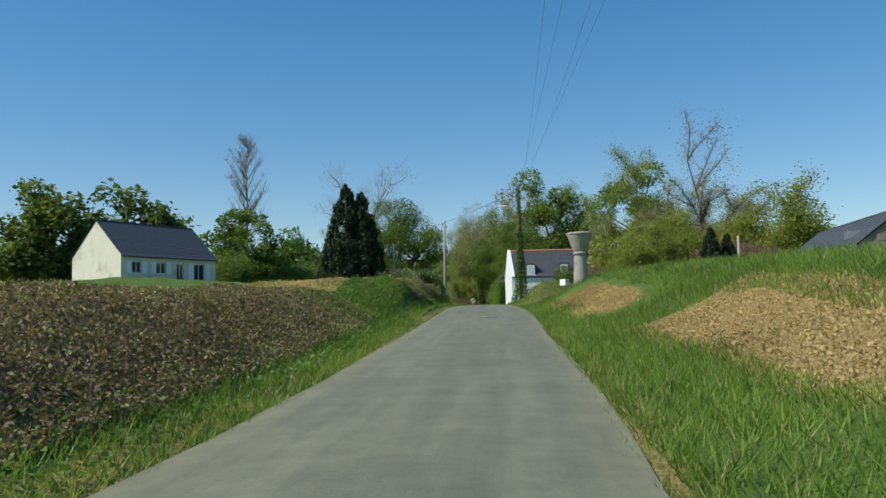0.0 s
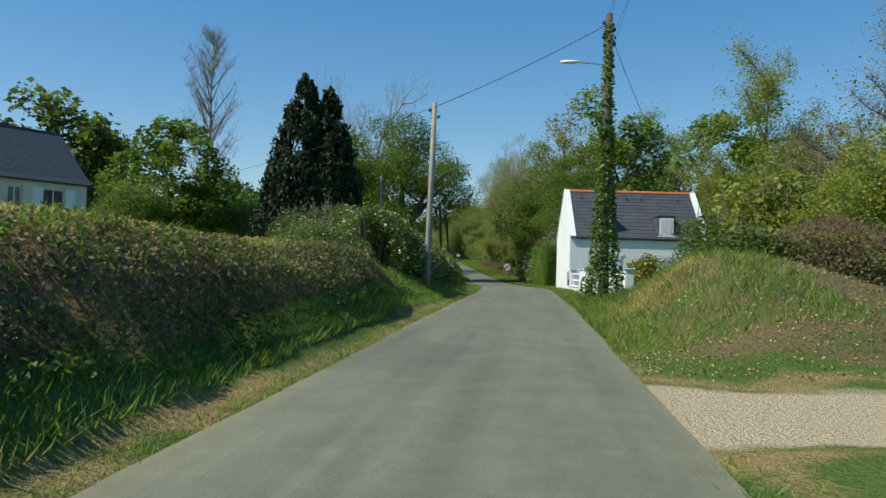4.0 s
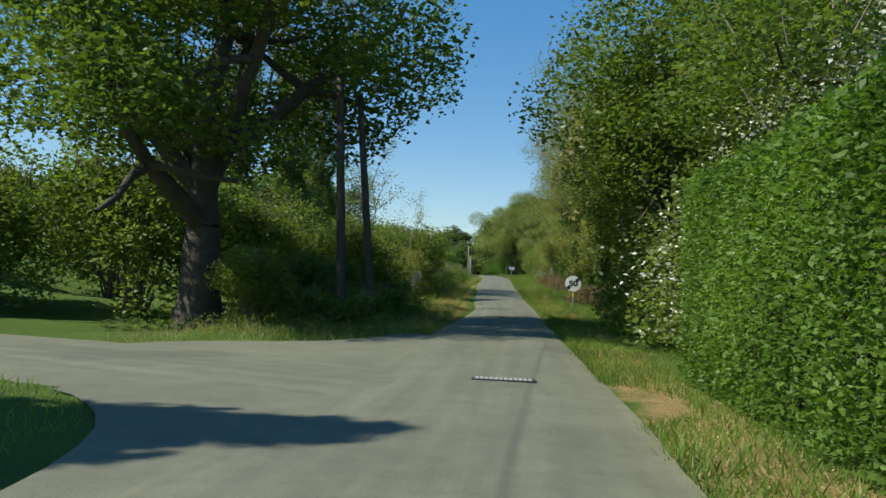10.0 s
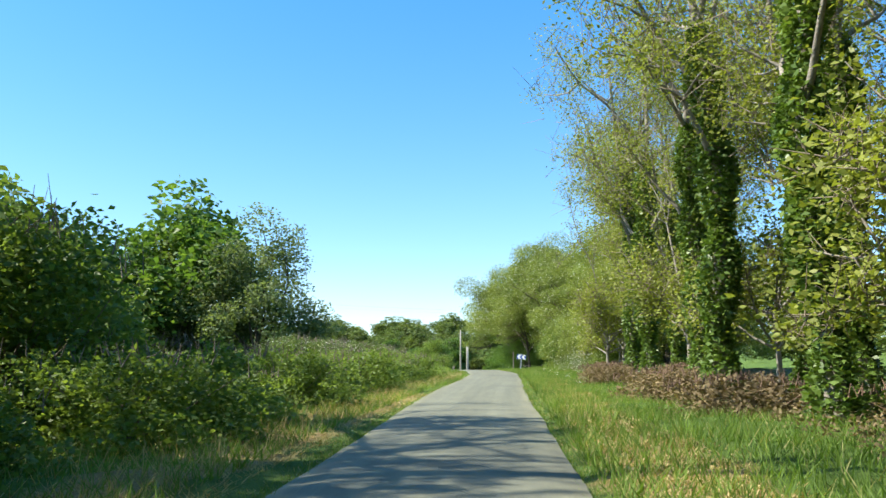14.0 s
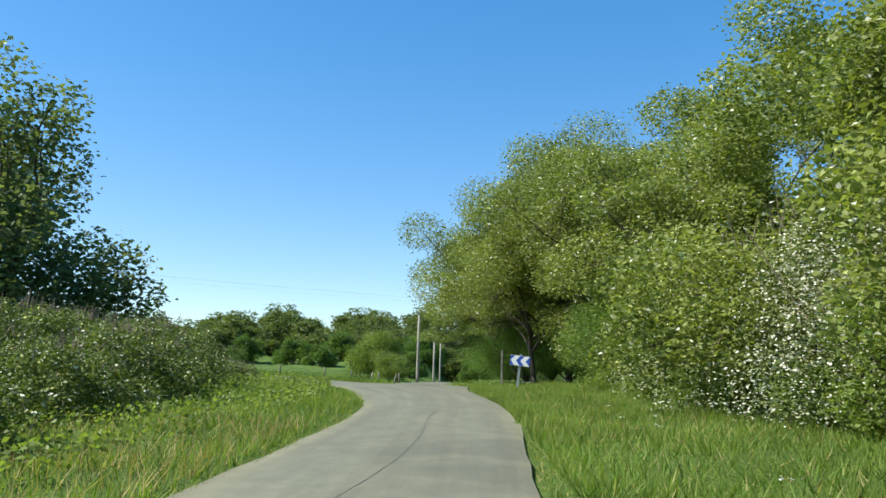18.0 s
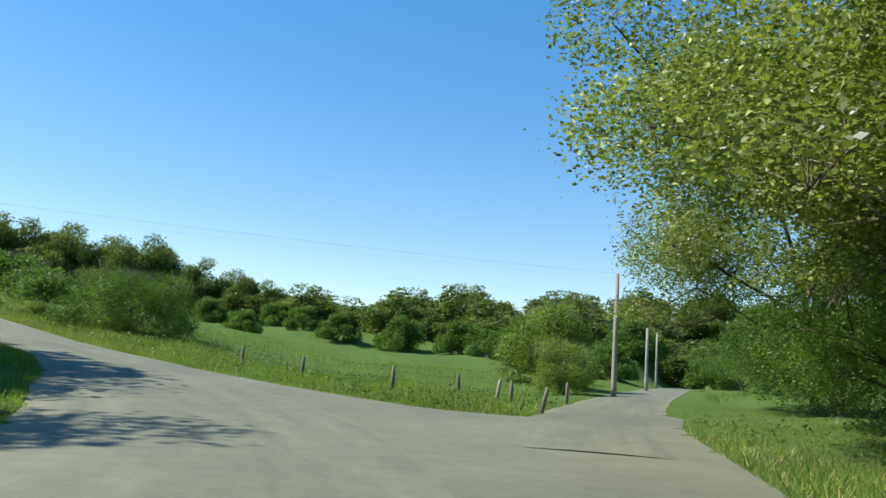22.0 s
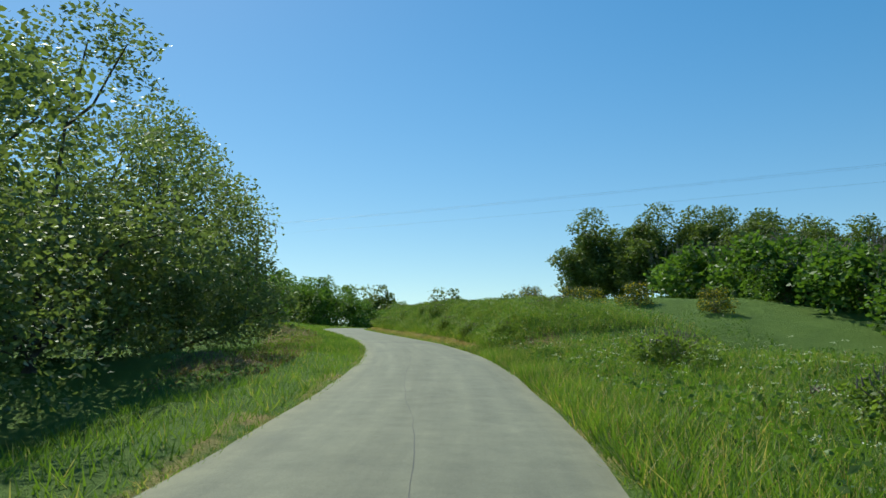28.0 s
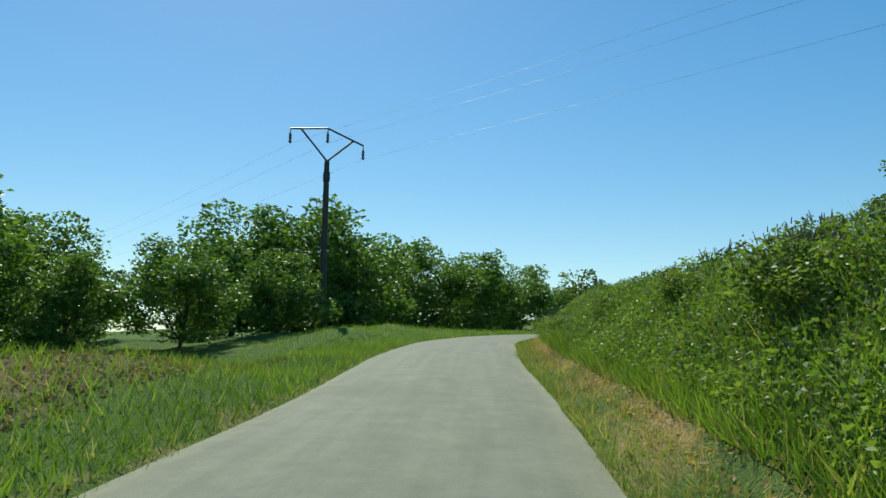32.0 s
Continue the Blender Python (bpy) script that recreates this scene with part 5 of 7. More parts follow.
# ---- left of the climbing lane ----
WEEP = broad_tree("roadside_willow", "broad roadside willow leafy to the ground", 8.0, 4.0, 0.6, GREYLEAF, 34000, 0.14, 51, BARK, 0.16, 0.0, 0.33, low=-0.08)
put(WEEP, [(-57, 197.6, 1.2, 200), (-61, 201.6, 0.85, 0), (-67.5, 202.4, 1.1, 70, 1.4), (-76, 204.4, 0.9, 150, 1.1), (-84, 205.0, 1.05, 220), (-90, 204.6, 0.95, 300), (-95.5, 205.2, 1.05, 20, 1.15), (-72, 196, 1.1, 30)], "roadside willows")
LEFTT = broad_tree("field_tree", "bushy green tree at the field's edge", 8.0, 4.2, 0.8, HEDGELEAF, 11000, 0.30, 52, clump=0.34, low=-0.05)
put(LEFTT, [(-106, 192, 0.9, 0), (-114, 190, 1.0, 60), (-121, 186, 1.15, 120), (-129, 183, 1.15, 170), (-112, 180, 1.2, 20), (-100, 186, 1.0, 222), (-142, 196, 0.95, 230), (-146, 200, 1.05, 290), (-150, 197, 1.0, 10), (-156, 200, 1.0, 45), (-163, 202, 1.0, 99), (-170, 205, 1.0, 150), (-178, 208, 0.95, 210), (-135, 190, 0.8, 33), (-131, 199, 0.55, 60), (-126.5, 197, 0.5, 160), (-136, 201, 0.5, 250), (-108, 197, 0.8, 200), (-117, 196, 0.85, 250), (-126, 192, 0.9, 290), (-188, 212, 0.75, 280), (-196, 218, 0.75, 300), (-140, 182, 0.9, 66)], "field trees")
put(GORSEB, [(*beside(s, o), 0.65, i * 60) for i, (s, o) in enumerate([(277, 7.2), (274, 8.4), (271, 10), (268, 12), (278, 11)])], "gorse on the bank")
FARM = shrub("bank_scrub", "green scrub on the bank top", 2.0, 2.4, HEDGELEAF, 4500, 0.18, 53, 80)
put(FARM, [(-88, 232, 1.4, 0), (-94, 233, 1.6, 60), (-100, 232, 1.7, 120), (-97.5, 231, 0.9, 260), (-106, 231, 1.7, 180), (-84, 230, 1.2, 300)], "scrub on the bank")


# ---- white house with dormers ----
def house_white():
    """Local axes: x along the ridge away from the lane, y away from the first stretch, z up from the floor."""
    ax = Vector((0.9895, 0.1445, 0))
    H = thing("white_house", "small white rendered house with slate roof and orange ridge", "house", Matrix.Translation((-0.62, 76.3, -0.42)) @ Matrix.Rotation(math.atan2(ax.y, ax.x), 4, 'Z'))
    D, L, EV, RG = 5.5, 7.4, 3.15, 5.8
    t = 0.3
    # gable walls (towards the lane and at the far end)
    for x0, nm in ((0, "lane"), (L - t, "far")):
        bm = prism([(0, 0), (D, 0), (D, EV), (D / 2, RG + 0.12), (0, EV)], -x0 - t, -x0)
        bmesh.ops.rotate(bm, verts=bm.verts, cent=(0, 0, 0), matrix=Matrix.Rotation(math.pi / 2, 3, 'Z'))
        part("gable_wall", bm, WHITE, H)
    # front wall with openings, back wall
    doors = [(1.4, 2.75, 0.05, 2.15), (4.6, 5.95, 0.05, 2.15)]
    xs = [t] + [v for d in doors for v in d[:2]] + [L - t]
    bm = bmesh.new()
    for a, b in zip(xs[::2], xs[1::2]):
        box(bm, a, 0.002, 0, b, t, EV)
    for a, b, z0, z1 in doors:
        box(bm, a, 0.002, z1, b, t, EV)
    part("front_wall", bm, WHITE, H)
    part("back_wall", boxed(t, D - t, 0, L - t, D - 0.002, EV), WHITE, H)
    part("plinth", boxed(-0.012, -0.012, -0.5, L + 0.012, D + 0.012, 0.17, bevel=0.006), CREAM, H, "dirt-splashed foot of the wall")
    for a, b, z0, z1 in doors:
        mid = (a + b) / 2
        for u0, u1 in ((a + 0.01, mid - 0.005), (mid + 0.005, b - 0.01)):
            sh = part("shutter", boxed(u0, -0.035, z0, u1, 0.02, z1, bevel=0.006), GREYPAINT, H, "pale grey-white shutter, closed")
            for hz in (z0 + 0.4, z1 - 0.2):
                part("hinge", boxed(u0 + 0.04, -0.05, hz - 0.02, u0 + 0.5, -0.036, hz + 0.02), DARKMETAL, sh, "dark iron strap hinge")
        part("lintel", boxed(a - 0.12, -0.03, z1 + 0.02, b + 0.12, 0.0, z1 + 0.16, bevel=0.01), WHITE, H)
    # roof slopes of slate courses
    pitch = math.atan2(RG - EV, D / 2)
    slope = math.hypot(RG - EV, D / 2)
    for side in (0, 1):
        rows = 13
        r = random.Random(5 + side)
        course = slope / rows
        if side == 0:
            slate_me = bpy.data.meshes.new("slate")
            one = boxed(0.003, 0, -0.006, 0.997, course + 0.05, 0.006)
            one.to_mesh(slate_me)
            one.free()
            slate_me.materials.append(ROOFSLATE)
        for i in range(rows):
            u0, u1 = slope * i / rows, slope * (i + 1) / rows + 0.05
            x = t * 0.9
            while x < L - t * 0.9 - 0.01:
                w = min(r.uniform(0.32, 0.38) * (0.5 if x < t and i % 2 else 1), L - t * 0.9 - x)
                n_ = 0.022 + r.uniform(0, 0.006)
                yy, zz = u0 * math.cos(pitch) - n_ * math.sin(pitch), EV + u0 * math.sin(pitch) + n_ * math.cos(pitch) + 0.08
                tilt = pitch - 0.06
                if side == 0:
                    m = Matrix.Translation((x, yy, zz)) @ Matrix.Rotation(tilt + r.uniform(-0.008, 0.008), 4, 'X') @ Matrix.Diagonal((w, 1, 1, 1))
                else:
                    m = Matrix.Translation((x + w, D - yy, zz)) @ Matrix.Rotation(math.pi, 4, 'Z') @ Matrix.Rotation(tilt, 4, 'X') @ Matrix.Diagonal((w, 1, 1, 1))
                part("slate", slate_me, ROOFSLATE, H, "", m)
                x += w
        y0, z0 = -0.10, EV - 0.09
        bm = bmesh.new()
        pts = [(y0, z0), (D / 2, RG - 0.02), (D / 2, RG + 0.06), (y0, z0 + 0.10)]
        for xx in (t * 0.9, L - t * 0.9):
            for (yy, zz) in pts:
                bm.verts.new((xx, yy if side == 0 else D - yy, zz))
        bm.verts.ensure_lookup_table()
        v = list(bm.verts)
        bm.faces.new(v[0:4]); bm.faces.new(v[4:8][::-1])
        for i in range(4):
            j = (i + 1) % 4
            bm.faces.new((v[i], v[j], v[4 + j], v[4 + i]))
        bmesh.ops.recalc_face_normals(bm, faces=bm.faces)
        part("roof_deck", bm, SLATE, H)
        gy_ = -0.14 if side == 0 else D + 0.04
        part("gutter", boxed(0.0, gy_, EV - 0.06, L, gy_ + 0.10, EV + 0.03, bevel=0.02), DARKMETAL, H, "dark zinc gutter")
    # white copings over the gables
    for x0 in (-0.02, L - t + 0.0):
        for side in (0, 1):
            bm = bmesh.new()
            pts = [(-0.12, EV - 0.1), (D / 2, RG + 0.05), (D / 2, RG + 0.20), (-0.12, EV + 0.08)]
            for xx in (x0, x0 + t + 0.02):
                for (yy, zz) in pts:
                    bm.verts.new((xx, yy if side == 0 else D - yy, zz))
            bm.verts.ensure_lookup_table()
            v = list(bm.verts)
            bm.faces.new(v[0:4]); bm.faces.new(v[4:8][::-1])
            for i in range(4):
                j = (i + 1) % 4
                bm.faces.new((v[i], v[j], v[4 + j], v[4 + i]))
            bmesh.ops.recalc_face_normals(bm, faces=bm.faces)
            part("gable_coping", bm, WHITE, H, "white rendered coping")
    # ridge tiles
    n = 18
    for i in range(n):
        a = t + (L - 2 * t) * i / n
        bm = bmesh.new()
        bmesh.ops.create_cone(bm, cap_ends=True, segments=10, radius1=0.13, radius2=0.115, depth=(L - 2 * t) / n + 0.03, matrix=Matrix.Translation((a + (L - 2 * t) / n / 2, D / 2, RG + 0.08)) @ Matrix.Rotation(math.pi / 2, 4, 'Y'))
        part("ridge_tile", bm, RIDGE, H)
    # dormer windows
    for x0 in (1.45, 4.7):
        w, z0, z1 = 0.92, EV + 0.14, EV + 1.24
        yf = (z0 - EV) / math.tan(pitch) + 0.02
        yb = (z1 - EV) / math.tan(pitch) + 0.35
        d = part("dormer", boxed(x0, yf, z0 - 0.1, x0 + w, yb, z1), SLATE, H, "slate-clad flat dormer")
        part("dormer_roof", boxed(x0 - 0.05, yf - 0.07, z1, x0 + w + 0.05, yb + 0.3, z1 + 0.06), SLATE, d)
        f = part("window_frame", boxed(x0 + 0.08, yf - 0.05, z0 + 0.05, x0 + w - 0.08, yf - 0.003, z1 - 0.08, bevel=0.01), PAINT, d, "white window frame")
        part("pane", boxed(x0 + 0.17, yf - 0.058, z0 + 0.14, x0 + w - 0.17, yf - 0.052, z1 - 0.17), CURTAIN, d, "pane with net curtain behind")
        part("sill", boxed(x0 - 0.02, yf - 0.14, z0 - 0.02, x0 + w + 0.02, yf + 0.02, z0 + 0.05, bevel=0.01), PAINT, d)
    for x0 in (0.9, 3.4, 4.2, 6.3):
        yy = D / 2 - 0.55
        part("roof_hook", boxed(x0, yy, RG - 0.42, x0 + 0.03, yy + 0.3, RG - 0.25), DARKMETAL, H)
    part("meter_box", boxed(-0.12, 0.02, 0.85, -0.001, 0.40, 1.30, bevel=0.015), GREYPAINT, H, "pale grey meter box on the gable")
    part("lower_box", boxed(-0.07, 0.12, 0.55, -0.001, 0.27, 0.82, bevel=0.01), DARKMETAL, H)
    # low annexe behind the gable's back corner
    bm = prism([(D, -0.4), (D + 3.2, -0.4), (D + 3.2, 2.35), (D, 3.2)], -3.6, -0.78)
    bmesh.ops.rotate(bm, verts=bm.verts, cent=(0, 0, 0), matrix=Matrix.Rotation(math.pi / 2, 3, 'Z'))
    an = part("annexe_wall", bm, WHITE, H, "white lean-to behind the house")
    bm = prism([(D - 0.05, 3.22), (D + 3.4, 2.31), (D + 3.4, 2.39), (D - 0.05, 3.3)], -3.7, -0.70)
    bmesh.ops.rotate(bm, verts=bm.verts, cent=(0, 0, 0), matrix=Matrix.Rotation(math.pi / 2, 3, 'Z'))
    part("annexe_roof", bm, SLATE, H, "low slate lean-to roof")
    for y0 in (D + 0.7, D + 1.4):
        part("slot_window", boxed(0.765, y0, 1.5, 0.79, y0 + 0.2, 1.9), DARKWOOD, an, "narrow brown slot window")
    return H


house_white()


def garden_wall():
    """Low white wall with posts, rails and a slatted gate, from the house corner along the verge."""
    a, b = Vector((-0.45, 75.4)), Vector((1.5, 61.6))
    d = (b - a).normalized()
    ang = math.degrees(math.atan2(d.y, d.x))
    W = thing("garden_wall", "low white rendered garden wall with posts and white rails", "wall", pose(a.x, a.y, -0.42, 0, 0, ang))
    L = (b - a).length
    posts = [(0.0, 0.3), (3.35, 0.36), (4.7, 0.36), (7.4, 0.30), (11.0, 0.36), (L - 0.42, 0.42)]
    for x, w in posts:
        part("post", boxed(x, -0.15, -0.4, x + w, 0.15, 1.36, bevel=0.012), WHITE, W, "white rendered post")
        part("cap", boxed(x - 0.05, -0.20, 1.36, x + w + 0.05, 0.20, 1.43, bevel=0.015), WHITE, W)
    part("panel", boxed(3.712, -0.14, -0.4, 4.698, 0.14, 1.30, bevel=0.01), WHITE, W, "full-height white panel beside the gate")
    for i in (0, 3, 4):
        x0, x1 = posts[i][0] + posts[i][1] + 0.002, posts[i + 1][0] - 0.002
        part("low_wall", boxed(x0, -0.12, -0.4, x1, 0.12, 0.52), WHITE, W)
        part("coping", boxed(x0, -0.17, 0.52, x1, 0.17, 0.58, bevel=0.012), WHITE, W)
        for z in (0.78, 1.10):
            part("rail", boxed(x0, -0.05, z, x1, 0.05, z + 0.11, bevel=0.03), PAINT, W, "white painted rail")
    g = thing("garden_gate", "white painted slatted garden gate, closed", "gate", pose(a.x + d.x * 5.1, a.y + d.y * 5.1, -0.42, 0, 0, ang))
    gw = 2.26
    for z in (0.12, 0.42, 1.14):
        part("gate_rail", boxed(0, -0.03, z, gw, 0.03, z + 0.09, bevel=0.01), PAINT, g)
    for x in (0.0, 1.08, gw - 0.09):
        part("stile", boxed(x, -0.034, 0.06, x + 0.09, 0.034, 1.28, bevel=0.01), PAINT, g)
    for i in range(17):
        x = 0.1 + i * (gw - 0.26) / 16
        part("slat", boxed(x, -0.05, 0.50, x + 0.06, -0.036, 1.22), PAINT, g)
    return W


garden_wall()


def bungalow():
    a, b = Vector((-37.2, 70.6, 0)), Vector((-32.2, 81.0, 0))
    d = (b - a).normalized()
    B = thing("bungalow", "cream rendered bungalow with grey slate roof", "house", Matrix.Translation((a.x, a.y, 3.1)) @ Matrix.Rotation(math.atan2(d.y, d.x), 4, 'Z'))
    L, D, EV, RG, t = 11.6, 7.6, 2.75, 6.2, 0.3
    for x0 in (0, L - t):
        bm = prism([(0, -0.6), (D, -0.6), (D, EV), (D / 2, RG), (0, EV)], -x0 - t, -x0)
        bmesh.ops.rotate(bm, verts=bm.verts, cent=(0, 0, 0), matrix=Matrix.Rotation(math.pi / 2, 3, 'Z'))
        part("gable_wall", bm, CREAM, B)
    opens = [(1.2, 2.3, 0.95, 2.15, 1), (4.0, 5.2, 0.95, 2.15, 1), (6.5, 7.4, 0.05, 2.15, 0), (8.7, 10.1, 0.05, 2.15, 1)]
    bm = bmesh.new()
    x = t
    for x0, x1, z0, z1, _ in opens:
        box(bm, x, 0.002, -0.6, x0, t, EV)
        box(bm, x0, 0.002, z1, x1, t, EV)
        box(bm, x0, 0.002, -0.6, x1, t, z0)
        x = x1
    box(bm, x, 0.002, -0.6, L - t, t, EV)
    part("front_wall", bm, CREAM, B)
    part("back_wall", boxed(t, D - t, -0.6, L - t, D, EV), CREAM, B)
    for x0, x1, z0, z1, sh in opens:
        w = part("window" if sh else "door", boxed(x0 + 0.01, 0.12, z0 + 0.01, x1 - 0.01, 0.2, z1 - 0.01, bevel=0.01), PAINT, B, "white frame")
        mid = (x0 + x1) / 2
        for u0, u1 in ((x0 + 0.08, mid - 0.04), (mid + 0.04, x1 - 0.08)):
            part("pane", boxed(u0, 0.112, z0 + 0.1, u1, 0.119, z1 - 0.1), GLASS, w)
        part("sill", boxed(x0 - 0.06, -0.06, z0 - 0.07, x1 + 0.06, 0.1, z0 - 0.01), CREAM, B)
        if sh:
            half = (x1 - x0) / 2
            part("shutter", boxed(x0 - half, -0.04, z0, x0 - 0.02, 0.0, z1, bevel=0.008), PAINT, B, "white shutter, open")
            part("shutter", boxed(x1 + 0.02, -0.04, z0, x1 + half, 0.0, z1, bevel=0.008), PAINT, B, "white shutter, open")
    pitch, slope = math.atan2(RG - EV, D / 2), math.hypot(RG - EV, D / 2)
    for side in (0, 1):
        rows = 22
        for i in range(rows):
            bm = bmesh.new()
            u0, u1 = slope * i / rows - 0.35 * (i == 0), slope * (i + 1) / rows
            vs = []
            for xx, u, nn in ((-0.12, u0, 0.10), (L + 0.12, u0, 0.10), (L + 0.12, u1, 0.085), (-0.12, u1, 0.085), (-0.12, u0, -0.02), (L + 0.12, u0, -0.02)):
                yy, zz = u * math.cos(pitch) - nn * math.sin(pitch), EV + u * math.sin(pitch) + nn * math.cos(pitch)
                vs.append(bm.verts.new((xx, yy if side == 0 else D - yy, zz)))
            bm.faces.new(vs[:4])
            bm.faces.new((vs[0], vs[1], vs[5], vs[4]))
            bmesh.ops.recalc_face_normals(bm, faces=bm.faces)
            part("slate_course", bm, SLATE, B)
    part("ridge", boxed(-0.12, D / 2 - 0.12, RG + 0.02, L + 0.12, D / 2 + 0.12, RG + 0.16, bevel=0.04), SLATE, B)
    return B


bungalow()


def stone_barn():
    B = thing("stone_barn", "old stone barn with dark slate roof", "barn", pose(17.5, 42, 0.6, 0, 0, -3))
    W, L, EV, RG = 5.2, 14, 1.5, 3.5
    for y0 in (0, L - 0.45):
        bm = prism([(0, -0.5), (W, -0.5), (W, EV), (W / 2, RG), (0, EV)], y0, y0 + 0.45)
        part("gable_wall", bm, STONE, B)
    r = random.Random(3)
    for i in range(7):
        x = 0.25
        z = i * 0.42 - 0.2
        while x < W - 0.6:
            w = r.uniform(0.3, 0.6)
            top = EV + (RG - EV) * (1 - abs(x + w / 2 - W / 2) / (W / 2))
            if z + 0.4 < top - 0.1:
                part("stone", boxed(x + 0.012, -0.035 - r.uniform(0, 0.03), z + 0.01, x + w - 0.012, 0.02, z + 0.39, bevel=0.02), STONE, B)
            x += w
    for x0 in (0, W - 0.45):
        part("side_wall", boxed(x0, 0.45, -0.5, x0 + 0.45, L - 0.45, EV), STONE, B)
    part("hatch", boxed(W / 2 - 0.45, -0.09, 0.9, W / 2 + 0.45, -0.03, 1.9, bevel=0.01), DARKWOOD, B, "dark wooden hatch")
    pitch, slope = math.atan2(RG - EV, W / 2), math.hypot(RG - EV, W / 2)
    for side in (0, 1):
        rows = 14
        for i in range(rows):
            bm = bmesh.new()
            u0, u1 = slope * i / rows - 0.2 * (i == 0), slope * (i + 1) / rows
            vs = []
            for yy, u, nn in ((-0.15, u0, 0.10), (L + 0.15, u0, 0.10), (L + 0.15, u1, 0.085), (-0.15, u1, 0.085), (-0.15, u0, 0.0), (L + 0.15, u0, 0.0)):
                xx, zz = u * math.cos(pitch) - nn * math.sin(pitch), EV + u * math.sin(pitch) + nn * math.cos(pitch)
                vs.append(bm.verts.new((xx if side == 0 else W - xx, yy, zz)))
            bm.faces.new(vs[:4])
            bm.faces.new((vs[0], vs[1], vs[5], vs[4]))
            bmesh.ops.recalc_face_normals(bm, faces=bm.faces)
            part("slate_course", bm, SLATE, B)
    part("skylight", boxed(0.75, 2.6, EV + 0.75, 1.35, 3.3, EV + 1.2), METAL, B).rotation_euler = (0, 0, 0)
    part("ridge", boxed(W / 2 - 0.1, -0.15, RG + 0.02, W / 2 + 0.1, L + 0.15, RG + 0.14, bevel=0.03), SLATE, B)


stone_barn()


# ---- column, letterbox ----
def column():
    C = thing("concrete_column", "old flared concrete column, mossy and stained, on the bank", "column", pose(3.35, 36.0, zat(3.35, 36.0) - 0.1))
    part("shaft", lathe([(0.34, -0.4), (0.33, 0.3), (0.27, 1.25), (0.265, 1.33)], 20), CONCRETE, C)
    part("collar", lathe([(0.27, 1.332), (0.325, 1.36), (0.325, 1.44), (0.30, 1.468)], 20), CONCRETE, C)
    part("bowl", lathe([(0.28, 1.47), (0.31, 1.56), (0.42, 1.85), (0.54, 2.16), (0.57, 2.24)], 20), CONCRETE, C)
    part("rim", lathe([(0.585, 2.242), (0.61, 2.27), (0.60, 2.33), (0.52, 2.36)], 20), CONCRETE, C)


column()


def letterbox():
    x, y = 2.66, 37.3
    z = zat(x, y)
    B = thing("letterbox", "white letterbox with a grey side on a short post", "letterbox", pose(x, y, z, 0, 0, 38))
    h = 0.69 - z
    part("box", boxed(-0.13, -0.2, h - 0.15, 0.13, 0.2, h + 0.15, bevel=0.015), PAINT, B)
    part("side_panel", boxed(0.132, -0.19, h - 0.14, 0.137, 0.19, h + 0.14), GREYPAINT, B, "grey side panel")
    part("flap", boxed(-0.1, -0.212, h + 0.02, 0.1, -0.202, h + 0.08), METAL, B)
    part("post", boxed(-0.03, -0.03, -0.2, 0.03, 0.03, h - 0.15), POSTWOOD, B)


letterbox()


# ---- poles, lamp, wires ----
def pole(name, label, x, y, height, mat, r0=0.13, r1=0.085, lean=(0, 0), group="utility poles"):
    P = thing(name, label, "pole", pose(x, y, zat(x, y) - 0.3, lean[0], lean[1], 0), group=group)
    part("shaft", lathe([(r0, 0), (r0 * 0.97, 1), ((r0 + r1) / 2, height * 0.55), (r1, height + 0.3)], 12), mat, P)
    return P


def insulators(P, h, n=2):
    for i in range(n):
        z = h - 0.12 - 0.22 * i
        part("insulator", lathe([(0.02, z), (0.05, z + 0.02), (0.055, z + 0.07), (0.03, z + 0.10)], 8, (0.16 if i % 2 else -0.16, 0)), DARKMETAL, P)
        part("bracket", boxed(-0.17, -0.012, z - 0.02, 0.17, 0.012, z), DARKMETAL, P)


LX, LY = 0.44, 57.2
lamp_pole = pole("lamp_pole", "tarred wooden pole wrapped in ivy with a street lamp arm", LX, LY, 8.6, DARKWOOD, 0.15, 0.10)
insulators(lamp_pole, 8.7, 4)
v, f = tubes([(0, 0, 7.35, -0.9, -0.1, 7.42, 0.025, 0.02)], 6)
part("arm", mesh_np("arm", v, f, METAL), METAL, lamp_pole)
part("lamp_head", lathe([(0.03, -0.28), (0.085, -0.2), (0.10, 0.1), (0.05, 0.3), (0.02, 0.33)], 10), PAINT, lamp_pole, "white street lamp head", Matrix.Translation((-1.15, -0.13, 7.42)) @ Matrix.Rotation(math.pi / 2, 4, 'Y') @ Matrix.Diagonal((0.6, 1, 1, 1)))
r_ = np.random.default_rng(61)
k_ = 5200
h_ = r_.uniform(0, 1, k_) ** 1.25 * 8.3
a_ = r_.uniform(0, 2 * math.pi, k_)
w_ = 0.12 + (0.22 * (1 - h_ / 9) + 0.5 * np.exp(-h_ / 1.3)) * r_.uniform(0.3, 1, k_)
w_ = np.where(h_ > 5.2, 0.09 + 0.09 * r_.uniform(0, 1, k_), w_)
keep_ = (h_ < 5.2) | (r_.uniform(0, 1, k_) < 0.35)
v, f = leaves(np.stack([np.cos(a_) * w_, np.sin(a_) * w_, h_ + 0.3], 1)[keep_], 0.13, r_)
part("ivy", mesh_np("ivy", v, f, IVYLEAF), IVYLEAF, lamp_pole, "dark green ivy climbing the pole")

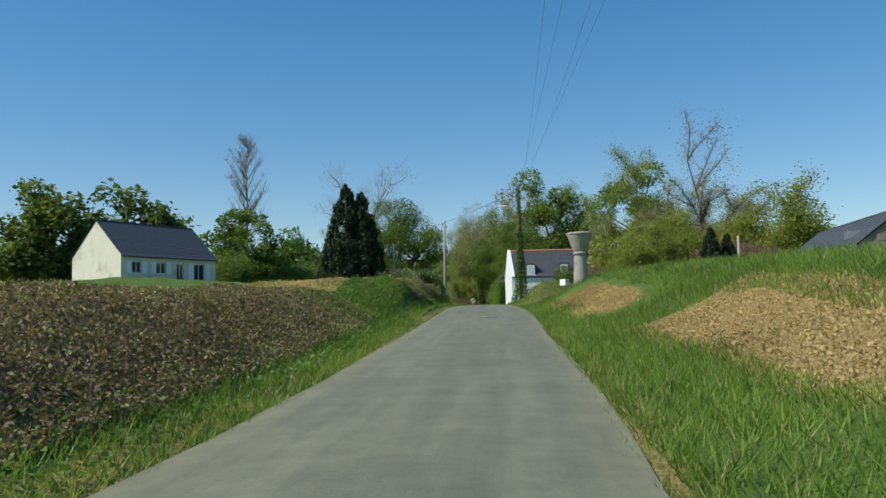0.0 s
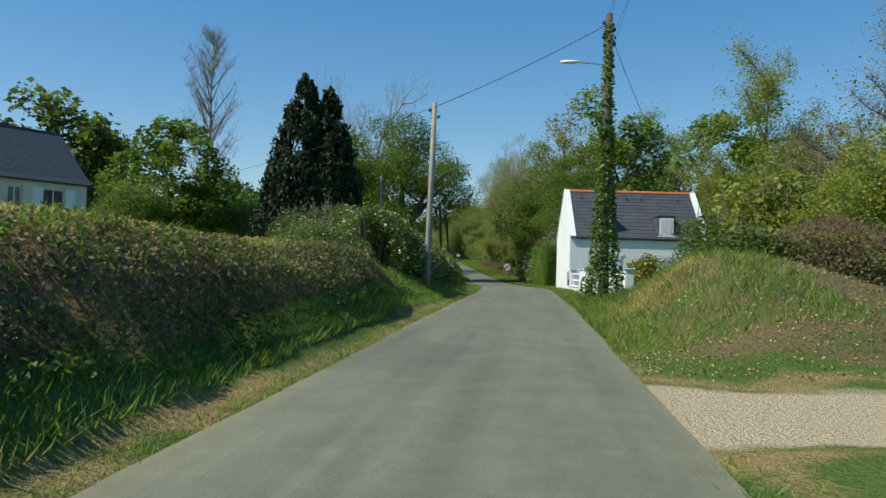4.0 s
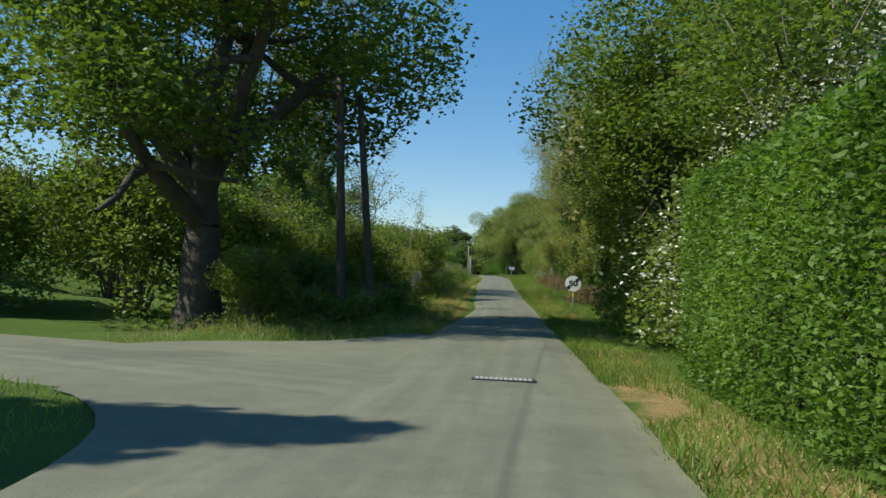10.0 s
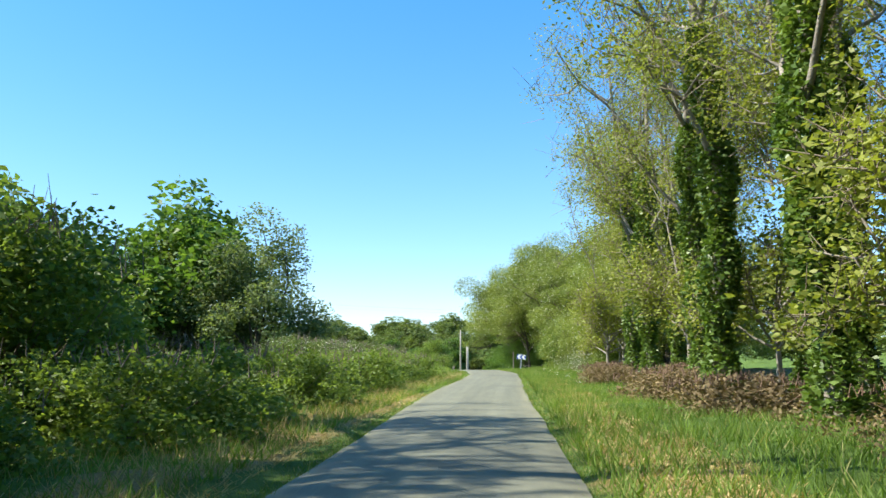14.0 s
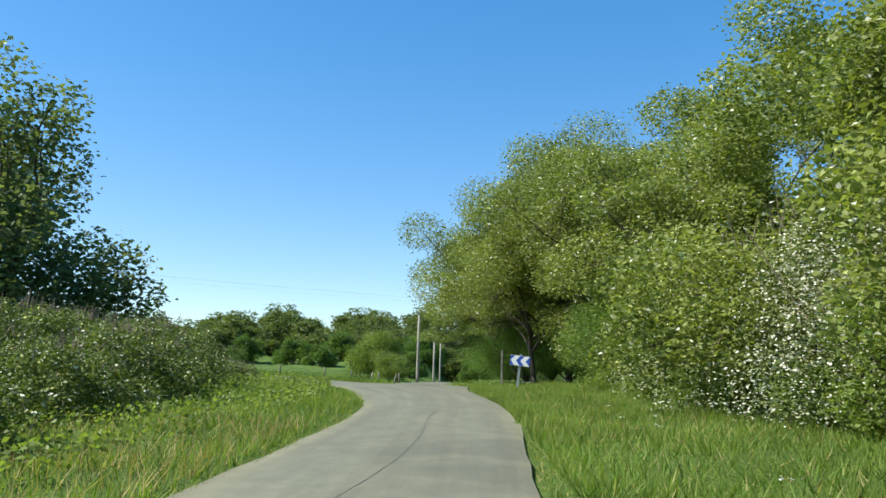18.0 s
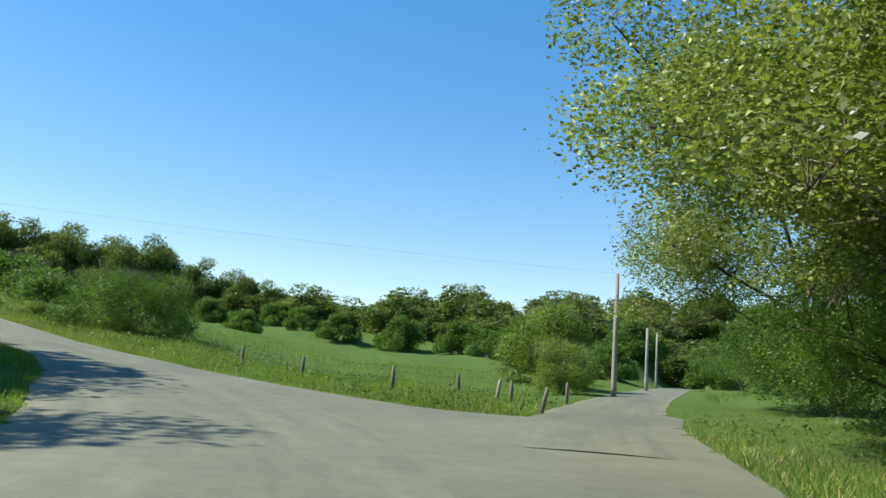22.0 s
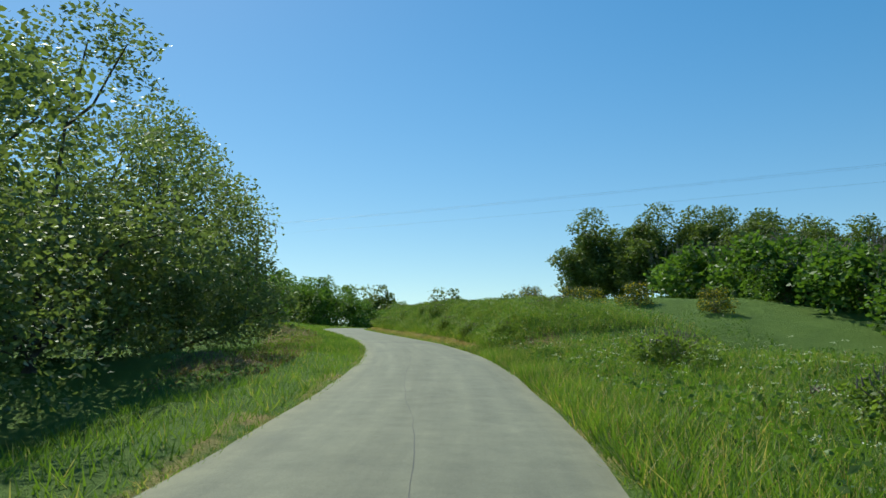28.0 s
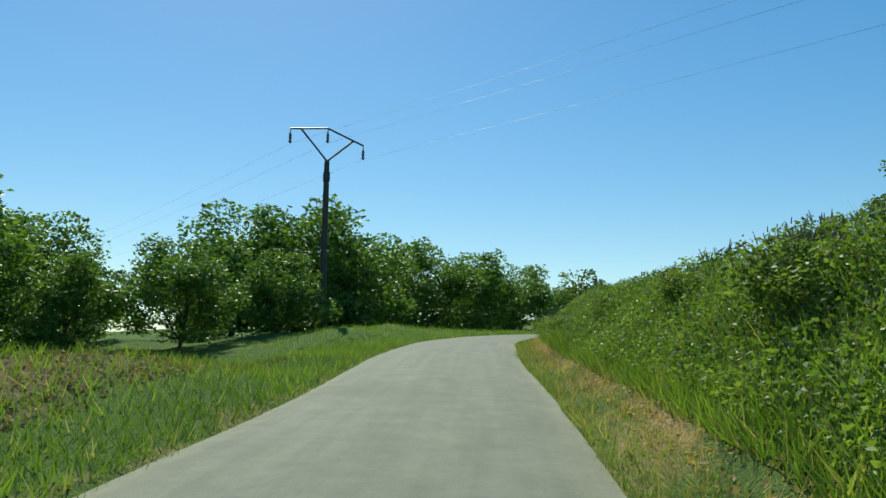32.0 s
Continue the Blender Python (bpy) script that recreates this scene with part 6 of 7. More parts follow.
PA = pole("wooden_pole", "weathered grey wooden utility pole", -5.45, 60.2, 6.4, POLEWOOD, 0.12, 0.08, (0, 1))
insulators(PA, 6.5, 2)
PB = pole("leaning_pole", "dark tarred wooden utility pole leaning slightly", -12.3, 105.8, 7.4, DARKWOOD, 0.14, 0.10, (0, -3))
PB2 = pole("leaning_pole", "dark tarred wooden prop pole beside another", -11.6, 106.4, 6.6, DARKWOOD, 0.12, 0.09, (2, -5))
PC = pole("concrete_pole", "pale grey utility pole beside the lane", -37.2, 226.6, 5.6, POLEWOOD, 0.13, 0.09)
PD = pole("concrete_pole", "pale grey utility pole beside the lane", -41.2, 246, 4.3, POLEWOOD, 0.13, 0.09)
PE = pole("concrete_pole", "pale grey utility pole with a crossbar", -35.6, 262, 8.2, POLEWOOD, 0.13, 0.09)
part("crossbar", boxed(-0.8, -0.05, 7.7, 0.8, 0.05, 7.82), DARKMETAL, PE)
PF = pole("concrete_pole", "pale grey utility pole further along the lane", -47.5, 272, 5.5, POLEWOOD, 0.13, 0.09)
PG = pole("wooden_pole", "weathered utility pole behind the hill meadow", 14.6, 52.5, 3.4, POLEWOOD, 0.11, 0.08)
PH = pole("wooden_pole", "weathered grey pole by the side lane", -14.2, 88.8, 7.5, POLEWOOD, 0.13, 0.09)


def wire(name, label, a, b, sag, radius=0.012):
    a, b = Vector(a), Vector(b)
    pts = [a.lerp(b, i / 16) - Vector((0, 0, sag * 4 * (i / 16) * (1 - i / 16))) for i in range(17)]
    v, f = tubes([(*p, *q, radius, radius) for p, q in zip(pts, pts[1:])], 4)
    return tagged(new(name, mesh_np(name, v, f, DARKMETAL)), label, "cable")


za, zl, zb = zat(-5.45, 60.2) + 6.2, zat(LX, LY) + 8.3, zat(-12.3, 105.8) + 7.1
wire("cable", "thick black overhead cable over the lane", (LX, LY, zl), (-5.45, 60.2, za), 0.1, 0.013)
wire("cable", "black overhead cable towards the bungalow", (-5.45, 60.2, za), (-34, 92, 7.0), 0.6, 0.008)
wire("cable", "black overhead cable towards the oak", (-5.45, 60.2, za), (-12.7, 105.8, zb), 0.9, 0.008)
for i in range(4):
    wire("cable", "thin overhead wire along the lane", (LX - 0.17 + 0.33 * (i % 2), LY, zl - 0.05 - 0.2 * i), (5.6 - 1.4 * i + 0.3 * i, -18, 7.2 - 0.25 * i), 0.9, 0.0035)
wire("cable", "thin overhead wire to the house", (LX, LY, zl - 0.2), (5.6, 79.0, 5.4), 0.5, 0.01)

# power pylon
PX, PY = -138.0, 202.4
PZ = zat(PX, PY)
pyl = thing("power_pole", "dark power pole with a triangular steel head and three insulators", "pole", pose(PX, PY, PZ - 0.3, 0, 0, 130))
PH_ = 19.3 - PZ
part("shaft", lathe([(0.20, 0), (0.18, 2), (0.13, PH_ - 1.1), (0.12, PH_ - 0.9)], 12), DARKWOOD, pyl)
part("band", lathe([(0.16, PH_ - 1.9), (0.17, PH_ - 1.85), (0.17, PH_ - 1.5), (0.16, PH_ - 1.45)], 12), DARKMETAL, pyl)
for a, b in (((0, 0, PH_ - 0.9), (-1.35, 0, PH_ + 0.5)), ((0, 0, PH_ - 0.9), (1.35, 0, PH_ + 0.3)), ((-1.9, 0, PH_ + 0.45), (0, 0, PH_ + 0.75)), ((0, 0, PH_ + 0.75), (1.9, 0, PH_ + 0.15))):
    v, f = tubes([(*a, *b, 0.05, 0.05)], 4)
    part("head_bar", mesh_np("head_bar", v, f, DARKMETAL), DARKMETAL, pyl)
for x, z in ((-1.9, PH_ + 0.42), (0, PH_ + 0.7), (1.9, PH_ + 0.12)):
    part("insulator", lathe([(0.02, z - 0.7), (0.09, z - 0.62), (0.04, z - 0.52), (0.09, z - 0.45), (0.04, z - 0.36), (0.09, z - 0.3), (0.03, z - 0.2), (0.02, z)], 8, (x, 0)), DARKMETAL, pyl)
c_, s_ = math.cos(radians(130)), math.sin(radians(130))
for x, z in ((-1.9, PH_ - 0.6), (0, PH_ - 0.3), (1.9, PH_ - 0.85)):
    wire("power_line", "thin overhead power line", (PX + x * c_, PY + x * s_, PZ + z), (PX + x * c_ + 125, PY + x * s_ + 157, 22 + z - PH_), 2.2, 0.004)
    wire("power_line", "thin overhead power line", (PX + x * c_, PY + x * s_, PZ + z), (PX + x * c_ - 80, PY + x * s_ - 100, 19 + z - PH_), 2.2, 0.004)


# ---- road signs ----
def text_mesh(txt, size):
    cu = bpy.data.curves.new("digits", 'FONT')
    cu.body, cu.size, cu.align_x, cu.align_y, cu.extrude, cu.offset = txt, size, 'CENTER', 'CENTER', 0.0015, 0.012
    ob = bpy.data.objects.new("digits", cu)
    scene.collection.objects.link(ob)
    me = bpy.data.meshes.new_from_object(ob.evaluated_get(bpy.context.evaluated_depsgraph_get()))
    bpy.data.objects.remove(ob)
    return me


def disc(r, y0, y1, n=40):
    bm = lathe([(r - 0.004, y0), (r, y0 + 0.004), (r, y1 - 0.004), (r - 0.004, y1)], n)
    bmesh.ops.rotate(bm, verts=bm.verts, cent=(0, 0, 0), matrix=Matrix.Rotation(math.pi / 2, 3, 'X'))
    return bm


SX, SY = -7.7, 122.95
S = thing("speed_sign", "round white end-of-50-limit road sign on a post", "road sign", pose(SX, SY, zat(SX, SY), 0, 0, 8))
SZ = 1.37 - zat(SX, SY)
part("post", boxed(-0.04, 0.02, -0.3, 0.04, 0.06, SZ - 0.2, bevel=0.005), METAL, S)
part("tape", boxed(-0.042, 0.015, SZ - 0.60, 0.042, 0.0195, SZ - 0.42), YELLOW, S, "yellow reflective band")
plate = part("plate", disc(0.365, -0.012, 0.012), SIGNWHITE, S, "", Matrix.Translation((0, 0, SZ)))
part("rim", disc(0.372, -0.02, -0.012), METAL, plate)
for x0, x1 in ((-0.36, -0.20), (0.20, 0.36)):
    bm = boxed(x0, -0.0145, -0.075, x1, -0.0125, 0.075)
    bmesh.ops.rotate(bm, verts=bm.verts, cent=(0, 0, 0), matrix=Matrix.Rotation(radians(-42), 3, 'Y'))
    part("bar", bm, SIGNBLACK, plate, "dark diagonal bar")
tm = text_mesh("50", 0.40)
tm.materials.append(SIGNBLACK)
part("digits", tm, SIGNBLACK, plate, "black digits 50", Matrix.Translation((0, -0.0185, 0)) @ Matrix.Rotation(math.pi / 2, 4, 'X') @ Matrix.Diagonal((1.05, 0.9, 1, 1)))

S2 = thing("sign_back", "grey back of a round road sign on a post", "road sign", pose(-15.0, 121.2, zat(-15.0, 121.2), 0, 0, 12))
z2 = 1.45 - zat(-15.0, 121.2)
part("plate", disc(0.365, -0.01, 0.01), METAL, S2, "", Matrix.Translation((0, 0, z2)))
part("rib", boxed(-0.3, -0.03, z2 - 0.02, 0.3, -0.012, z2 + 0.02), METAL, S2)
part("post", boxed(-0.04, -0.07, -0.3, 0.04, -0.032, z2 + 0.3, bevel=0.005), METAL, S2)

cz = zat(-23.7, 195.5)
CH = thing("chevron_sign", "blue and white chevron bend sign on a low post", "road sign", pose(-23.7, 195.5, cz, 0, 6, 6))
zc = 4.0 - cz
part("board", boxed(-0.40, -0.015, zc - 0.20, 0.40, 0.015, zc + 0.205, bevel=0.006), SIGNBLUE, CH)
for x0 in (-0.38, 0.01):
    bm = prism([(x0, zc), (x0 + 0.16, zc + 0.19), (x0 + 0.37, zc + 0.19), (x0 + 0.21, zc), (x0 + 0.37, zc - 0.19), (x0 + 0.16, zc - 0.19)], -0.019, -0.0155)
    part("chevron", bm, SIGNWHITE, CH, "white chevron")
for z0, z1 in ((zc + 0.191, zc + 0.203), (zc - 0.199, zc - 0.191)):
    part("border", boxed(-0.395, -0.018, z0, 0.395, -0.0155, z1), SIGNWHITE, CH, "white border")
part("post", boxed(-0.05, 0.02, -0.3, 0.05, 0.07, zc + 0.27, bevel=0.006), METAL, CH)
MP = thing("marker_post", "thin weathered post in the grass", "post", pose(-25.45, 201.5, zat(-25.45, 201.5)))
part("shaft", boxed(-0.05, -0.05, -0.2, 0.05, 0.05, 4.72 - zat(-25.45, 201.5), bevel=0.01), POSTWOOD, MP)

# ---- field fence ----
FP = [(-33.9, 210.6, 0, 12), (-35.4, 212.0, 0, 0), (-38.8, 211.2, 0, 0), (-37.7, 213.2, 2, -6), (-36.1, 212.5, 0, 14), (-41.6, 210.5, 0, 3), (-35.5, 216.5, 0, 0), (-45, 211.5, 0, 2)]
for i, (x, y, a, b) in enumerate(FP):
    P = thing("fence_post", "weathered wooden fence post in the meadow" if i != 4 else "pale leaning fence post in the meadow", "fence post", pose(x, y, zat(x, y), a, b, i * 20), group="field fence posts")
    part("shaft", lathe([(0.055, -0.2), (0.055, 0.45), (0.045, 0.66), (0.02, 0.69)], 8), POSTWOOD if i != 4 else POLEWOOD, P)
for (p, q) in ((2, 3), (3, 4), (2, 5), (5, 7)):
    for h in (0.35, 0.58):
        wire("fence_wire", "thin rusty fence wire", (FP[p][0], FP[p][1], zat(*FP[p][:2]) + h), (FP[q][0], FP[q][1], zat(*FP[q][:2]) + h), 0.05, 0.004)

# ---- garden hedges ----
hedge("clipped_hedge", "tall clipped bright green conifer hedge beside the house", [beside(s, 3.75) for s in (89.0, 92.5, 97)], 0.75, 2.75, CLIPLEAF, 9500, 0.068, 71, True, rough=0.06)
hedge("shrub_hedge", "garden shrub with yellow and dark leaves behind the wall", [(2.4, 63.5), (2.0, 67.5)], 0.55, 1.5, GORSE, 1700, 0.10, 72, False)
hedge("low_hedge", "low pale hedge along the lawn", [(6.5, 49.5), (11, 50.5), (17, 52)], 0.45, 0.8, HEDGELEAF, 800, 0.12, 73, False)
hedge("mound_shrubs", "dark garden shrubs behind the mound", [(3.2, 53), (6.5, 54), (10, 55)], 0.9, 1.05, DARKLEAF, 1400, 0.12, 75, False)


# ---- drain cover and road marks ----
dr = beside(95.8, 0.45)
D_ = thing("drain_cover", "dark cast-iron drain grating in the road", "drain", pose(dr[0], dr[1], float(nearest(lane, dr[None, :])[3][0]) + 0.026, 0, 0, 10))
part("frame", boxed(-0.42, -0.14, -0.05, 0.42, 0.14, 0.004), DARKMETAL, D_)
for i in range(12):
    part("bar", boxed(-0.38 + i * 0.064, -0.12, 0.004, -0.335 + i * 0.064, 0.12, 0.009), GRATEIRON, D_)
GRATE = thing("drain_grating", "worn grey iron grating with three rows of slots in the road", "drain", pose(-0.25, 23.98, float(nearest(lane, np.array([[-0.25, 23.98]]))[3][0]) + 0.012, 3, 0, 4))
part("frame", boxed(-0.235, -0.25, -0.06, 0.235, 0.25, 0.003, bevel=0.004), DARKMETAL, GRATE, "dark cast-iron frame")
for j in range(3):
    for i in range(14):
        x = -0.225 + i * 0.0315 + 0.008 * (j % 2)
        part("bar", boxed(x, -0.23 + j * 0.157, 0.003, x + 0.021, -0.085 + j * 0.157, 0.011, bevel=0.004), GRATEIRON, GRATE)


# ---- grass, straw, flowers ----
def strip(s0, s1, o0, o1, n, r):
    """Points beside the lane, thicker towards o0."""
    s, o = r.uniform(s0, s1, n), o0 + (o1 - o0) * r.uniform(0, 1, n) ** 1.3
    return beside(s, o)


def off_road(xy):
    d1 = nearest(side_lane, xy)[0] > 2.3
    d2 = nearest(far_lane, xy)[0] > 1.65
    d3 = nearest(track, xy)[0] > 1.7
    dist, lat, at, _ = nearest(lane, xy)
    d4 = dist > edge_at(at + lane_s[0], lat) + 0.05
    d5 = (nearest(bend, xy)[0] > 0.8) & (nearest(mouth, xy)[0] > 0.8)
    d5 &= ~on_apron(xy)
    return xy[d1 & d2 & d3 & d4 & d5]


rg = np.random.default_rng(81)
GR = [(-8, 36, 1.75, 3.4, 24000, 0.17), (-8, 36, 6.0, 13, 36000, 0.24), (-8, 5, 3.2, 6.5, 7000, 0.2), (16, 20, 3.0, 6.4, 4500, 0.2), (5, 16, 2.4, 3.5, 5000, 0.18), (5, 34, 5.2, 6.5, 9000, 0.2), (33, 39, 3, 7, 5000, 0.2), (-8, 24, -1.75, -2.6, 13000, 0.17), (24, 58, -1.75, -2.15, 9000, 0.14), (17, 30, -2.5, -4.0, 7000, 0.18), (28, 50, -3.1, -3.8, 4500, 0.18), (50, 60, -2.3, -4.0, 3000, 0.2), (-8, 52, -6.3, -8, 7000, 0.22), (43, 58, 1.75, 5, 12000, 0.2), (57, 80, 1.75, 2.6, 5000, 0.10),
      (56, 88, -1.75, -3.0, 9000, 0.16), (84, 106, 1.75, 3.0, 7000, 0.15), (100, 135, -1.75, -5, 14000, 0.2), (108, 170, 1.8, 6.5, 50000, 0.22), (135, 190, -1.8, -8, 42000, 0.2)]
GR2 = [(165, 203, 1.75, 9, 46000, 0.22), (205, 262, 1.75, 9, 50000, 0.26), (240, 268, 1.9, 10, 34000, 0.26), (215, 300, -1.75, -6, 26000, 0.2), (266, 330, 2.7, 8.8, 130000, 0.30), (262, 330, 1.8, 2.5, 26000, 0.08), (262, 345, -1.75, -8, 36000, 0.2)]
for s0, s1, o0, o1, n, h in GR + GR2:
    blades("grass", "green roadside grass, uncut", off_road(strip(s0, s1, o0, o1, n, rg)), h, GRASS, rg, 0.009, lean=0.5)
for s0, s1, o0, o1, n in ((3, 16, 3.2, 6.2, 9000), (21.5, 31.5, 2.9, 4.9, 6000), (47, 52.5, 2.6, 4.8, 3000), (0, 50, -3.2, -7, 9000), (108, 170, 1.9, 3.4, 14000), (104, 150, -1.5, -3.0, 11000), (266, 325, 2.3, 3.0, 6000), (150, 190, 3.0, 4.2, 1500), (218, 262, 1.8, 2.6, 2500)):
    blades("dry_grass", "dry mown straw-coloured grass", off_road(strip(s0, s1, o0, o1, n, rg)), 0.10, STRAWBLADE, rg, 0.009, lean=1.2)
for s0, s1, o0, o1, n in ((235, 262, 4, 9, 90), (150, 200, 3, 7, 60), (225, 262, 3, 9, 110)):
    q = off_road(strip(s0, s1, o0, o1, n, rg))
    pts = np.column_stack([np.repeat(q, 14, 0) + rg.normal(0, 0.05, (len(q) * 14, 2)), np.repeat(lift(q) + rg.uniform(0.25, 0.5, len(q)), 14) + rg.normal(0, 0.01, len(q) * 14)])
    v, f = leaves(pts, 0.02, rg, 0.1, 0.9)
    tagged(new("white_flowers", mesh_np("white_flowers", v, f, FLOWER)), "white umbel flowers in the verge", "flowers", kind="stuff")
# short grass right at the road's edge and over the plain verges
for s0, s1, n in ((-8, 60, 9000), (56, 118, 9000), (110, 205, 12000), (200, 352, 20000)):
    for side in (-1, 1):
        along = rg.uniform(s0, s1, n)
        q = beside(along, side * (edge_at(along, side) - 0.06 + np.abs(rg.normal(0, 0.16, n))))
        ok = (nearest(side_lane, q)[0] > 2.2) & (nearest(far_lane, q)[0] > 1.6) & (nearest(track, q)[0] > 1.7) & ~on_apron(q)
        blades("edge_grass", "short green grass along the road's edge", q[ok], 0.09, GRASS, rg, 0.007, lean=0.6)
        ok[1::2] = False
        blades("dry_grass", "short dry grass along the road's edge", q[ok] + rg.normal(0, 0.08, (int(ok.sum()), 2)), 0.06, STRAWBLADE, rg, 0.007, lean=1.0)
for s0, s1, o0, o1, n in ((56, 84, 1.8, 3.6, 5000), (80, 112, 1.8, 6.0, 26000), (184, 232, -1.75, -9, 60000), (180, 216, 1.8, 8, 30000), (84, 110, -1.8, -7, 20000)):
    blades("grass", "green verge grass", off_road(strip(s0, s1, o0, o1, n, rg)), 0.13, GRASS, rg, 0.008, lean=0.7)
blades("dry_grass", "dry mown grass below the hedge", off_road(strip(84, 104, 2.0, 3.3, 6000, rg)), 0.07, STRAWBLADE, rg, 0.008, lean=1.2)
# meadow beyond the verge
rm_ = np.random.default_rng(83)
q = np.column_stack([rm_.uniform(-75, -33, 26000), rm_.uniform(207, 245, 26000)])
q = q[(nearest(lane, q)[0] > 8) & (nearest(far_lane, q)[0] > 3)]
blades("meadow_grass", "long green meadow grass", q, 0.26, GRASS, rm_, 0.014)

# mown thatch and weeds on the banks
flakes("mown_thatch", "brown mown thatch on the bank", off_road(strip(-10, 48, -4.6, -7.5, 14000, rg)), 0.0, 0.06, 0.07, STRAWBLADE, rg, "thatch")
for s0, s1, o0, o1, n in ((-10, 20, -2.5, -5.4, 70000), (28, 52, -2.2, -3.2, 24000)):
    flakes("dead_stalks", "matted dead brown stalks and earth on the bank", off_road(strip(s0, s1, o0, o1, n, rg)), 0.0, 0.16, 0.05, DEADSTALK, rg, "dead stalks")
    blades("dead_stalks", "short dead brown stalks on the bank", off_road(strip(s0, s1, o0, o1, n // 8, rg)), 0.10, DEADSTALK, rg, 0.008, lean=0.8)
flakes("bank_weeds", "leafy green weeds on the bank", off_road(np.vstack([strip(-10, 57, -2.0, -2.8, 9000, rg), strip(18, 30, -2.4, -4.0, 10000, rg), strip(28, 57, -2.0, -3.4, 11000, rg), strip(-10, 20, -2.6, -5.4, 5000, rg)])), 0.02, 0.16, 0.06, HEDGELEAF, rg, "weeds")
flakes("bank_weeds", "dense leafy weeds on the steep bank", off_road(strip(266, 325, 2.8, 8.5, 110000, rg)), 0.02, 0.36, 0.055, FRESHLEAF, rg, "weeds")
flakes("bank_weeds", "dark nettles among the grass of the steep bank", off_road(strip(266, 325, 2.9, 9.5, 70000, rg)), 0.05, 0.42, 0.06, HEDGELEAF, rg, "weeds")
flakes("bank_weeds", "leafy weeds in the long verge", off_road(strip(205, 268, 3.0, 12, 22000, rg)), 0.02, 0.3, 0.08, HEDGELEAF, rg, "weeds")
flakes("bank_weeds", "leafy weeds below the thickets", off_road(strip(104, 200, -3.0, -9, 40000, rg)), 0.02, 0.35, 0.08, FRESHLEAF, rg, "weeds")
flakes("mown_thatch", "dry mown grass below the bank", off_road(strip(266, 325, 2.4, 3.0, 5000, rg)), 0.0, 0.05, 0.05, STRAWBLADE, rg, "thatch")
flakes("mown_thatch", "brown cut grass on the climbing bank", off_road(strip(255, 300, -3.2, -6, 9000, rg)), 0.0, 0.06, 0.08, RUSTLEAF, rg, "thatch")
flakes("dead_bracken", "dead brown bracken under the trees", off_road(strip(112, 172, 5.0, 9, 14000, rg)), 0.0, 0.25, 0.075, RUSTLEAF, rg, "bracken")

flakes("mown_thatch", "dry earth and straw on the mound", off_road(strip(41, 54, 2.0, 6.0, 7000, rg)), 0.0, 0.05, 0.035, STRAWBLADE, rg, "thatch")
flakes("earth_clods", "brown earth and dead stalks on the mound", off_road(strip(41, 54, 2.0, 6.5, 3000, rg)), 0.0, 0.05, 0.04, RUSTLEAF, rg, "earth")
blades("dry_grass", "dry mown grass beside the bend", off_road(strip(176, 215, 1.8, 9, 14000, rg)), 0.14, STRAWBLADE, rg, 0.008, lean=0.9)
blades("grass", "green grass round the bend", off_road(strip(176, 222, 1.8, 12, 50000, rg)), 0.16, GRASS, rg, 0.008, lean=0.6)
blades("dry_grass", "dry grass among the green verge", off_road(strip(222, 300, 1.8, 10, 16000, rg)), 0.3, STRAWBLADE, rg, 0.006, lean=0.5)
blades("dry_grass", "dry stalks on the steep bank", off_road(strip(266, 325, 3.0, 9, 4000, rg)), 0.4, STRAWBLADE, rg, 0.006, lean=0.5)
blades("dry_grass", "dry stalks among the roadside grass", off_road(strip(100, 178, -1.9, -8, 16000, rg)), 0.3, STRAWBLADE, rg, 0.006, lean=0.5)


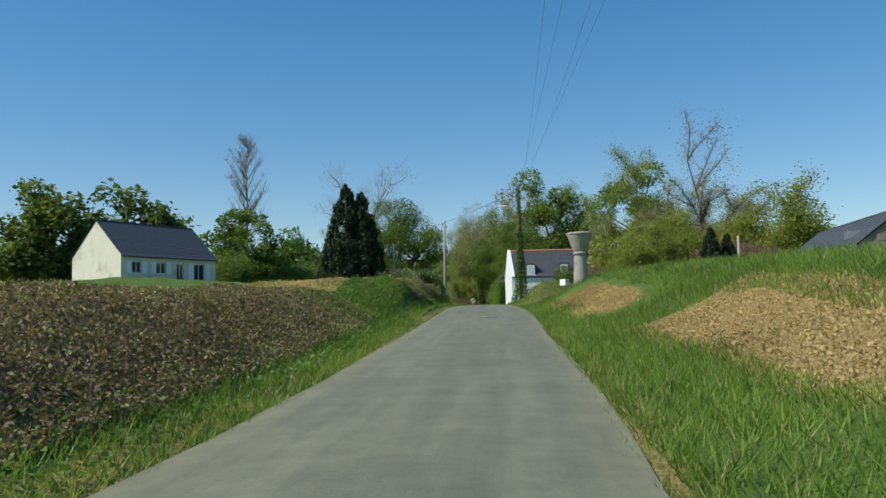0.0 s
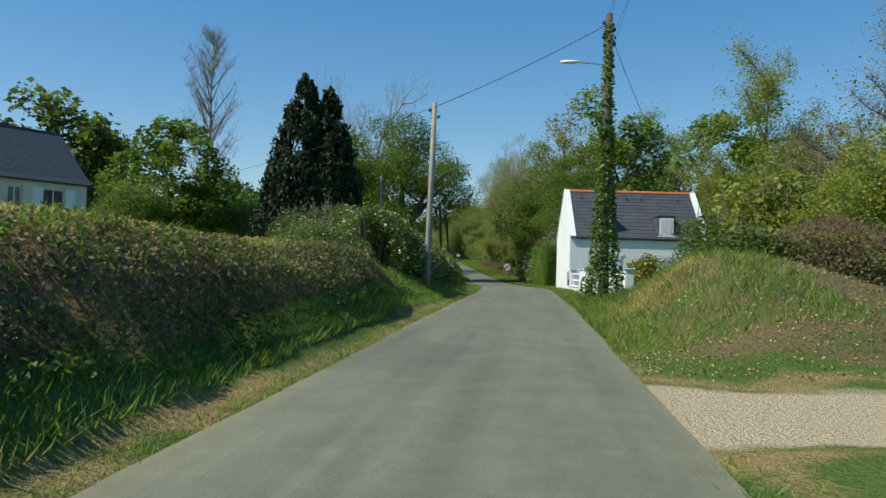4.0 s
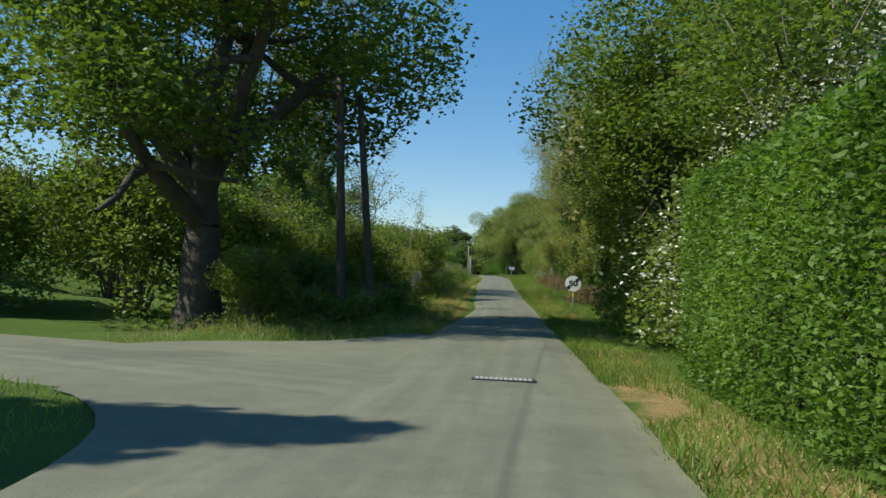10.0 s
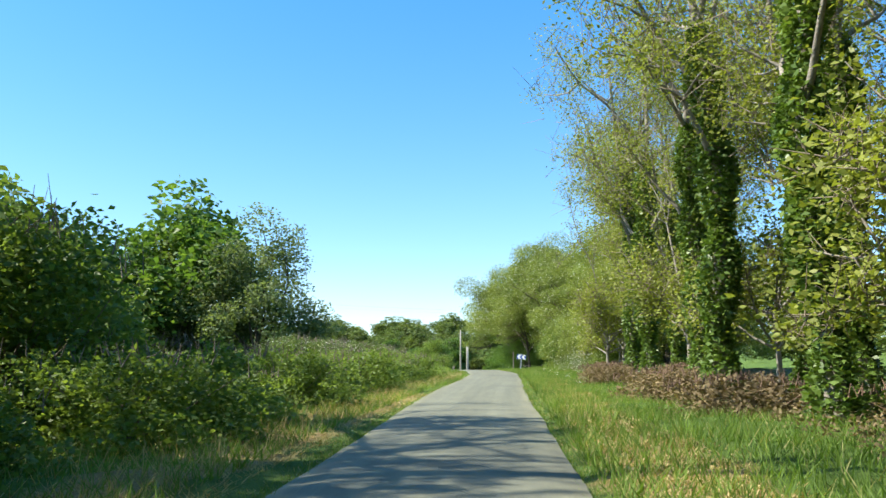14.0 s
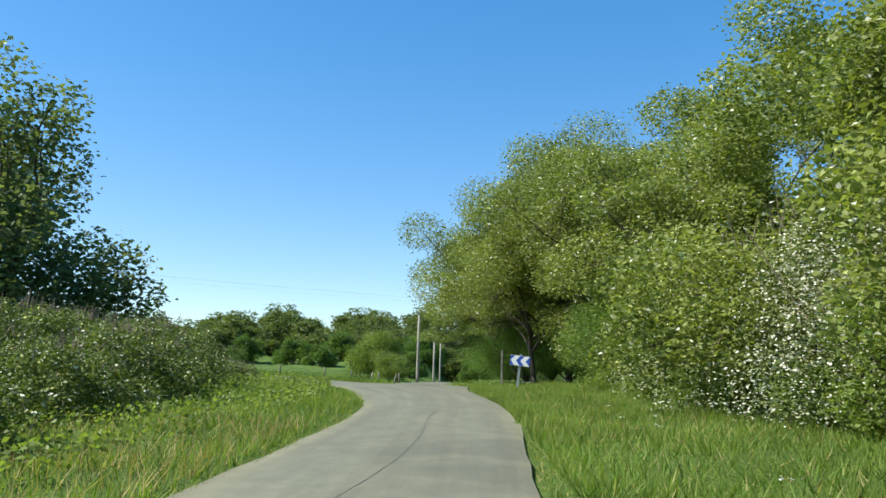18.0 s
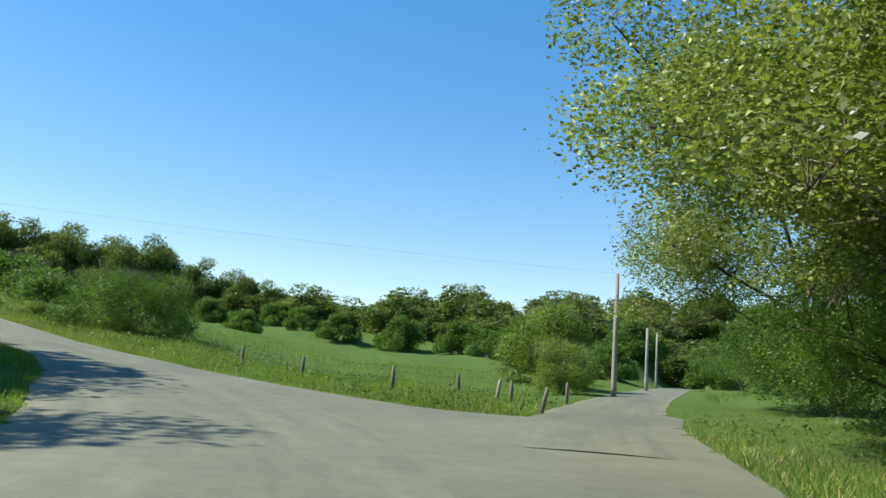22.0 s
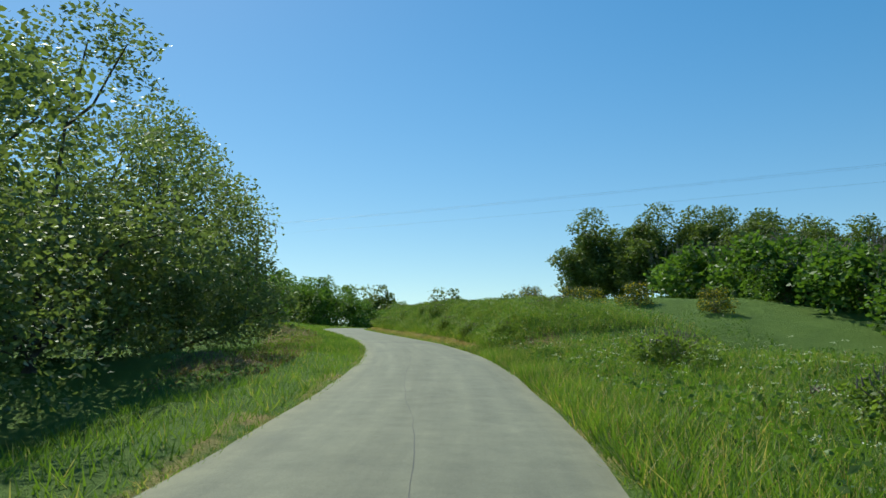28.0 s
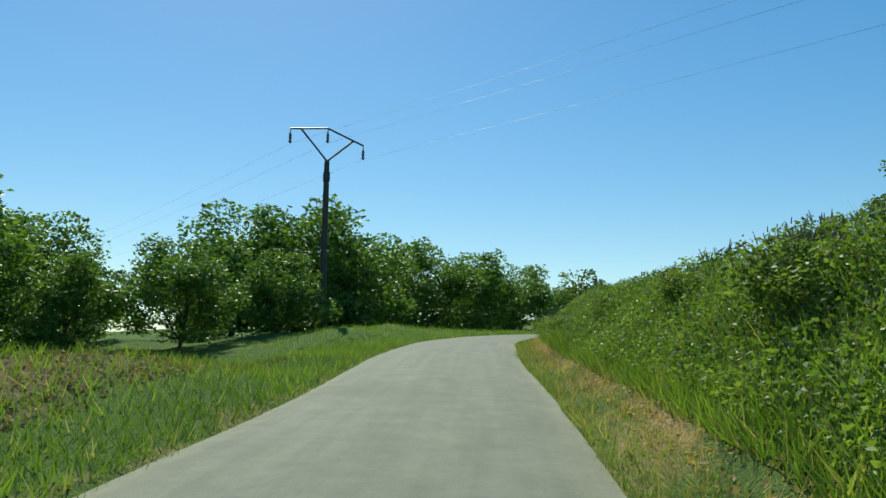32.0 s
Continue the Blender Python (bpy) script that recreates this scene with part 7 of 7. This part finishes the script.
# ---- tarred cracks in the asphalt ----
def tar_crack(s0, s1, o0, o1, wave, seed):
    r = random.Random(seed)
    n = 40
    pts = []
    o_ = 0.0
    for i in range(n + 1):
        u = i / n
        o_ += r.uniform(-0.025, 0.025)
        x, y = beside(s0 + (s1 - s0) * u, o0 + (o1 - o0) * u + wave * math.sin(u * 5 + seed) + o_)
        d, _, _, z = nearest(lane, np.array([[x, y]]))
        pts.append((float(x), float(y), float(z[0]) + 0.035 * (1 - (float(d[0]) / HALF) ** 2) - 0.016))
    verts, fs = [], []
    for i, (x, y, z) in enumerate(pts):
        a, b = pts[max(0, i - 1)], pts[min(n, i + 1)]
        dx, dy = b[0] - a[0], b[1] - a[1]
        q = math.hypot(dx, dy) or 1
        w = r.uniform(0.002, 0.006)
        verts += [(x - dy / q * w, y + dx / q * w, z), (x + dy / q * w, y - dx / q * w, z)]
        if i:
            fs.append((2 * i - 2, 2 * i - 1, 2 * i + 1, 2 * i))
    tagged(new("tar_seam", mesh_np("tar_seam", verts, fs, TAR)), "dark sealed crack across the worn asphalt", "road crack", "sealed cracks", "structure")


for row in ((196, 216, 1.0, -0.7, 0.25, 1), (62.4, 64.6, -0.9, 1.1, 0.12, 2), (67, 68.5, -1.2, 0.9, 0.1, 3), (170, 182, -0.4, 0.1, 0.15, 6), (84, 87, -1.2, 1.3, 0.1, 7), (240, 262, 0.3, -0.2, 0.2, 8)):
    tar_crack(*row)
flakes("mown_thatch", "pale mown straw beside the wood", off_road(strip(108, 170, 2.1, 3.2, 14000, rg)), 0.0, 0.05, 0.05, STRAWBLADE, rg, "thatch")
flakes("mown_hay", "pale dry hay along the top of the bank", off_road(np.vstack([strip(-10, 18, -5.2, -9, 22000, rg), strip(17, 28, -4.1, -8, 16000, rg), strip(28, 50, -3.3, -8, 34000, rg)])), 0.0, 0.10, 0.05, STRAWBLADE, rg, "hay")
flakes("mown_thatch", "pale mown straw lying on the verge", off_road(np.vstack([strip(3, 16, 3.3, 6.0, 16000, rg), strip(21.5, 31.5, 3.0, 4.8, 12000, rg)])), 0.0, 0.05, 0.05, STRAWBLADE, rg, "thatch")
flakes("mown_thatch", "dry litter and earth before the house", off_road(strip(57, 104, 1.85, 3.0, 5000, rg)), 0.0, 0.03, 0.035, STRAWBLADE, rg, "thatch")
